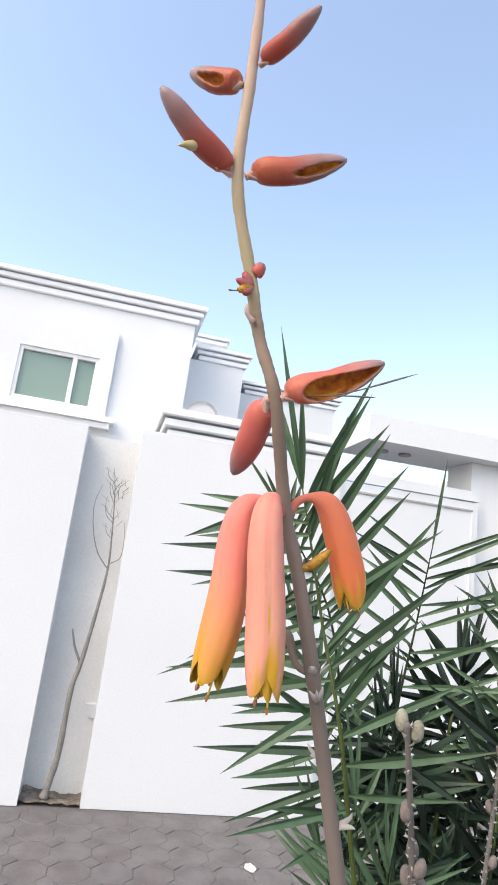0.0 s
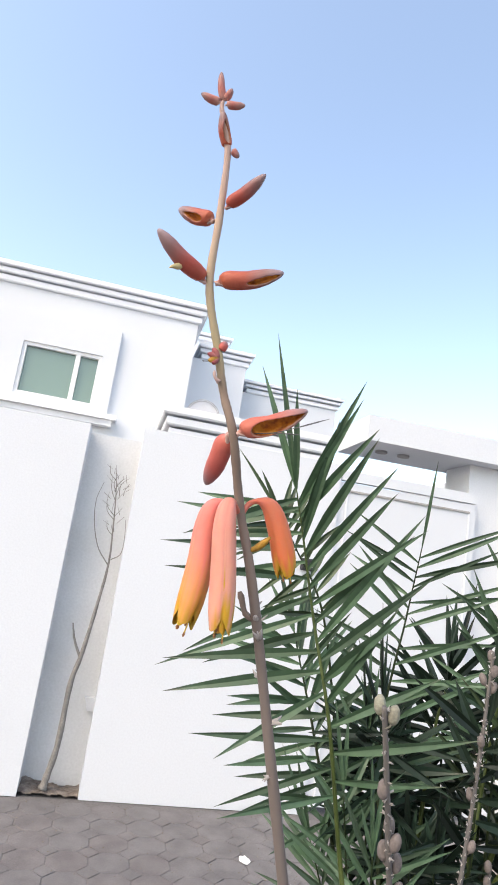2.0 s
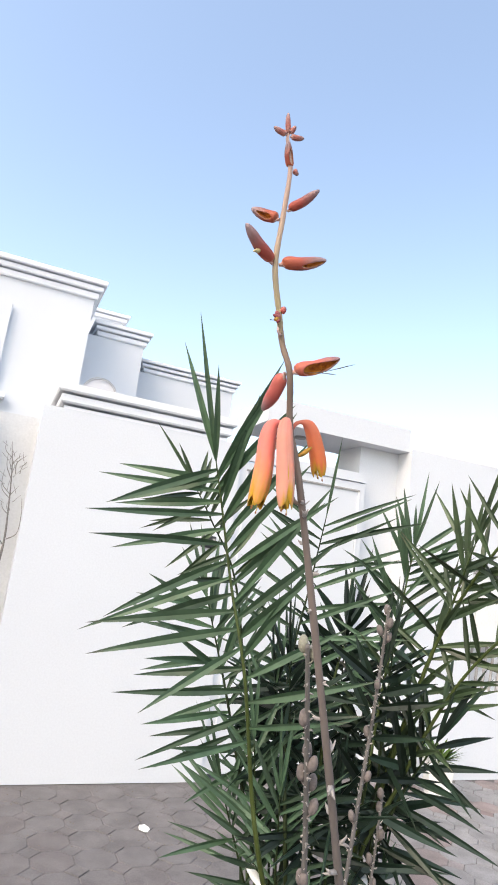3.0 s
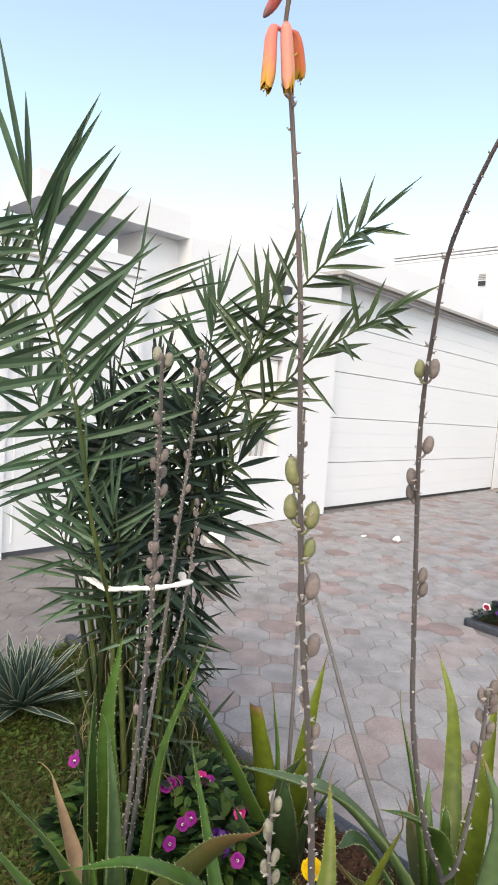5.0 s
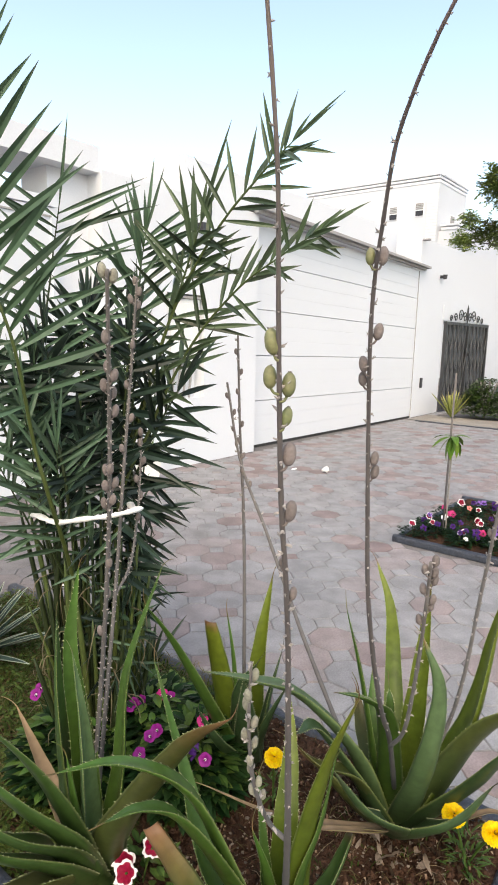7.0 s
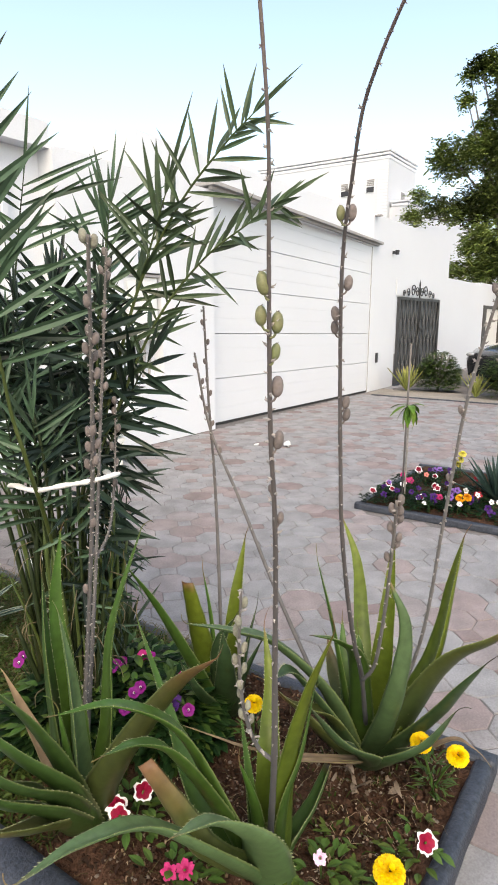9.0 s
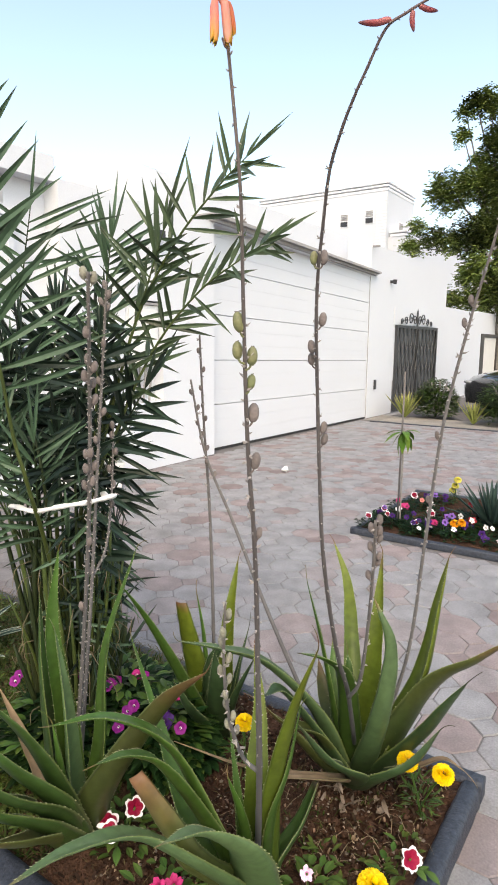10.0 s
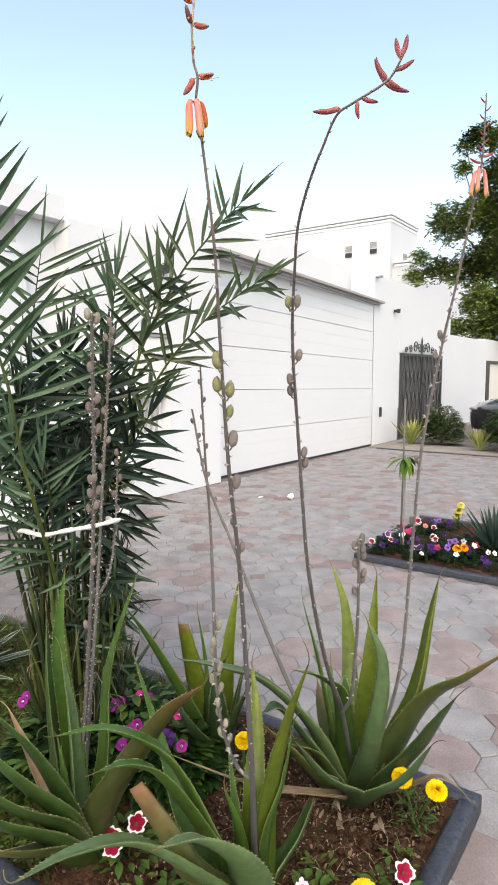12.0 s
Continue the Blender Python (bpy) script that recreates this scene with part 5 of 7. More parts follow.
def frond(pts, leaf_len, count, material, seed, left=(85, 45), right=(85, 45), face=(-0.5, -0.85, 0.1), first=0.35, width=0.017, droop=0.03, r0=0.008, label="", sizes=(1, 1), scatter=0.35, rachis=None, ends=3, wild=16, fade=0.22, forward=(0, 0), spear=1.0):
    """One frond: a tapering rachis with two ranks of leaflets that stand off it at the angles given for its foot and its tip."""
    r = random.Random(seed)
    line = spline(pts, 70)
    n = len(line)
    v, f, al = along_tube(line, [r0 * (1 - 0.8 * i / (n - 1)) for i in range(n)], 7)
    st = under(raw("frond", v, f, rachis or RACHIS, None, al, label), PALM)
    face = Vector(face)
    for k in range(count + ends):
        last = k >= count
        u = 1.0 if last else first + (0.985 - first) * k / (count - 1)
        i = min(int(u * (n - 1)), n - 1)
        d = (line[min(i + 1, n - 1)] - line[max(i - 2, 0)]).normalized()
        s = d.cross(face)
        s = s.normalized() if s.length > 1e-3 else d.orthogonal()
        nor = s.cross(d).normalized()
        sgn = 1 if k % 2 else -1
        a0, a1 = right if sgn > 0 else left
        ang = radians(a0 + (a1 - a0) * (u - first) / (1 - first) + r.uniform(-wild, wild))
        if last:
            ang = radians((2, 7, 14)[k - count])
        tilt = r.uniform(-scatter, scatter) + (forward[1] if sgn > 0 else forward[0])
        o = s * sgn * math.cos(tilt) + nor * math.sin(tilt)
        dirn = (d * math.cos(ang) + o * math.sin(ang)).normalized()
        grow = min(1, 0.65 + 1.8 * (u - first)) * (1 - fade * max(0, u - 0.5) / 0.5)
        L = leaf_len * grow * r.uniform(0.82, 1.1) * (sizes[1] if sgn > 0 else sizes[0])
        if last:
            L *= (1.25, 1.0, 0.7)[k - count] * spear
        leaflet(st, line[i], dirn, nor, L, width * (0.7 if last else 1) * (0.75 + 0.25 * grow) * r.uniform(0.85, 1.15), droop + r.uniform(-0.03, 0.03), material)
    return st


frond(F1, 0.27, 35, PALM_LEAF, 1, (98, 84), (74, 36), (-0.4, -0.9, 0.1), 0.5, 0.0175, 0.02, 0.0065, "tall green frond of long narrow leaflets", (1.12, 1.18), 0.4, None, 3, 14, 0.2, (0.1, 0.55), 0.98)
frond(F2, 0.24, 30, PALM_LEAF, 2, (72, 60), (70, 60), (-0.5, -0.85, 0.1), 0.5, 0.0125, 0.02, 0.006, "", (1, 1.3), 0.4, RACHIS_DARK, 1, 12)
frond(F3, 0.2, 40, PALM_OLIVE, 3, (58, 42), (66, 46), (-0.75, -0.5, 0.2), 0.36, 0.0135, 0.04, 0.007, "arching olive green frond", (1, 1), 1.1, None, 3, 24, 0.42)
frond(F4, 0.18, 36, PALM_OLIVE, 4, (58, 44), (70, 48), (-0.75, -0.5, 0.2), 0.36, 0.013, 0.05, 0.006, "arching olive green frond", (1, 1), 1.2, None, 3, 26, 0.45)
frond(F6, 0.22, 32, PALM_LEAF, 5, (60, 35), (62, 35), (-0.45, -0.85, 0.1), 0.45, 0.0135, 0.02, 0.006, "", (1, 1), 0.9, None, 3, 24)
frond(F7, 0.24, 36, PALM_OLIVE, 8, (70, 40), (80, 45), (-0.7, -0.6, 0.1), 0.4, 0.0145, 0.04, 0.008, "", (1, 1), 1.4, None, 3, 34)
frond(F8, 0.22, 32, PALM_SHADE, 9, (80, 50), (105, 70), (-0.7, -0.6, 0.1), 0.4, 0.016, 0.06, 0.008, "", (1, 1), 1.0, RACHIS_DARK, 3, 26)
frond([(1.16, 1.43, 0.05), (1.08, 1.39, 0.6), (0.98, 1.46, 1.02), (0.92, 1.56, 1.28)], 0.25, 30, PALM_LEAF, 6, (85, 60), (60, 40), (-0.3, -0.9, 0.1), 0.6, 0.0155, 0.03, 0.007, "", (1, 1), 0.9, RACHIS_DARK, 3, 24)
frond([(1.22, 1.44, 0.05), (1.2, 1.45, 0.75), (1.25, 1.5, 1.1), (1.3, 1.52, 1.25)], 0.22, 28, PALM_SHADE, 7, (75, 50), (75, 50), (-0.5, -0.8, 0.1), 0.36, 0.0165, 0.03, 0.008, "", (1, 1), 1.0, None, 3, 24)
frond([(1.19, 1.44, 0.05), (1.12, 1.47, 0.6), (1.021, 1.5, 1.085), (0.96, 1.5, 1.333), (0.882, 1.5, 1.461), (0.83, 1.49, 1.53)], 0.2, 20, PALM_OLIVE, 14, (88, 70), (70, 60), (-0.35, -0.9, 0.1), 0.6, 0.0135, 0.06, 0.005, "", (1.05, 0.9), 0.7, RACHIS_DARK, 2, 20, 0.35)
# inner fronds on the side of the villa
for k, (x, y, z) in enumerate(((0.99, 1.36, 1.02), (1.03, 1.3, 0.94), (1.06, 1.42, 1.12), (0.97, 1.45, 0.9))):
    frond([(1.17, 1.41, 0.06), (1.12, 1.38, 0.5), ((x + 1.1) / 2, (y + 1.38) / 2, 0.72), (x, y, z)], 0.21, 18, PALM_LEAF, 60 + k, (78, 36), (78, 36), (-0.4, -0.9, 0.1), 0.62, 0.013, 0.04, 0.006, "", (1, 1), 0.8, RACHIS_DARK, 3, 22)
prnd = random.Random(77)
for k in range(13):
    a = k * 2.399 + 0.6
    lean = prnd.uniform(0.0, 0.05)
    top = prnd.uniform(0.85, 1.22)
    o = Vector((math.cos(a), math.sin(a), 0))
    b = Vector(PALM_AT)
    pts = [b + o * 0.06, b + o * 0.09 + Vector((0, 0, 0.35)), b + o * 0.1 + Vector((0, 0, 0.66)), b + o * (0.11 + lean * 0.5) + Vector((0, 0, 0.7 + (top - 0.7) * 0.6)), b + o * (0.12 + lean) + Vector((0, 0, top))]
    frond(pts, prnd.uniform(0.17, 0.225), 30, PALM_SHADE, 20 + k, (118, 50), (118, 50), (o.x + prnd.uniform(-0.5, 0.5), o.y + prnd.uniform(-0.5, 0.5), 0.1), 0.66 if o.x * -0.57 + o.y * 0.82 > -0.3 else 0.35 if k % 2 else 0.27, 0.019, prnd.uniform(0.02, 0.16), 0.006, "", (1, 1), 1.3, RACHIS_DARK, 3, 38)
# short ragged fronds low round the foot
for k in range(17):
    a = k * 2.399 + 1.3
    o = Vector((math.cos(a), math.sin(a), 0))
    b = Vector(PALM_AT)
    h = prnd.uniform(0.42, 0.74)
    if o.x * -0.57 + o.y * 0.82 > -0.25:
        continue
    pts = [b + o * 0.05, b + o * 0.085 + Vector((0, 0, h * 0.4)), b + o * 0.1 + Vector((0, 0, h * 0.75)), b + o * prnd.uniform(0.11, 0.16) + Vector((0, 0, h))]
    frond(pts, prnd.uniform(0.12, 0.18), 20, PALM_SHADE if k % 3 else PALM_LEAF, 90 + k, (115, 70), (115, 70), (o.x + prnd.uniform(-0.6, 0.6), o.y + prnd.uniform(-0.6, 0.6), 0.1), 0.34, 0.0135, prnd.uniform(0.02, 0.2), 0.005, "", (1, 1), 1.3, RACHIS_DARK if k % 2 else RACHIS, 3, 42)
# stalks and stubs of fronds round the foot
for k in range(56):
    a = k * 2.399 + 0.2
    o = Vector((math.cos(a), math.sin(a), 0))
    b = Vector(PALM_AT)
    h = prnd.uniform(0.3, 0.75)
    g = prnd.uniform(0.004, 0.0085)
    v, f, al = along_tube(spline([b + o * prnd.uniform(0.04, 0.09), b + o * prnd.uniform(0.09, 0.13) + Vector((0, 0, h * 0.5)), b + o * prnd.uniform(0.09, 0.17) + Vector((prnd.uniform(-0.03, 0.03), prnd.uniform(-0.03, 0.03), h))], 8), [g * 1.6, g * 1.4, g * 1.2, g, g, g * 0.9, g * 0.8, g * 0.3], 6)
    under(raw("frond_stub", v, f, RACHIS if k % 2 == 0 else RACHIS_DARK, None, al), PALM)
# withered fibres hanging round the foot
fv, ff = [], []
for k in range(110):
    a = prnd.random() * 6.28
    o = Vector((math.cos(a), math.sin(a), 0))
    p = Vector(PALM_AT) + o * prnd.uniform(0.08, 0.14) + Vector((0, 0, prnd.uniform(0.08, 0.6)))
    e = p + o * prnd.uniform(0.0, 0.06) + Vector((prnd.uniform(-0.06, 0.06), prnd.uniform(-0.06, 0.06), prnd.uniform(-0.14, 0.06)))
    v, f, al = along_tube(spline([p, p.lerp(e, 0.5) + o * 0.02 + Vector((0, 0, 0.02)), e], 6), [0.0016, 0.0016, 0.0014, 0.0012, 0.001, 0.0005], 4)
    s = len(fv)
    fv += v
    ff += [tuple(q + s for q in t) for t in f]
fibre = under(raw("fibre", fv, ff, mat("withered_palm_fibre", (0.16, 0.13, 0.075), 0.8, vary=0.3, scale=20), None), PALM)
fibre["kind"] = "stuff"
CLOTH = mat("white_cotton_cloth", (0.78, 0.77, 0.74), 0.9, vary=0.08, scale=30, fine=300, bump=0.5)


def closed_line(pts, n):
    k = len(pts)
    wide = spline(pts[-2:] + pts + pts[:3], (k + 4) * n + 1)
    return wide[2 * n:(k + 2) * n + 1]


ring = closed_line(TIE, 8)
v, f, al = along_tube(ring, [0.0092 + 0.0014 * math.sin(k * 0.9) + 0.001 * math.sin(k * 2.3) for k in range(len(ring))], 12, (Vector((0, 0, 1)), 0.62))
tie = raw("cloth_tie", v, f, CLOTH, None)
tagged(tie, "twisted white cloth band tied round the palm fronds", "tie")


# ---- garden bed ----
def ribbon_kerb(pts, w, h, seed=1):
    """A low kerb stone run with a rounded top and worn edges."""
    r = random.Random(seed)
    out = []
    for (x0, y0), (x1, y1) in zip(pts, pts[1:]):
        d = Vector((x1 - x0, y1 - y0, 0))
        L = d.length
        d.normalize()
        s = Vector((-d.y, d.x, 0))
        n = max(2, int(L / 0.03))
        prof = [(-0.5, -0.03), (-0.5, 0.72), (-0.42, 0.9), (-0.25, 0.99), (0.0, 1.0), (0.25, 0.99), (0.42, 0.9), (0.5, 0.72), (0.5, -0.03)]
        verts, faces = [], []
        for i in range(n + 1):
            p = Vector((x0, y0, 0)) + d * (L * i / n)
            for a, b in prof:
                j = 0.0028 * noise.noise(Vector((p.x * 18 + a * 3, p.y * 18 + b * 3, seed)))
                verts.append(p + s * (a * w + j) + Vector((0, 0, b * h + j * 1.2)))
        m = len(prof)
        for i in range(n):
            for k in range(m - 1):
                a = i * m + k
                faces.append((a, a + 1, a + m + 1, a + m))
        faces += [tuple(range(m))[::-1], tuple(range(n * m, n * m + m))]
        out.append((verts, faces))
    return out


def kerb(label, pts, w=0.095, h=0.085, seed=1):
    for v, f in ribbon_kerb(pts, w, h, seed):
        tagged(raw("kerb", v, f, KERB, None), label, "kerb", kind="structure")


kerb("low kerb painted blue-black round the aloe bed", [(1.655, 0.347), (1.655, 2.6)], 0.055, 0.06, seed=1)
kerb("low kerb painted blue-black round the aloe bed", [(0.73, 0.372), (1.627, 0.372)], 0.05, 0.06, seed=2)
kerb("low kerb painted blue-black round the aloe bed", [(0.765, 0.42), (0.765, 2.6)], seed=3)
kerb("low kerb painted blue-black round the aloe bed", [(0.815, 2.55), (1.64, 2.55)], 0.08, 0.04, seed=4)


def soil_patch(x0, y0, x1, y1, z, step, label, rough=0.018, material=None):
    nx, ny = int((x1 - x0) / step), int((y1 - y0) / step)
    verts, faces = [], []
    for j in range(ny + 1):
        for i in range(nx + 1):
            x, y = x0 + (x1 - x0) * i / nx, y0 + (y1 - y0) * j / ny
            h = noise.noise(Vector((x * 5, y * 5, 1.0))) * rough + noise.noise(Vector((x * 22, y * 22, 4.0))) * rough * 0.5 + noise.noise(Vector((x * 70, y * 70, 7.0))) * rough * 0.25
            verts.append((x, y, z + h))
    for j in range(ny):
        for i in range(nx):
            a = j * (nx + 1) + i
            faces.append((a, a + 1, a + nx + 2, a + nx + 1))
    return tagged(raw("soil", verts, faces, material or SOIL, None), label, "soil", kind="structure")


soil_patch(0.8, 0.39, 1.65, 2.52, 0.045, 0.014, "dry crumbly brown soil in the aloe bed")
grnd = random.Random(9)
PEBBLE = mat("pale_pebble", (0.22, 0.18, 0.145), 0.8, vary=0.25, scale=30, fine=200, bump=0.4, rand=0.3)


def scatter_stones(n, x0, y0, x1, y1, z, size, label, material=None, name="pebbles"):
    verts, faces = [], []
    for _ in range(n):
        c = Vector((grnd.uniform(x0, x1), grnd.uniform(y0, y1), z + grnd.uniform(-0.002, 0.006)))
        s = size * grnd.uniform(0.3, 1.0) ** 1.5
        sq = grnd.uniform(0.5, 0.9)
        o = len(verts)
        rot = grnd.random() * 6
        ring = [(1, 0, 0), (0.3, 0.9, 0), (-0.8, 0.6, 0), (-0.8, -0.6, 0), (0.3, -0.9, 0), (0, 0, sq), (0, 0, -sq)]
        for a, b, h in ring:
            k = grnd.uniform(0.75, 1.2)
            verts.append(c + Vector(((a * math.cos(rot) - b * math.sin(rot)) * s * k, (a * math.sin(rot) + b * math.cos(rot)) * s * k, h * s)))
        for k in range(5):
            faces += [(o + k, o + (k + 1) % 5, o + 5), (o + (k + 1) % 5, o + k, o + 6)]
    return tagged(raw(name, verts, faces, material or PEBBLE, None, None, "", False), label, "gravel", kind="stuff")


scatter_stones(800, 0.82, 0.41, 1.64, 1.1, 0.05, 0.006, "small pale pebbles on the soil")
scatter_stones(2600, 0.82, 0.41, 1.64, 1.3, 0.048, 0.012, "crumbling clods of red-brown soil", SOIL, "soil_clods")

LITTER = mat("brown_grit", (0.2, 0.175, 0.15), 0.9, vary=0.3, scale=30, fine=200, bump=0.4)
scatter_stones(420, -0.7, 3.2, 1.8, 4.0, 0.0, 0.0055, "brown grit and crumbled leaves on the paving", LITTER, "grit")

GRASS_DRY = leaf_mat("dry_grass", (0.085, 0.07, 0.03), (0.125, 0.104, 0.05), (0.2, 0.17, 0.09), 0.7, rough=0.7)
GRASS_GREEN = leaf_mat("green_weed", (0.018, 0.034, 0.007), (0.042, 0.06, 0.013), (0.08, 0.088, 0.026), 0.8, rough=0.6)


def blades(name, n, region, length, width, z, material, label, category, flat=0.6):
    verts, faces, al = [], [], []
    x0, y0, x1, y1 = region
    for _ in range(n):
        p = Vector((grnd.uniform(x0, x1), grnd.uniform(y0, y1), z))
        a = grnd.random() * 6.28
        L = length * grnd.uniform(0.4, 1.2)
        o = Vector((math.cos(a), math.sin(a), 0))
        s = Vector((-o.y, o.x, 0)) * width * 0.5
        up = grnd.uniform(0.15, 1.0) * (1 - flat) + 0.15
        k = len(verts)
        m1 = p + o * L * 0.5 * (1 - up * 0.5) + Vector((0, 0, L * 0.5 * up + 0.006))
        e = p + o * L * (1 - up * 0.4) + Vector((grnd.uniform(-0.2, 0.2) * L, grnd.uniform(-0.2, 0.2) * L, L * 0.55 * up))
        verts += [p - s, p + s, m1 - s * 0.8, m1 + s * 0.8, e]
        al += [0, 0, 0.5, 0.5, 1]
        faces += [(k, k + 1, k + 3, k + 2), (k + 2, k + 3, k + 4)]
    ob = raw(name, verts, faces, material, None, al, "", False)
    return tagged(ob, label, category, kind="stuff")


blades("dry_grass", 7000, (0.82, 1.35, 1.68, 2.5), 0.07, 0.0028, 0.05, GRASS_DRY, "matted straw-coloured grass over the soil", "grass", 0.75)
blades("weeds", 8200, (0.82, 1.1, 1.62, 2.5), 0.075, 0.005, 0.05, GRASS_GREEN, "low green weeds among dry grass", "weeds", 0.5)
blades("dry_grass", 520, (0.83, 0.41, 1.62, 1.3), 0.05, 0.002, 0.05, GRASS_DRY, "thin dry straws on bare soil", "grass", 0.85)
blades("weeds", 200, (1.0, 0.42, 1.6, 0.75), 0.03, 0.004, 0.05, GRASS_GREEN, "a few green seedlings on bare soil", "weeds", 0.3)

ROOT = leaf_mat("pale_root_fibre", (0.16, 0.11, 0.07), (0.24, 0.18, 0.12), (0.3, 0.24, 0.17), 0.6, rough=0.85, rand=0.2, spec=0.06)
blades("root_fibres", 170, (1.05, 0.41, 1.62, 0.85), 0.06, 0.0016, 0.054, ROOT, "thin pale roots and straws on the soil", "roots", 0.7)
scatter_stones(380, 1.0, 0.41, 1.62, 0.9, 0.052, 0.016, "dark lumps of crumbled soil", SOIL, "soil_clods")
scatter_stones(260, 1.0, 0.41, 1.62, 0.9, 0.054, 0.0045, "small pale chips on the soil", PEBBLE, "pebbles")
LITTER_TAN = leaf_mat("dry_leaf_litter", (0.16, 0.1, 0.06), (0.26, 0.19, 0.13), (0.34, 0.27, 0.2), 0.6, rough=0.85, rand=0.3)
LITTER_DARK = leaf_mat("rotting_leaf_litter", (0.03, 0.02, 0.014), (0.055, 0.035, 0.022), (0.07, 0.05, 0.035), 0.6, rough=0.85, rand=0.3)
blades("leaf_litter", 420, (0.84, 0.42, 1.62, 1.0), 0.015, 0.006, 0.052, LITTER_TAN, "small tan flakes of dry leaf on the soil", "litter", 0.7)
blades("leaf_litter", 900, (0.84, 0.42, 1.62, 1.1), 0.028, 0.008, 0.052, LITTER_DARK, "dark rotting leaf flakes on the soil", "litter", 0.6)

# ---- flowers in the bed ----
CLOVER = leaf_mat("small_weed_leaf", (0.036, 0.06, 0.011), (0.06, 0.092, 0.016), (0.09, 0.11, 0.024), 0.8, rough=0.55, rand=0.1)
LEAF_SOFT = leaf_mat("soft_green_leaf", (0.03, 0.06, 0.012), (0.05, 0.095, 0.018), (0.07, 0.11, 0.022), 0.8, rough=0.5, rand=0.2)
# Deep green taken near black: shade between low leaves is in the colour.
LEAF_SHADE = leaf_mat("deep_green_leaf", (0.004, 0.011, 0.004), (0.009, 0.027, 0.007), (0.018, 0.042, 0.011), 0.8, rough=0.5, rand=0.3, spec=0.1)
for dull in (SOIL, PEBBLE, LITTER, GRASS_DRY, GRASS_GREEN, LITTER_TAN, LITTER_DARK):
    dull.node_tree.nodes["Principled BSDF"].inputs["Specular IOR Level"].default_value = 0.06


def two_tone(name, heart, edge, split):
    m = leaf_mat(name, heart, heart, edge, split, rough=0.55, fine=200, rand=0.06)
    for n in m.node_tree.nodes:
        if n.type == "VALTORGB":
            e = n.color_ramp.elements.new(min(0.99, split + 0.06))
            e.color = (*edge, 1)
        if n.type == "MATH" and n.operation == "MULTIPLY_ADD":
            n.inputs[1].default_value, n.inputs[2].default_value = 0.12, -0.06
    return m


P_REDWHITE = two_tone("petunia_red_with_white_rim", (0.22, 0.004, 0.03), (0.72, 0.7, 0.72), 0.74)
P_PINK = two_tone("petunia_pink", (0.3, 0.01, 0.08), (0.42, 0.03, 0.14), 0.3)
P_PALE = two_tone("petunia_pale_pink", (0.4, 0.16, 0.3), (0.66, 0.45, 0.6), 0.25)
P_PURPLE = two_tone("petunia_violet", (0.015, 0.003, 0.03), (0.04, 0.008, 0.1), 0.3)
P_RED = two_tone("petunia_red", (0.2, 0.005, 0.012), (0.3, 0.015, 0.025), 0.2)
P_WHITE = two_tone("petunia_white", (0.5, 0.42, 0.46), (0.72, 0.7, 0.7), 0.2)
P_CORAL = two_tone("petunia_coral", (0.5, 0.12, 0.1), (0.6, 0.2, 0.17), 0.3)
P_LILAC = two_tone("petunia_lilac", (0.05, 0.012, 0.12), (0.2, 0.1, 0.36), 0.35)
V_PURPLE = two_tone("vinca_magenta_white_eye", (0.85, 0.75, 0.82), (0.19, 0.008, 0.16), 0.17)
V_PINK = two_tone("vinca_pink_white_eye", (0.85, 0.75, 0.8), (0.36, 0.014, 0.15), 0.17)
MARIGOLD = leaf_mat("marigold_petal", (0.6, 0.3, 0.006), (0.72, 0.48, 0.006), (0.75, 0.54, 0.01), 0.6, rough=0.6, fine=150, rand=0.1)
ORANGE = leaf_mat("orange_petal", (0.6, 0.2, 0.01), (0.8, 0.33, 0.01), (0.85, 0.4, 0.02), 0.6, rough=0.6, fine=150)


def petal_disc(parent, at, facing, r, material, petals=5, ruffle=0.2, cup=0.25, name="flower", label=""):
    """A trumpet flower: ruffled lobes round a sunken throat."""
    d = Vector(facing).normalized()
    x = d.orthogonal().normalized()
    y = d.cross(x)
    rings, K = 6, petals * 8
    verts, al, faces = [], [], []
    c = Vector(at)
    ph = grnd.random() * 6
    for i in range(rings + 1):
        t = i / rings
        for k in range(K):
            a = 2 * math.pi * k / K
            lobe = abs(math.cos(petals * a / 2 + ph)) ** 0.6
            jag = noise.noise(Vector((math.cos(a) * 4.5 + ph * 9, math.sin(a) * 4.5, ph + t)))
            rr = r * t * (1 - (1 - lobe) * (0.12 + ruffle) * t) * (1 + 0.3 * jag * t * ruffle * 4)
            h = cup * r * t ** 1.5 - (0.35 * r * (1 - t) ** 3) + ruffle * 0.35 * r * t * t * math.sin(a * petals * 2 + ph * 3)
            verts.append(c + (x * math.cos(a) + y * math.sin(a)) * rr + d * h)
            al.append(min(1, max(0, t + 0.22 * jag * t)))
    for i in range(rings):
        for k in range(K):
            a, b = i * K + k, i * K + (k + 1) % K
            faces.append((a, b, b + K, a + K))
    back = len(verts)
    verts.append(c - d * r * 0.75)
    al.append(0.5)
    for k in range(K):
        faces.append((back, 3 * K + (k + 1) % K, 3 * K + k))
    return raw(name, verts, faces, material, parent, al, label)


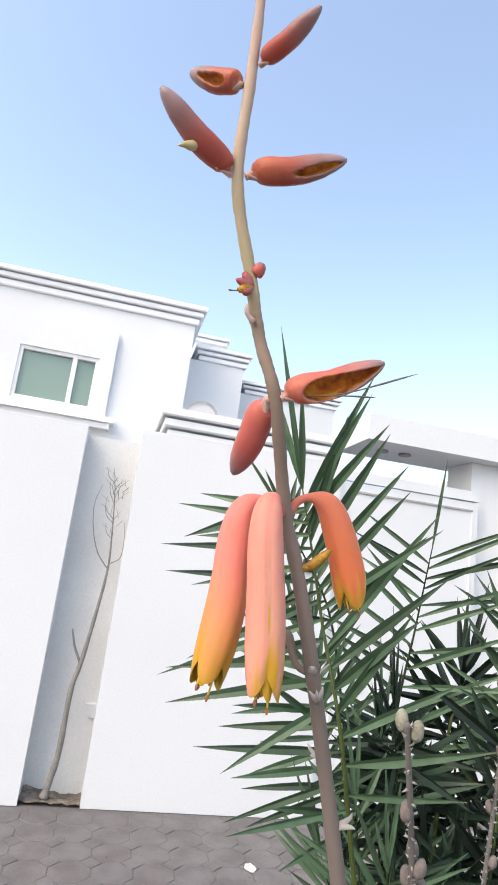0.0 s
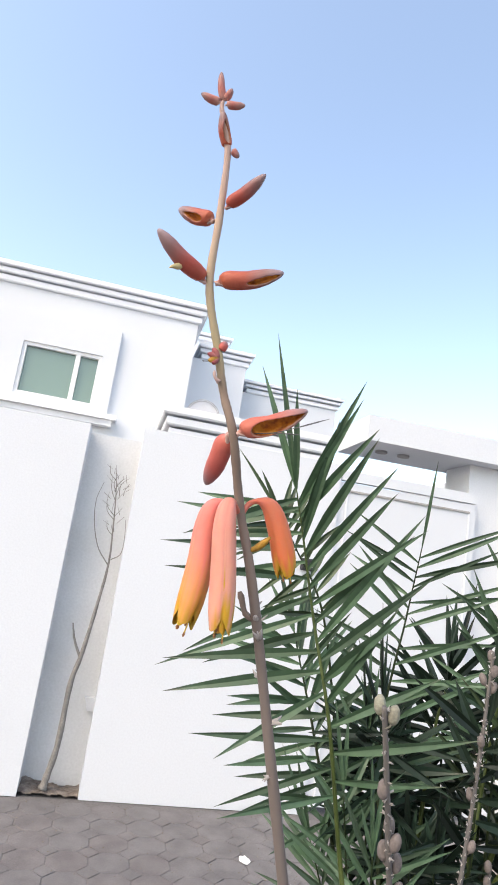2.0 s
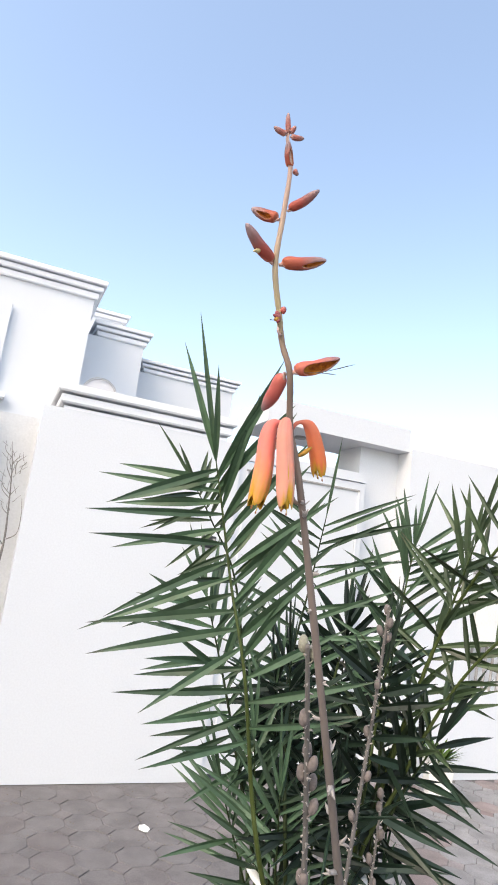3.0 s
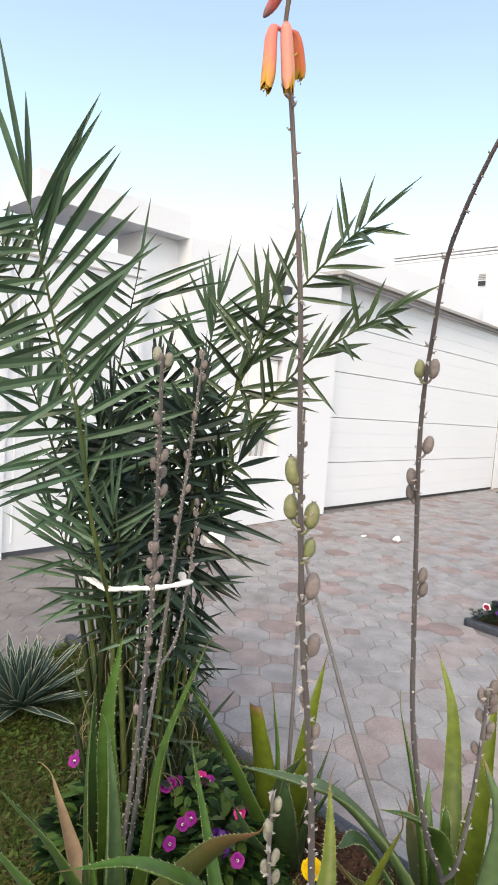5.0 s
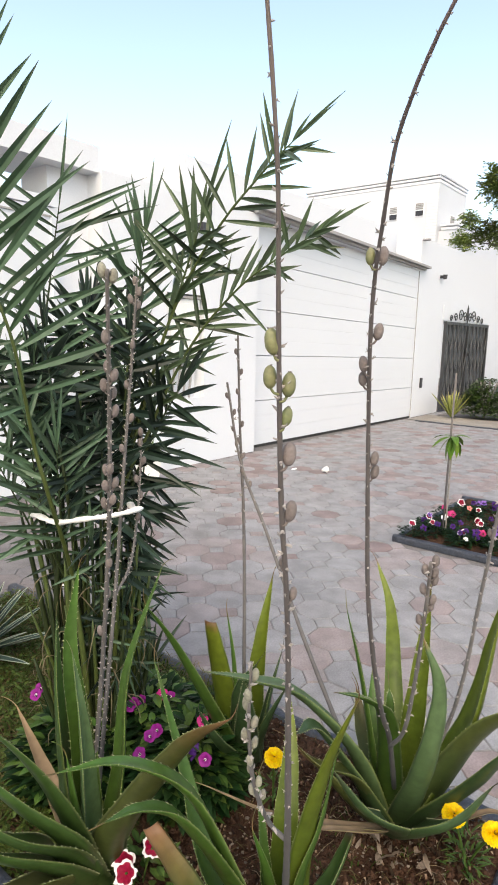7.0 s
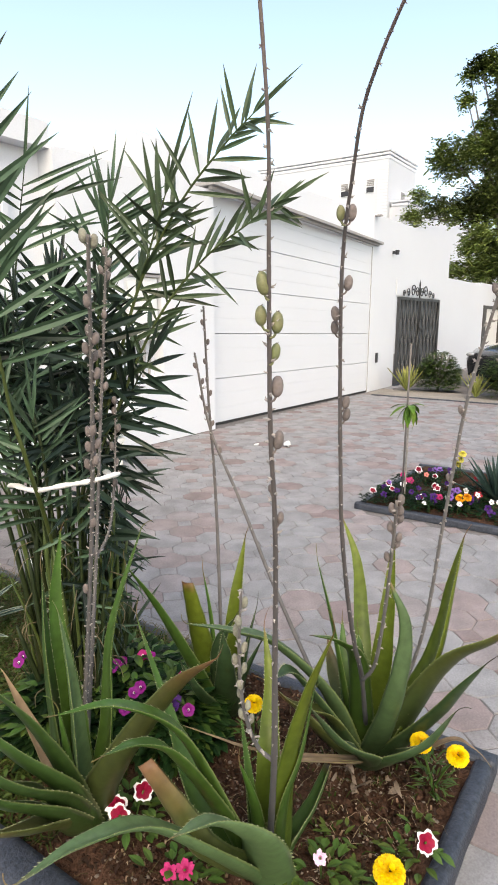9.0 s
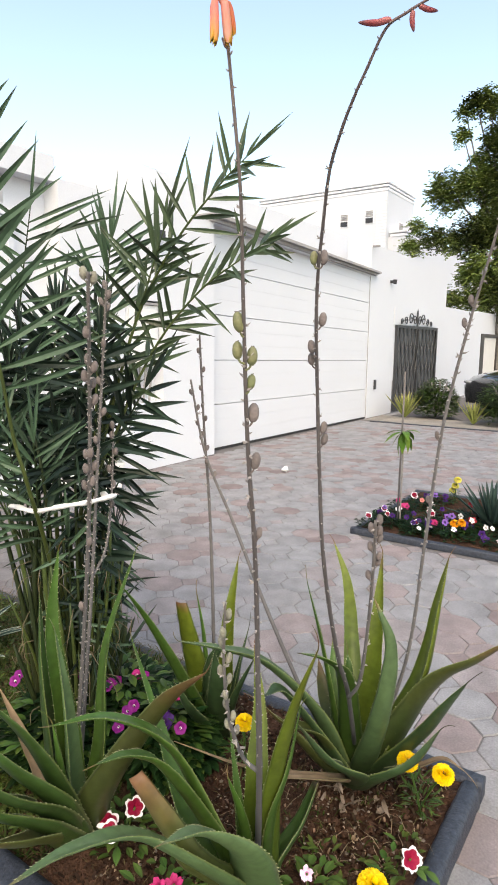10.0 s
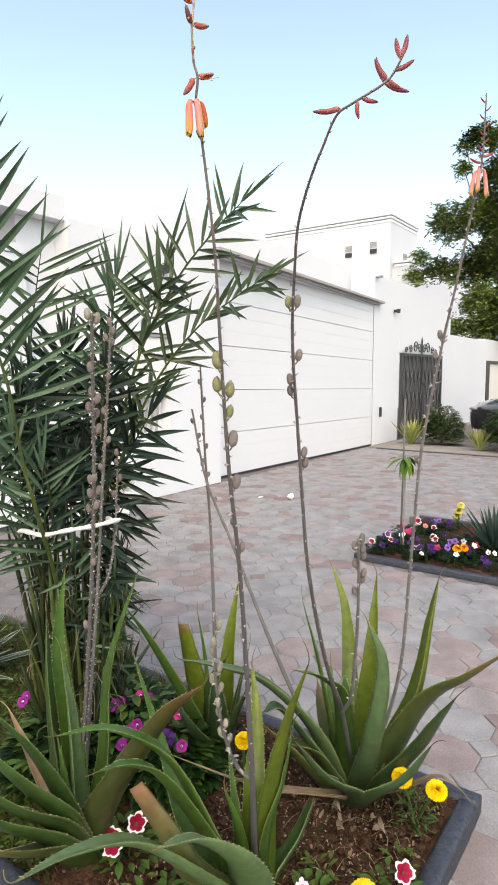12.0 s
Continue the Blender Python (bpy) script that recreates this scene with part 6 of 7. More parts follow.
def oval_leaf(verts, faces, al, p, d, up, L, W, bend=0.2):
    d, up = Vector(d).normalized(), Vector(up)
    s = d.cross(up)
    s = s.normalized() if s.length > 1e-4 else d.orthogonal().normalized()
    nrm = s.cross(d)
    k = len(verts)
    prof = (0.12, 0.75, 1.0, 0.72, 0.05)
    for j, w in enumerate(prof):
        t = j / 4
        c = p + d * (L * t) - nrm * bend * L * t * t
        for q in (-1, 0, 1):
            verts.append(c + s * (W * 0.5 * w * q) + nrm * (abs(q) * W * 0.12 * w))
            al.append(t)
    for j in range(4):
        a = k + j * 3
        faces.extend([(a, a + 1, a + 4, a + 3), (a + 1, a + 2, a + 5, a + 4)])


def leafy(parent, centre, radius, height, count, L, W, material, base_z=0.05, name="foliage"):
    """The leaves of a low bushy plant, many and small."""
    verts, faces, al = [], [], []
    c = Vector(centre)
    for _ in range(count):
        a = grnd.random() * 6.28
        q = math.sqrt(grnd.random()) * radius
        h = base_z + grnd.random() ** 0.8 * height * (1 - 0.5 * (q / radius) ** 2)
        p = Vector((c.x + math.cos(a) * q, c.y + math.sin(a) * q, h))
        b = a + grnd.uniform(-0.9, 0.9)
        d = Vector((math.cos(b), math.sin(b), grnd.uniform(-0.15, 0.7)))
        oval_leaf(verts, faces, al, p, d, (0, 0, 1), L * grnd.uniform(0.6, 1.15), W * grnd.uniform(0.7, 1.1))
    ob = raw(name, verts, faces, material, parent, al, "", False)
    ob["kind"] = "stuff"
    return ob


def ground_cover(n, region, z, L, label):
    """Small round-leaved weeds creeping over the soil."""
    verts, faces, al = [], [], []
    x0, y0, x1, y1 = region
    for _ in range(n):
        p = Vector((grnd.uniform(x0, x1), grnd.uniform(y0, y1), z))
        k = 0.5 + 0.5 * noise.noise(p * 4.0)
        if grnd.random() > 0.25 + k:
            continue
        p.z += grnd.random() * 0.05 * k
        a = grnd.random() * 6.28
        oval_leaf(verts, faces, al, p, (math.cos(a), math.sin(a), grnd.uniform(-0.1, 0.8)), (0, 0, 1), L * grnd.uniform(0.6, 1.3), L * 0.55)
    return tagged(raw("creeping_weeds", verts, faces, CLOVER, None, al, "", False), label, "weeds", kind="stuff")


def stems(parent, foot, tops, r=0.0022, material=None):
    for t in tops:
        f0 = Vector(foot) + Vector((grnd.uniform(-0.01, 0.01), grnd.uniform(-0.01, 0.01), 0))
        v, f, al = along_tube(spline([f0, (f0 + Vector(t)) / 2 + Vector((0, 0, 0.01)), t], 6), [r] * 6, 5)
        raw("stem", v, f, material or LEAF_SOFT, parent, al)


CAMSIDE = Vector((-0.75, -0.55, 0.55))


def petunia(at, flowers, material, label, group, size=0.03, leaves=40, height=0.07, spread=0.06, base=0.05):
    ob = thing("petunia", label, "petunia", group)
    leafy(ob, at, spread, height, leaves, 0.035, 0.018, LEAF_SHADE if base < 0.04 else LEAF_SOFT, base)
    stems(ob, (at[0], at[1], base), flowers)
    for f in flowers:
        petal_disc(ob, f, CAMSIDE + Vector((grnd.uniform(-0.3, 0.3), grnd.uniform(-0.3, 0.3), grnd.uniform(-0.1, 0.4))), size * grnd.uniform(0.9, 1.1), material, 5, 0.22, 0.2)
    return ob


ground_cover(5200, (0.81, 1.15, 1.62, 2.5), 0.05, 0.02, "creeping small-leaved green weeds over the bed")
for x, y, n in ((1.22, 0.46, 14), (1.12, 0.5, 30), (1.32, 0.44, 12), (1.0, 0.6, 30), (1.2, 0.58, 16)):
    herb = thing("seedling", "small bright green leafy seedling in the soil", "weed", "seedlings in the aloe bed")
    leafy(herb, (x, y, 0.05), 0.035, 0.045, n, 0.028, 0.012, CLOVER, 0.05)
G1 = "petunias in the aloe bed"
petunia((1.25, 0.42, 0.05), [(1.229, 0.396, 0.13)], P_REDWHITE, "petunia with one crimson bloom edged in white", G1, 0.024, 12, 0.06, 0.05)
petunia((0.99, 0.98, 0.05), [(1.009, 0.967, 0.13), (0.931, 0.964, 0.125), (0.95, 0.99, 0.12)], P_REDWHITE, "petunia with crimson blooms edged in white", G1, 0.025, 60, 0.07, 0.08)
petunia((0.93, 0.8, 0.05), [(0.9, 0.795, 0.112), (0.925, 0.775, 0.105)], P_PINK, "petunia with bright pink blooms", G1, 0.019, 40, 0.07, 0.07)
petunia((1.1, 0.56, 0.05), [(1.085, 0.561, 0.12)], P_PALE, "petunia with one pale pink bloom", G1, 0.015, 40, 0.06, 0.06)
petunia((1.23, 1.06, 0.05), [(1.227, 1.082, 0.19), (1.21, 1.06, 0.2)], P_PURPLE, "petunia with dark violet blooms", G1, 0.03, 20, 0.08, 0.05)


def marigold(at, heads, label, group, size=0.0235, base=0.05, material=None):
    ob = thing("marigold", label, "marigold", group)
    leafy(ob, at, 0.035, 0.12, 70, 0.03, 0.006, LEAF_SOFT, base)
    stems(ob, (at[0], at[1], base), heads, 0.0028)
    for h in heads:
        verts, faces, al = [], [], []
        c = Vector(h)
        axis = (CAMSIDE * 0.5 + Vector((0, 0, 1))).normalized()
        x = axis.orthogonal().normalized()
        y = axis.cross(x)
        for i in range(300):
            t = math.sqrt(i / 300)
            a = i * 2.39996
            th = t * 1.75
            o = (x * math.cos(a) + y * math.sin(a)) * math.sin(th) + axis * math.cos(th) * 0.8
            p = c + o * size * 0.55
            d = (o + Vector((grnd.uniform(-0.3, 0.3), grnd.uniform(-0.3, 0.3), grnd.uniform(-0.3, 0.3)))).normalized()
            oval_leaf(verts, faces, al, p, d, axis, size * 0.54, size * 0.4, 0.35)
        raw("flower_head", verts, faces, material or MARIGOLD, ob, al, "dense yellow flower head", False)
        v, f, al = along_tube([c - axis * size * 0.9, c - axis * size * 0.3], [size * 0.18, size * 0.45], 8)
        raw("calyx", v, f, LEAF_SOFT, ob, al)
    return ob


G2 = "marigolds in the aloe bed"
marigold((1.45, 0.45, 0.05), [(1.423, 0.476, 0.2), (1.426, 0.392, 0.2)], "marigold with two dense yellow heads", G2)
marigold((1.33, 0.88, 0.05), [(1.295, 0.86, 0.225)], "marigold with one yellow head between aloes", G2, 0.022)
marigold((1.07, 0.42, 0.05), [(1.062, 0.412, 0.195)], "marigold with one large yellow head", G2, 0.027)


def vinca(at, blooms, label, spread=0.17):
    ob = thing("vinca", label, "periwinkle", "periwinkles in the aloe bed")
    # the lower layer carries painted shade, under brighter leaves on top
    leafy(ob, at, spread, 0.17, int(950 * spread / 0.17), 0.055, 0.026, LEAF_SHADE)
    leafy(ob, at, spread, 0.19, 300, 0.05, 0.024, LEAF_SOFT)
    blooms = [Vector(b) + CAMSIDE * 0.035 for b in blooms]
    stems(ob, at, blooms, 0.0018, LEAF_SHADE)
    for k, b in enumerate(blooms):
        petal_disc(ob, b, CAMSIDE + Vector((grnd.uniform(-0.4, 0.3), grnd.uniform(-0.3, 0.4), grnd.uniform(0, 0.6))), grnd.uniform(0.014, 0.0175), V_PINK if k % 5 == 3 else V_PURPLE, 5, 0.05, 0.05, "flower", "magenta flower with a white eye")
    return ob


VINCA_AT = (((1.3, 1.29, 0.05), 0.17, "bushy dark green periwinkle with magenta blooms"), ((1.26, 1.1, 0.05), 0.13, "low dark green periwinkle with pink and magenta blooms"), ((1.1, 1.36, 0.05), 0.14, "small dark green periwinkle beside the palm foot"))
for c, spread, label in VINCA_AT:
    own = [b for b in VINCA if min(VINCA_AT, key=lambda q: (Vector(q[0]) - Vector(b)).length)[0] == c]
    vinca(c, own, label, spread)


# ---- agaves and strap-leaved plants ----
AGAVE = leaf_mat("blue_grey_agave", (0.025, 0.047, 0.038), (0.032, 0.06, 0.05), (0.08, 0.08, 0.06), 0.92, rough=0.5, rand=0.12)
AGAVE_EDGE = mat("pale_agave_edge", (0.3, 0.34, 0.27), 0.6, vary=0.1, bump=0)
STRAP = leaf_mat("dark_strap_leaf", (0.04, 0.06, 0.035), (0.05, 0.075, 0.04), (0.08, 0.07, 0.04), 0.85, rough=0.45, rand=0.2)
SPIKY = leaf_mat("yellow_green_blade", (0.16, 0.19, 0.05), (0.25, 0.27, 0.08), (0.34, 0.28, 0.12), 0.8, rough=0.5, rand=0.2)


def agave(at, leaves, length, width, label, material=None, group="", edge=True, up=0.1, category="agave", name="agave"):
    ob = thing(name, label, category, group)
    c = Vector(at)
    r = random.Random(int(at[0] * 100 + leaves))
    for k in range(leaves):
        t = k / leaves
        a = k * 2.39996
        el = up + (1.42 - up) * (1 - t) ** 0.9
        L = length * r.uniform(0.82, 1.1) * (0.75 + 0.25 * t)
        o = Vector((math.cos(a), math.sin(a), 0))
        d = o * math.cos(el) + Vector((0, 0, math.sin(el)))
        side = Vector((-o.y, o.x, 0))
        nrm = side.cross(d)
        if nrm.z < 0:
            nrm = -nrm
        verts, al, faces = [], [], []
        el_l, el_r = [], []
        prof = (0.75, 0.9, 1.0, 1.0, 0.92, 0.75, 0.5, 0.04)
        for j, w in enumerate(prof):
            u = j / 7
            p = c + o * 0.01 + d * (L * u) + Vector((0, 0, -0.06 * L * u * u * (1 - math.sin(el))))
            q = width * 0.5 * w
            verts += [p - side * q + nrm * q * 0.35, p, p + side * q + nrm * q * 0.35, p - nrm * q * 0.45]
            al += [u] * 4
            el_l.append(p - side * q + nrm * q * 0.36)
            el_r.append(p + side * q + nrm * q * 0.36)
        for j in range(7):
            b = j * 4
            faces += [(b, b + 1, b + 5, b + 4), (b + 1, b + 2, b + 6, b + 5), (b + 2, b + 3, b + 7, b + 6), (b + 3, b, b + 4, b + 7)]
        lf = raw("leaf", verts, faces, material or AGAVE, ob, al, "", False)
        if edge:
            bm = bmesh.new()
            for e in (el_l, el_r):
                tube(bm, e, width * 0.035, 4)
            part("leaf_edge", bm, AGAVE_EDGE, lf)
    return ob


agave((1.2, 2.1, 0.08), 62, 0.3, 0.028, "rosette of stiff blue-grey agave leaves with pale edges")
agave((1.6, 1.62, 0.05), 7, 0.22, 0.022, "dark strap-leaved seedling beside the kerb", STRAP, "", False, 0.7, "plant", "strap_plant")

# ---- dead tree in the wall niche ----
BARK = mat("grey_dead_bark", (0.23, 0.215, 0.2), 0.85, vary=0.25, scale=25, fine=150, bump=0.6)
twig = thing("dead_sapling", "bare grey sapling standing in the wall niche", "tree")
v, f, al = along_tube(spline([(0.375, 4.100, 0.030), (0.388, 4.100, 0.104), (0.413, 4.100, 0.274), (0.418, 4.100, 0.601), (0.448, 4.100, 0.761), (0.479, 4.100, 1.005), (0.507, 4.100, 1.305), (0.494, 4.100, 1.536), (0.472, 4.100, 1.758), (0.441, 4.100, 1.927)], 44), [float(np.interp(k, (0, 2, 10, 18, 24, 30, 43), (0.028, 0.02, 0.0175, 0.0145, 0.011, 0.006, 0.0015))) * (1 + 0.07 * math.sin(k * 1.9)) for k in range(44)], 8)
raw("trunk", v, f, BARK, twig, al)
for pts, r in (([(0.501, 4.100, 1.312), (0.427, 4.100, 1.404), (0.378, 4.100, 1.544), (0.361, 4.100, 1.691), (0.389, 4.100, 1.808)], 0.0042), ([(0.515, 4.100, 1.342), (0.569, 4.100, 1.386), (0.574, 4.100, 1.497), (0.560, 4.100, 1.595)], 0.0032)):
    v, f, al = along_tube(spline(pts, 14), [r * (1 - 0.05 * k) for k in range(14)], 6)
    raw("branch", v, f, BARK, twig, al)
trnd = random.Random(15)
for a, b in (((0.488, 4.100, 1.609), (0.431, 4.100, 1.752)), ((0.482, 4.100, 1.659), (0.495, 4.100, 1.813)), ((0.490, 4.100, 1.585), (0.428, 4.100, 1.701)), ((0.474, 4.100, 1.708), (0.433, 4.100, 1.854)), ((0.468, 4.100, 1.757), (0.477, 4.100, 1.874)), ((0.468, 4.100, 1.783), (0.513, 4.100, 1.854)), ((0.503, 4.100, 1.512), (0.528, 4.100, 1.665)), ((0.502, 4.100, 1.487), (0.449, 4.100, 1.579)), ((0.457, 4.100, 1.832), (0.408, 4.100, 1.927)), ((0.496, 4.100, 1.736), (0.540, 4.100, 1.858)), ((0.520, 4.100, 1.740), (0.549, 4.100, 1.821))):
    a, b = Vector(a), Vector(b)
    side = (b - a).cross(Vector((0, 1, 0))) * trnd.uniform(0.08, 0.2)
    v, f, al = along_tube(spline([a, a.lerp(b, 0.5) + side, b], 7), [0.0026, 0.0024, 0.0022, 0.002, 0.0018, 0.0015, 0.001], 5)
    raw("branch", v, f, BARK, twig, al)
    for k in range(2):
        p = a.lerp(b, 0.35 + 0.35 * k)
        e = p + (b - a) * 0.35 + (b - a).cross(Vector((0, 1, 0))) * (0.22 if k else -0.2)
        v, f, al = along_tube([p, p.lerp(e, 0.5), e], [0.0016, 0.0014, 0.0008], 5)
        raw("branch", v, f, BARK, twig, al)
v, f, al = along_tube(spline([(0.446, 4.100, 0.751), (0.398, 4.1, 0.84), (0.378, 4.1, 0.9), (0.366, 4.1, 0.945)], 10), [0.009 - 0.0006 * k for k in range(10)], 7)
raw("branch", v, f, BARK, twig, al, "bare stub of a branch")
soil_patch(0.243, 4.062, 0.58, 4.26, 0.02, 0.012, "earth and dust heaped in the wall niche", 0.03, mat("niche_earth", (0.24, 0.21, 0.185), 0.95, vary=0.3, scale=20, fine=150, bump=0.8, second=(0.09, 0.072, 0.06), amount=0.8))

# ---- small things on the paving and the walls ----
POT_M = mat("white_plastic_pot", (0.74, 0.74, 0.72), 0.5, vary=0.04, bump=0.05)
pot = thing("plant_pot", "white plastic pot with a small green plant by the wall", "pot", at=pose(3.53, 3.74, 0, 0, 0, 20))
bm = bmesh.new()
bmesh.ops.create_cone(bm, cap_ends=True, segments=4, radius1=0.096, radius2=0.122, depth=0.22, matrix=Matrix.Translation((0, 0, 0.11)))
part("bowl", bm, POT_M, pot, smooth=False)
bm = bmesh.new()
bmesh.ops.create_cone(bm, cap_ends=True, segments=4, radius1=0.13, radius2=0.13, depth=0.022, matrix=Matrix.Translation((0, 0, 0.215)))
part("rim", bm, POT_M, pot)
verts, faces, al = [], [], []
for _ in range(60):
    a = grnd.random() * 6.28
    oval_leaf(verts, faces, al, Vector((0.05 * math.cos(a), 0.05 * math.sin(a), 0.23)), (math.cos(a), math.sin(a), grnd.uniform(0.3, 1.6)), (0, 0, 1), grnd.uniform(0.08, 0.18), 0.02)
raw("plant", verts, faces, LEAF_SOFT, pot, al, "small green plant", False)

PAPER = mat("crumpled_white_paper", (0.78, 0.78, 0.76), 0.85, vary=0.05, scale=20, bump=0.1)


def scrap(at, size, label, name="litter"):
    bm = bmesh.new()
    bmesh.ops.create_icosphere(bm, subdivisions=2, radius=1)
    for v in bm.verts:
        k = 0.75 + 0.4 * noise.noise(v.co * 1.7 + Vector(at))
        v.co = Vector((v.co.x * size[0] * k, v.co.y * size[1] * k, max(0.0, v.co.z * size[2] * k + size[2] * 0.8)))
    return thing(name, label, "litter", "litter on the paving", at=pose(*at), bm=bm, material=PAPER)


scrap((4.936, 2.907, 0.0), (0.05, 0.04, 0.035), "crumpled white paper cup on the paving")
scrap((1.42, 3.43, 0.0), (0.035, 0.06, 0.008), "flattened white scrap on the paving")
scrap((4.84, 3.184, 0.0), (0.05, 0.025, 0.01), "flattened white scrap on the paving")
scrap((1.75, 2.35, 0.09), (0.06, 0.03, 0.012), "white plastic scrap caught behind the palm")
LEAFDRY = leaf_mat("fallen_dry_leaf", (0.13, 0.1, 0.075), (0.2, 0.155, 0.12), (0.26, 0.21, 0.17), 0.6, rough=0.8)
for k in range(22):
    verts, faces, al = [], [], []
    p = Vector((1.405 + grnd.uniform(-0.06, 0.06), 0.6 + grnd.uniform(-0.07, 0.07), 0.056 + 0.0012 * k))
    a = grnd.random() * 6.28
    oval_leaf(verts, faces, al, p, (math.cos(a), math.sin(a), grnd.uniform(0.0, 0.6)), (grnd.uniform(-0.8, 0.8), grnd.uniform(-0.8, 0.8), 1), grnd.uniform(0.02, 0.05), grnd.uniform(0.007, 0.015), 0.8)
    tagged(raw("fallen_leaf", verts, faces, LEAFDRY, None, al, "", False), "curled dry leaf fallen below an aloe", "dead leaf", "fallen leaves")


def wall_lamp(at, label):
    ob = thing("wall_lamp", label, "lamp", "wall lamps", at=pose(*at))
    bm = bmesh.new()
    bmesh.ops.create_cone(bm, cap_ends=True, segments=16, radius1=0.028, radius2=0.036, depth=0.07, matrix=Matrix.Translation((0, -0.08, 0)))
    part("shade", bm, DARK, ob)
    part("bracket", boxes((-0.02, -0.07, -0.02, 0.02, -0.002, 0.025)), DARK, ob)
    return ob


wall_lamp((10.2, WALL_Y, 2.24), "small dark lamp on the wall above the gate")
part("keypad", boxes((0, -0.03, 0, 0.06, -0.002, 0.16), bevel=0.006), DARK, thing("entry_phone", "black entry phone on the white wall", "intercom", at=pose(9.63, WALL_Y, 0.46)))
meter = thing("meter_box", "white meter cabinet over grey pipes in a wall niche", "meter", at=pose(4.02, WALL_Y + 0.118, 0.63))
part("body", boxes((0.03, -0.09, 0.34, 0.45, -0.003, 0.9), bevel=0.006), POT_M, meter)
part("door", boxes((0.06, -0.1, 0.38, 0.42, -0.093, 0.86), bevel=0.003), POT_M, meter)
part("hood", boxes((0.01, -0.11, 0.903, 0.47, -0.003, 0.925)), GREY, meter)
for k in range(5):
    bm = bmesh.new()
    tube(bm, [(0.06 + k * 0.075, -0.04, 0.0), (0.09 + k * 0.075, -0.05, 0.34)], 0.012, 8)
    part("pipe", bm, GREY, meter, "grey metal pipe")
bell = thing("door_bell", "black door camera with a bell push on the white wall", "intercom", at=pose(1.765, VILLA_Y, 1.49))
part("case", boxes((-0.05, -0.03, -0.04, 0.05, -0.002, 0.04), bevel=0.008), DARK, bell)
part("screen", boxes((-0.042, -0.034, -0.028, 0.012, -0.031, 0.028)), SEAL, bell)
for z in (-0.02, 0.008):
    part("button", boxes((0.022, -0.036, z, 0.042, -0.031, z + 0.016), bevel=0.002), GREY, bell, "small grey push button")
bm = boxes((-0.04, -0.09, -0.03, 0.04, -0.002, 0.035))
part("body", bm, DARK, thing("flood_lamp", "dark box lamp on the white wall", "lamp", at=pose(4.42, WALL_Y, 2.16)))
for o, z in ((5.5, 2.61), (9.43, 2.72)):
    bm2 = boxes((-0.04, -0.08, -0.012, 0.04, 0.2, 0.012), bevel=0.004)
    part("body", bm2, GREY, thing("spout", "grey rain spout at the roof edge", "spout", "rain spouts", at=pose(o, WALL_Y + 0.65 if o < 6 else WALL_Y - 0.02, z)))

# ---- side door past the gate ----
WOOD = mat("dark_grey_wood", (0.05, 0.044, 0.04), 0.6, vary=0.2, scale=5, fine=80, bump=0.2)
CREAM = mat("pale_door_panel", (0.7, 0.68, 0.63), 0.6, vary=0.05, scale=4)
side = thing("door_1", "pale door in a dark grey frame past the iron gate", "door", kind="structure", at=pose(16.57, WALL_Y + 0.05, 0))
part("frame", boxes((0, -0.06, 0, 0.32, 0.045, 1.5), (0.32, -0.058, 1.42, 1.8, 0.045, 1.5), (1.8, -0.06, 0, 1.95, 0.045, 1.5)), WOOD, side)
part("panel", boxes((0.324, -0.02, 0.02, 1.796, 0.04, 1.415)), CREAM, side)

# ---- iron gate ----
SHEET = mat("dull_grey_sheet", (0.12, 0.122, 0.125), 0.6, vary=0.15, scale=6, fine=80, bump=0.2)
gate = thing("iron_gate", "dark wrought iron gate with wavy bars and a scrolled top", "gate", at=pose(10.48, WALL_Y - 0.04, 0))
GW, GH = 2.26, 1.54
part("frame", boxes((0, -0.02, 0.03, 0.05, 0.03, GH), (GW - 0.05, -0.02, 0.03, GW, 0.03, GH), (0.05, -0.018, GH - 0.05, GW - 0.05, 0.028, GH), (0.05, -0.018, 0.03, GW - 0.05, 0.028, 0.08), (GW / 2 - 0.03, -0.022, 0.08, GW / 2 + 0.03, 0.032, GH - 0.05)), IRON, gate)
part("sheet", boxes((0.05, 0.03, 0.05, GW - 0.05, 0.036, GH)), SHEET, gate, "dull grey sheet behind the bars")
for k in range(21):
    x = 0.1 + k * 0.103
    bm = bmesh.new()
    s = 1 if k % 2 else -1
    tube(bm, [(x + s * 0.048 * math.sin(z * 8.2), -0.01, z) for z in [0.08 + 0.06 * j for j in range(25)]], 0.013, 6)
    part("bar", bm, IRON, gate)
for c, s, q in ((0.72, 1, 0.12), (1.4, -1, 0.12), (0.93, -1, 0.1), (1.19, 1, 0.1), (0.47, -1, 0.08), (1.65, 1, 0.08), (0.25, 1, 0.06), (1.87, -1, 0.06)):
    bm = bmesh.new()
    tube(bm, [(c + s * q * (1 - j / 26) * math.cos(j * 0.42), 0.0, GH + q + q * (1 - j / 26) * math.sin(j * 0.42)) for j in range(22)], 0.01, 5)
    part("scroll", bm, IRON, gate, "curled iron scrollwork")
bm = bmesh.new()
tube(bm, [(1.06, 0, GH), (1.06, 0, GH + 0.26), (1.06, 0, GH + 0.33)], [0.014, 0.016, 0.002], 6)
part("finial", bm, IRON, gate)
part("latch", boxes((GW / 2 - 0.02, -0.06, 0.95, GW / 2 + 0.12, -0.023, 1.0)), IRON, gate)

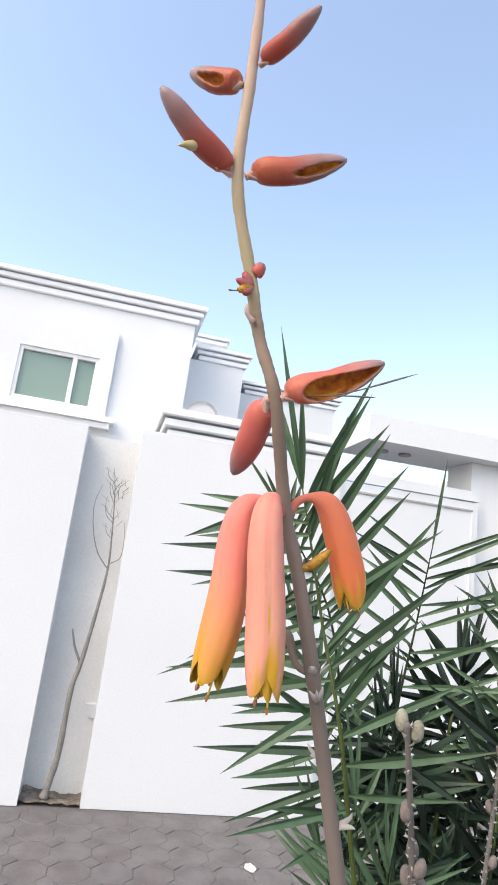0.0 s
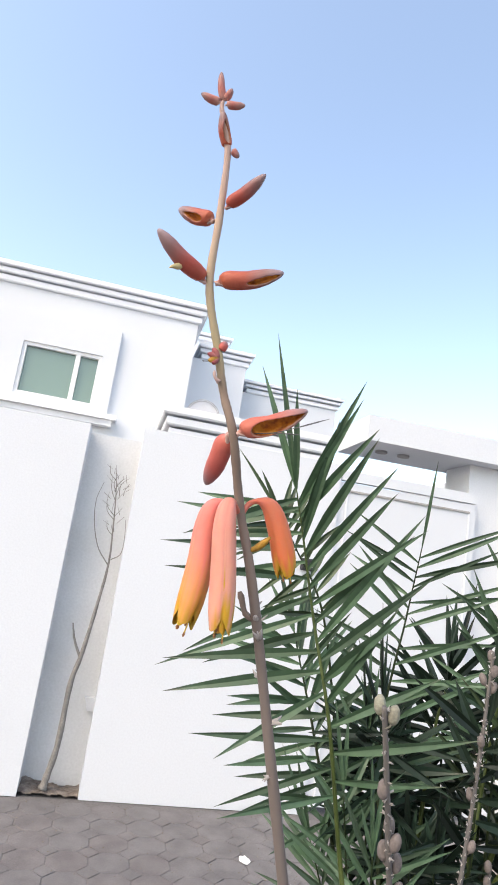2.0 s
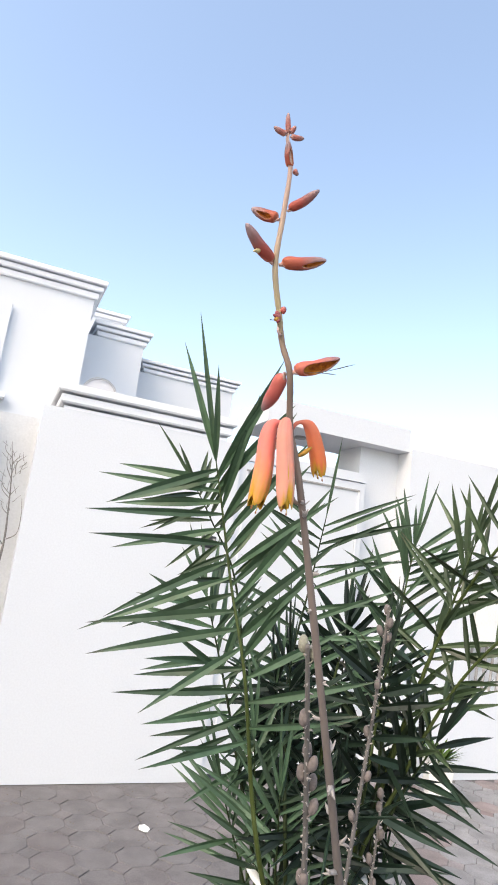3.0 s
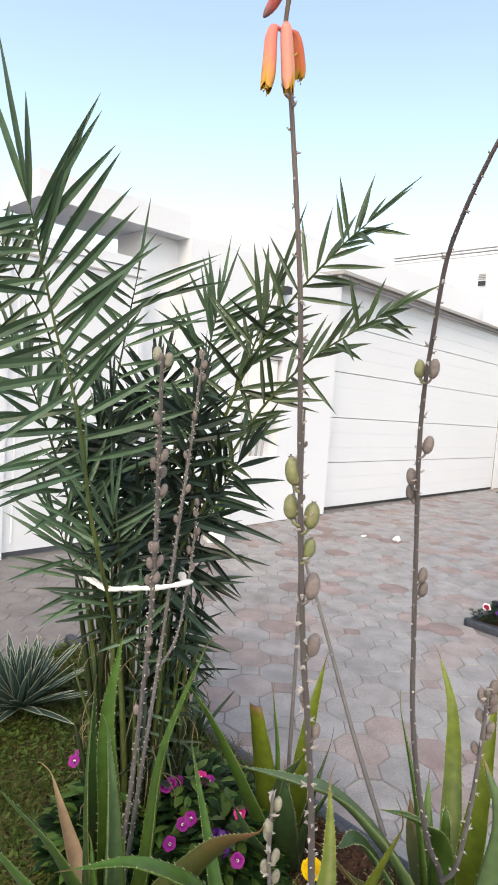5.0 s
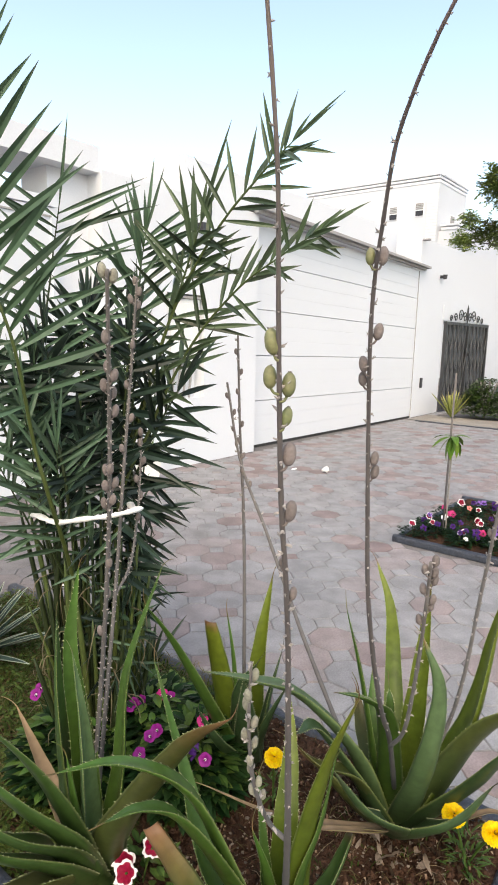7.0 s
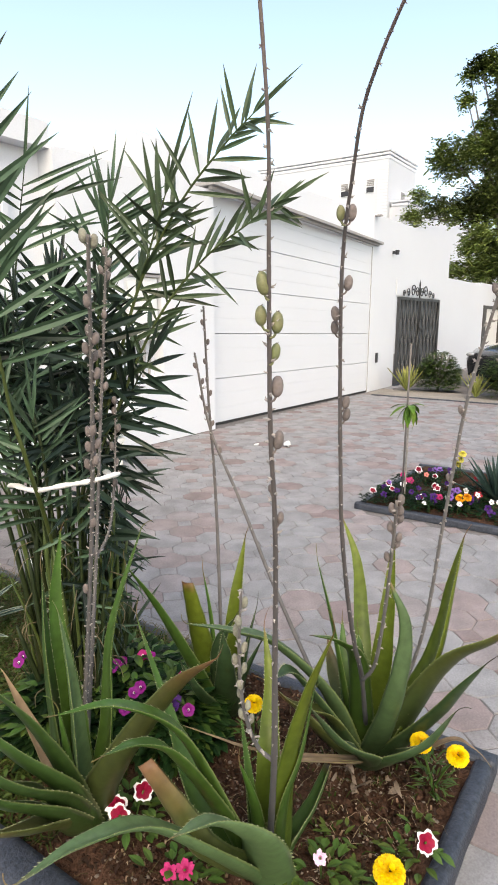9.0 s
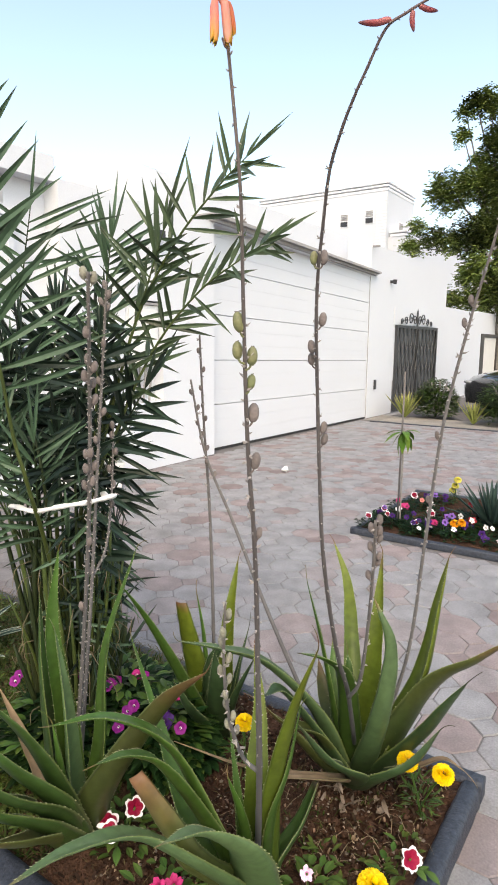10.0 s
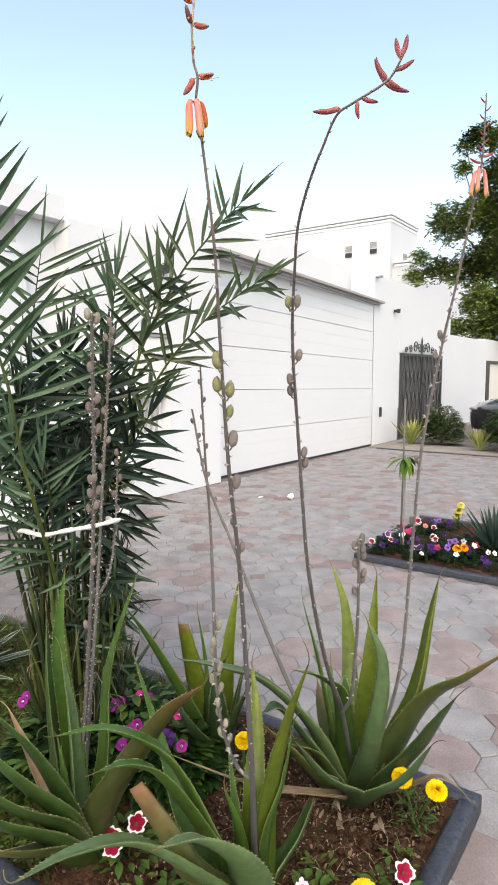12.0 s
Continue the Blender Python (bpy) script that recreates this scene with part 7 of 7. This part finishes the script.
# ---- second bed ----
kerb("low dark kerb round a flower bed", [(3.59, -0.4), (3.59, 1.61)], 0.05, 0.04, seed=11)
kerb("low dark kerb round a flower bed", [(3.62, 1.585), (4.765, 1.585)], 0.045, 0.034, seed=12)
kerb("low dark kerb round a flower bed", [(4.8, -0.4), (4.8, 1.61)], 0.045, 0.045, seed=13)
kerb("low dark kerb round a flower bed", [(3.61, -0.35), (4.75, -0.35)], seed=14)
soil_patch(3.61, -0.31, 4.77, 1.56, 0.035, 0.03, "brown soil in a flower bed on the paving", 0.012)
scatter_stones(500, 3.64, 0.4, 4.7, 1.55, 0.036, 0.014, "crumbling clods of soil in the flower bed", SOIL, "soil_clods")
G3 = "petunias in the flower bed"
STAR = "petunia with crimson blooms striped in white"
DEEP = "petunia with dark violet blooms"
BED_FLOWERS = (
    (3.66, 1.53, P_REDWHITE, STAR, 0.034), (3.9, 1.52, P_REDWHITE, STAR, 0.032), (3.67, 1.46, P_PURPLE, DEEP, 0.034), (3.79, 1.42, P_PURPLE, DEEP, 0.032),
    (4.2, 1.53, P_PINK, "petunia with bright pink blooms", 0.03), (3.97, 1.44, P_WHITE, "petunia with white blooms", 0.028), (4.1, 1.44, P_PINK, "petunia with bright pink blooms", 0.034),
    (4.38, 1.48, P_REDWHITE, STAR, 0.036), (4.28, 1.39, P_CORAL, "petunia with coral pink blooms", 0.03), (4.5, 1.29, P_PURPLE, DEEP, 0.034), (4.52, 1.37, P_LILAC, "petunia with lilac blooms", 0.034),
    (4.02, 1.25, P_REDWHITE, STAR, 0.036), (3.82, 1.16, P_PINK, "petunia with bright pink blooms", 0.034), (3.74, 1.17, P_PURPLE, DEEP, 0.036), (4.0, 1.1, P_LILAC, "petunia with lilac blooms", 0.034),
    (3.78, 1.08, P_LILAC, "petunia with lilac blooms", 0.03), (3.95, 0.96, P_RED, "petunia with red blooms", 0.04), (4.3, 1.06, P_RED, "petunia with red blooms", 0.03), (3.81, 0.97, P_PURPLE, DEEP, 0.034),
    (3.73, 0.85, P_PURPLE, DEEP, 0.034), (3.69, 1.25, P_WHITE, "petunia with white blooms", 0.022), (3.87, 0.86, P_WHITE, "petunia with white blooms", 0.026), (3.72, 0.6, P_REDWHITE, STAR, 0.034), (3.8, 0.45, P_PURPLE, DEEP, 0.034))
for x, y, m, label, size in BED_FLOWERS:
    fl = [(x, y, 0.095 + grnd.uniform(-0.01, 0.02))] + [(x + grnd.uniform(-0.05, 0.05), y + grnd.uniform(-0.05, 0.05), 0.07 + grnd.uniform(0, 0.03)) for _ in range(grnd.choice((0, 1)))]
    petunia((x, y, 0.035), fl, m, label, G3, size * 0.7, 60, 0.065, 0.07, 0.035)
for k in range(30):
    x, y = 3.64 + grnd.random() ** 1.5 * 0.85, 0.55 + grnd.random() * 1.0
    m, label = ((P_PURPLE, DEEP), (P_WHITE, "petunia with white blooms"), (P_PURPLE, DEEP), (P_LILAC, "petunia with lilac blooms"), (P_REDWHITE, STAR))[k % 5]
    petunia((x, y, 0.035), [(x, y, 0.085 + grnd.uniform(-0.01, 0.03))], m, label, G3, 0.0185, 60, 0.06, 0.07, 0.035)
marigold((3.79, 1.01, 0.035), [(3.77, 1.02, 0.115), (3.79, 0.985, 0.12)], "marigold with orange heads in the flower bed", "marigolds in the flower bed", 0.026, 0.05, ORANGE)
marigold((4.6, 1.25, 0.035), [(4.6, 1.25, 0.16), (4.58, 1.23, 0.21), (4.61, 1.27, 0.12)], "pale yellow upright bloom in the flower bed", "marigolds in the flower bed", 0.026, 0.05, leaf_mat("pale_yellow_petal", (0.5, 0.42, 0.05), (0.62, 0.56, 0.08), (0.65, 0.6, 0.14), 0.6, rough=0.6, fine=150))
agave((4.12, 0.88, 0.04), 44, 0.36, 0.03, "spiky green yucca in the flower bed", AGAVE, "", False, 0.2, "yucca", "yucca")
sap = thing("sapling", "young sapling with a tuft of bright leaves on a bare stem", "sapling")
v, f, al = along_tube(spline([(3.82, 1.38, 0.04), (3.835, 1.385, 0.4), (3.83, 1.383, 0.66)], 10), [0.006, 0.0058, 0.0056, 0.0055, 0.0054, 0.0053, 0.0052, 0.005, 0.005, 0.0045], 7)
raw("stem", v, f, BARK, sap, al)
v, f, al = along_tube([(3.8, 1.39, 0.04), (3.85, 1.4, 1.02)], [0.0065, 0.006], 7)
raw("stake", v, f, STALK_DRY, sap, al, "pale wooden stake")
verts, faces, al = [], [], []
for k in range(16):
    a = k * 2.4
    oval_leaf(verts, faces, al, Vector((3.83, 1.383, 0.64)), (math.cos(a), math.sin(a), grnd.uniform(-1.6, 0.5)), (0, 0, 1), grnd.uniform(0.09, 0.15), 0.045, 0.45)
raw("foliage", verts, faces, leaf_mat("bright_young_leaf", (0.06, 0.13, 0.012), (0.09, 0.18, 0.016), (0.14, 0.22, 0.025), 0.8, rough=0.45), sap, al, "", False)

# ---- far bed by the gate ----
SAND = mat("pale_sandy_soil", (0.3, 0.275, 0.245), 0.95, vary=0.2, scale=3, fine=60, bump=0.5)
kerb("low grey kerb along the bed by the gate", [(9.05, -4), (9.05, 3.8)], 0.06, 0.014, 21)
soil_patch(9.09, -4, 9.9, 3.95, 0.012, 0.1, "grey sandy soil along the wall by the gate", 0.006, SAND)
agave((9.75, 3.5, 0.03), 34, 0.5, 0.035, "clump of yellow-green blades by the gate", SPIKY, "blade clumps", False, 0.7, "plant", "blade_clump")
agave((9.5, 2.35, 0.03), 24, 0.42, 0.03, "clump of yellow-green blades by the kerb", SPIKY, "blade clumps", False, 0.75, "plant", "blade_clump")
for at, rad, h, label in (((10.1, 3.1, 0.03), 0.32, 0.62, "round dark green shrub by the gate"), ((9.8, 1.85, 0.03), 0.5, 0.75, "bright green shrub beside a parked car")):
    sh = thing("shrub", label, "shrub", "shrubs by the gate")
    leafy(sh, at, rad, h, 2600, 0.085, 0.036, LEAF_SOFT, 0.05)
    stems(sh, at, [(at[0] + grnd.uniform(-0.3, 0.3), at[1] + grnd.uniform(-0.3, 0.3), 0.6) for _ in range(9)], 0.012, BARK)

# ---- parked car ----
CARPAINT = mat("black_car_paint", (0.012, 0.012, 0.014), 0.18, vary=0.05, bump=0, coat=1.0)
CARGLASS = mat("dark_car_glass", (0.01, 0.012, 0.012), 0.06, vary=0.02, bump=0)
HEADLIGHT = mat("clear_headlight", (0.55, 0.56, 0.57), 0.12, metal=0.6, vary=0.05, bump=0)
TYRE = mat("tyre_rubber", (0.02, 0.02, 0.02), 0.8, vary=0.1)
RIM = mat("alloy_rim", (0.5, 0.5, 0.5), 0.3, metal=0.9, vary=0.05)
car = thing("car", "black car parked behind the shrubs by the wall", "car", at=pose(10.85, 2.5, 0, 0, 0, -38))


def loft(sections, material, parent, name, label=""):
    verts, faces = [], []
    m = len(sections[0])
    for s in sections:
        verts += s
    for i in range(len(sections) - 1):
        for k in range(m - 1):
            a = i * m + k
            faces.append((a, a + 1, a + m + 1, a + m))
    faces += [tuple(range(m))[::-1], tuple(range((len(sections) - 1) * m, len(sections) * m))]
    return raw(name, verts, faces, material, parent, None, label)


body = []
for x, hw, zt, zs in ((-0.0, 0.55, 0.48, 0.4), (0.08, 0.7, 0.58, 0.48), (0.3, 0.82, 0.68, 0.56), (0.8, 0.88, 0.77, 0.64), (1.3, 0.89, 0.87, 0.74), (1.8, 0.9, 0.97, 0.85), (3.0, 0.9, 0.98, 0.88), (3.8, 0.88, 0.98, 0.86), (4.3, 0.82, 0.9, 0.75), (4.45, 0.7, 0.75, 0.6)):
    body.append([(x, -hw * 0.92, 0.2), (x, -hw, 0.35), (x, -hw, zs), (x, -hw * 0.9, zt - 0.03), (x, -hw * 0.5, zt + 0.01), (x, 0, zt + 0.02), (x, hw * 0.5, zt + 0.01), (x, hw * 0.9, zt - 0.03), (x, hw, zs), (x, hw, 0.35), (x, hw * 0.92, 0.2)])
loft(body, CARPAINT, car, "body")
loft([[(x, -w, 0.93), (x, -w * 0.86, z), (x, 0, z + 0.03), (x, w * 0.86, z), (x, w, 0.93)] for x, w, z in ((1.2, 0.74, 0.95), (1.9, 0.78, 1.38), (2.6, 0.78, 1.45), (3.4, 0.76, 1.4), (4.05, 0.7, 1.0))], CARGLASS, car, "cabin", "dark glazed cabin")
for s in (-1, 1):
    bm = bmesh.new()
    bmesh.ops.create_icosphere(bm, subdivisions=2, radius=1, matrix=Matrix.Translation((0.14, s * 0.6, 0.55)) @ Matrix.Diagonal((0.1, 0.16, 0.04, 1)))
    part("headlight", bm, HEADLIGHT, car, "clear headlight", True)
    for x in (0.85, 3.55):
        bm = bmesh.new()
        bmesh.ops.create_cone(bm, cap_ends=True, segments=24, radius1=0.32, radius2=0.32, depth=0.2, matrix=Matrix.Translation((x, s * 0.82, 0.32)) @ Matrix.Rotation(math.pi / 2, 4, "X"))
        wh = part("wheel", bm, TYRE, car)
        bm = bmesh.new()
        bmesh.ops.create_cone(bm, cap_ends=True, segments=20, radius1=0.2, radius2=0.2, depth=0.21, matrix=Matrix.Translation((x, s * 0.825, 0.32)) @ Matrix.Rotation(math.pi / 2, 4, "X"))
        part("rim", bm, RIM, wh)

# ---- tree over the car ----
TREE_LEAF = leaf_mat("neem_leaf", (0.09, 0.13, 0.035), (0.15, 0.195, 0.05), (0.22, 0.25, 0.075), 0.8, rough=0.6, rand=0.7)
tree = thing("tree", "leafy dark green tree with a ragged open crown", "tree")
TR = random.Random(41)
foot = Vector((18.58, 3.98, 0))
blobs = [((17.48, 4.39, 7.40), 0.42), ((17.38, 4.99, 7.24), 0.19), ((17.53, 5.05, 6.72), 0.23), ((17.38, 4.74, 7.44), 0.25), ((17.76, 4.33, 6.61), 0.27), ((17.80, 4.68, 6.17), 0.23), ((17.79, 5.41, 5.40), 0.65), ((17.93, 4.69, 5.67), 0.53), ((18.06, 4.30, 5.53), 0.65), ((17.70, 6.24, 4.56), 0.25), ((17.74, 6.39, 3.99), 0.31), ((17.90, 5.81, 4.24), 0.38), ((18.07, 5.37, 4.03), 0.34), ((18.18, 4.89, 4.22), 0.61), ((18.26, 4.40, 4.48), 0.57), ((18.41, 4.45, 3.42), 0.73), ((18.33, 4.89, 3.13), 0.38), ((18.27, 5.29, 2.51), 0.36), ((18.41, 4.78, 2.52), 0.42), ((18.51, 4.35, 2.60), 0.50), ((17.95, 3.78, 6.41), 0.86), ((18.36, 3.72, 4.72), 1.05), ((18.63, 3.76, 2.77), 0.95), ((18.34, 3.12, 5.38), 1.15), ((18.66, 3.09, 3.65), 1.15)]
v, f, al = along_tube(spline([foot, (18.63, 3.98, 1.5), (18.58, 4.08, 3.2), (18.53, 4.08, 5.0), (18.38, 4.18, 7.0)], 24), [0.2 - 0.007 * k for k in range(24)], 10)
raw("trunk", v, f, BARK, tree, al)
for c, rad in blobs:
    c = Vector(c)
    z0 = TR.uniform(1.7, 3.0) if c.z > 2.6 else 1.4
    s = Vector((18.58, 4.08, min(z0 * 1.7, c.z)))
    v, f, al = along_tube(spline([s, s.lerp(c, 0.5) + Vector((0, 0, -0.15)), c], 12), [0.06 - 0.0045 * k for k in range(12)], 6)
    raw("limb", v, f, BARK, tree, al)
for c, rad in blobs:
    verts, faces, al = [], [], []
    c = Vector(c)
    for _ in range(int(430 * (rad / 0.56) ** 1.9)):
        o = Vector((TR.gauss(0, 1), TR.gauss(0, 1), TR.gauss(0, 0.8))).normalized() * rad * TR.uniform(0.15, 1.0) ** 0.6
        q = c + o
        # a spray of leaflets
        a = TR.random() * 6.28
        d = Vector((math.cos(a), math.sin(a), TR.uniform(-1.2, 0.7))).normalized()
        L = TR.uniform(0.14, 0.28)
        sd = d.cross(Vector((0, 0, 1))).normalized()
        for j in range(4):
            for sg in (-1, 1):
                p = q + d * (L * j / 4)
                e = (d * 0.6 + sd * sg + Vector((0, 0, TR.uniform(-0.6, 0.2)))).normalized() * TR.uniform(0.07, 0.115)
                wv = e.cross(Vector((TR.uniform(-0.6, 0.6), TR.uniform(-0.6, 0.6), 1))).normalized() * 0.026
                k = len(verts)
                verts += [p, p + e * 0.5 + wv, p + e, p + e * 0.5 - wv]
                al += [0, 0.5, 1, 0.5]
                faces.append((k, k + 1, k + 2, k + 3))
    clump = raw("leaf_clump", verts, faces, TREE_LEAF, tree, al, "", False)
    clump["kind"] = "stuff"

# ---- paving ----
def paving_mat():
    m = bpy.data.materials.new("concrete_paver")
    m.use_nodes = True
    n, l = m.node_tree.nodes, m.node_tree.links
    b = n["Principled BSDF"]
    info = n.new("ShaderNodeObjectInfo")
    geo = n.new("ShaderNodeNewGeometry")
    add = n.new("ShaderNodeMath")
    l.new(info.outputs["Random"], add.inputs[0])
    l.new(geo.outputs["Random Per Island"], add.inputs[1])
    fr = n.new("ShaderNodeMath")
    fr.operation = "FRACT"
    l.new(add.outputs[0], fr.inputs[0])
    ramp = n.new("ShaderNodeValToRGB")
    ramp.color_ramp.interpolation = "CONSTANT"
    e = ramp.color_ramp.elements
    e[0].position, e[0].color = 0.0, (0.262, 0.263, 0.27, 1)
    e[1].position, e[1].color = 0.3, (0.24, 0.24, 0.247, 1)
    for pos, c in ((0.5, (0.286, 0.282, 0.286)), (0.64, (0.262, 0.207, 0.201)), (0.77, (0.28, 0.246, 0.244)), (0.87, (0.259, 0.249, 0.252)), (0.93, (0.212, 0.155, 0.15))):
        k = e.new(pos)
        k.color = (*c, 1)
    l.new(fr.outputs[0], ramp.inputs[0])
    tc = n.new("ShaderNodeNewGeometry")
    big = n.new("ShaderNodeTexNoise")
    big.inputs["Scale"].default_value = 2.2
    big.inputs["Detail"].default_value = 6
    small = n.new("ShaderNodeTexNoise")
    small.inputs["Scale"].default_value = 160
    small.inputs["Detail"].default_value = 3
    l.new(tc.outputs["Position"], big.inputs["Vector"])
    l.new(tc.outputs["Position"], small.inputs["Vector"])
    dust = n.new("ShaderNodeMapRange")
    dust.inputs[1].default_value, dust.inputs[2].default_value = 0.4, 0.7
    dust.inputs[3].default_value, dust.inputs[4].default_value = 0.05, 0.45
    l.new(big.outputs[0], dust.inputs[0])
    mix = n.new("ShaderNodeMix")
    mix.data_type = "RGBA"
    mix.inputs[7].default_value = (0.270, 0.257, 0.255, 1)
    l.new(dust.outputs[0], mix.inputs[0])
    l.new(ramp.outputs[0], mix.inputs[6])
    hsv = n.new("ShaderNodeHueSaturation")
    v = n.new("ShaderNodeMapRange")
    v.inputs[1].default_value, v.inputs[2].default_value = 0.3, 0.7
    v.inputs[3].default_value, v.inputs[4].default_value = 0.78, 1.06
    l.new(small.outputs[0], v.inputs[0])
    # blotches of spilt water and dust
    blot = n.new("ShaderNodeTexNoise")
    blot.inputs["Scale"].default_value, blot.inputs["Detail"].default_value = 7.5, 5
    l.new(tc.outputs["Position"], blot.inputs["Vector"])
    tone = n.new("ShaderNodeMapRange")
    tone.inputs[1].default_value, tone.inputs[2].default_value = 0.36, 0.66
    tone.inputs[3].default_value, tone.inputs[4].default_value = 0.8, 1.12
    l.new(blot.outputs[0], tone.inputs[0])
    both = n.new("ShaderNodeMath")
    both.operation = "MULTIPLY"
    l.new(v.outputs[0], both.inputs[0])
    l.new(tone.outputs[0], both.inputs[1])
    l.new(both.outputs[0], hsv.inputs["Value"])
    # blends to a darker grey towards the villa's wall, with a ragged edge
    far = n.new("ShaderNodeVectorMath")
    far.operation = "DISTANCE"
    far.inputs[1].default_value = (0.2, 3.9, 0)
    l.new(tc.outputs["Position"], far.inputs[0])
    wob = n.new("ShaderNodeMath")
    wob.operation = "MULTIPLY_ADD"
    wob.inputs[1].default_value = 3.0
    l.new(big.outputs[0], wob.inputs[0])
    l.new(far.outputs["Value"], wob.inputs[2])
    wall_fade = n.new("ShaderNodeMapRange")
    wall_fade.inputs[1].default_value, wall_fade.inputs[2].default_value = 3.3, 4.8
    wall_fade.inputs[3].default_value, wall_fade.inputs[4].default_value = 0.9, 0.0
    l.new(wob.outputs[0], wall_fade.inputs[0])
    wall_mix = n.new("ShaderNodeMix")
    wall_mix.data_type = "RGBA"
    wall_mix.inputs[7].default_value = (0.15, 0.14, 0.14, 1)
    l.new(wall_fade.outputs[0], wall_mix.inputs[0])
    l.new(mix.outputs[2], wall_mix.inputs[6])
    l.new(wall_mix.outputs[2], hsv.inputs["Color"])
    l.new(hsv.outputs[0], b.inputs["Base Color"])
    b.inputs["Roughness"].default_value = 0.82
    bp = n.new("ShaderNodeBump")
    bp.inputs["Strength"].default_value = 0.4
    bp.inputs["Distance"].default_value = 0.003
    l.new(small.outputs[0], bp.inputs["Height"])
    l.new(bp.outputs[0], b.inputs["Normal"])
    return m


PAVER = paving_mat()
PITCH = 0.19
SIDE = PITCH / (1 + math.sqrt(2))


def paver_shape(corners, rise=0.0):
    """A paver with a chamfered top, round the origin, its top at z = 0."""
    n = len(corners)
    verts = [(x * 0.993, y * 0.993, -0.03) for x, y in corners] + [(x * 0.993, y * 0.993, -0.0035 + rise) for x, y in corners] + [(x * 0.962, y * 0.962, rise) for x, y in corners]
    faces = [tuple(range(2 * n, 3 * n))]
    for k in range(n):
        j = (k + 1) % n
        faces += [(k, j, n + j, n + k), (n + k, n + j, 2 * n + j, 2 * n + k)]
    return verts, faces


g = PITCH / 2 - 0.0012
h = SIDE / 2
OCT = [(g, -h), (g, h), (h, g), (-h, g), (-g, h), (-g, -h), (-h, -g), (h, -g)]
q = SIDE / math.sqrt(2) - 0.002
DIA = [(q, 0), (0, q), (-q, 0), (0, -q)]
ov, of = paver_shape(OCT)
dv, df = paver_shape(DIA)
oct_mesh = bpy.data.meshes.new("paver")
oct_mesh.from_pydata(ov, [], of)
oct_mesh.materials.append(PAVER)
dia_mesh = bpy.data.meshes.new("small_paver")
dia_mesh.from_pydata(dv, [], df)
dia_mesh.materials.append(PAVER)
paving = thing("pavement", "paving of grey and reddish octagonal concrete pavers with small squares", "paving", kind="structure")
krnd = random.Random(8)
rest_v, rest_f = [], []
BEDS = ((0.71, 0.34, 1.66, 2.61), (3.52, -0.46, 4.84, 1.57), (9.0, -4, 30, 3.9))
count = 0
for j in range(-34, 3):
    for i in range(-26, 78):
        cx, cy = 0.753 + PITCH * i, 3.545 + PITCH * j
        for off, mesh_d, base_v, base_f in ((0.0, oct_mesh, ov, of), (0.5, dia_mesh, dv, df)):
            x, y = cx + off * PITCH, cy + off * PITCH
            if any(a + 0.03 < x < c - 0.03 and b + 0.03 < y < d - 0.03 for a, b, c, d in BEDS) or y > 3.96 and not (0.3 < x < 0.5 and y < 3.99):
                continue
            lift = krnd.uniform(-0.0025, 0.0012)
            spin = krnd.uniform(-0.02, 0.02)
            tilt = krnd.uniform(-0.012, 0.012)
            near_walk = (1.8 < x < 3.0 and 0.2 < y < 2.2) or (0.0 < x < 1.5 and 2.9 < y < 4.0)
            if near_walk and count < 300:
                ob = new(mesh_d.name, mesh_d)
                ob.parent = paving
                ob.matrix_basis = Matrix.Translation((x, y, lift)) @ Euler((tilt, -tilt * 0.6, spin)).to_matrix().to_4x4()
                count += 1
            else:
                m = Matrix.Translation((x, y, lift)) @ Euler((tilt, -tilt * 0.6, spin)).to_matrix().to_4x4()
                o = len(rest_v)
                rest_v += [tuple(m @ Vector(p)) for p in base_v]
                rest_f += [tuple(a + o for a in fc) for fc in base_f]
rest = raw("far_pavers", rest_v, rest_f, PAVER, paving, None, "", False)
rest["kind"] = "stuff"
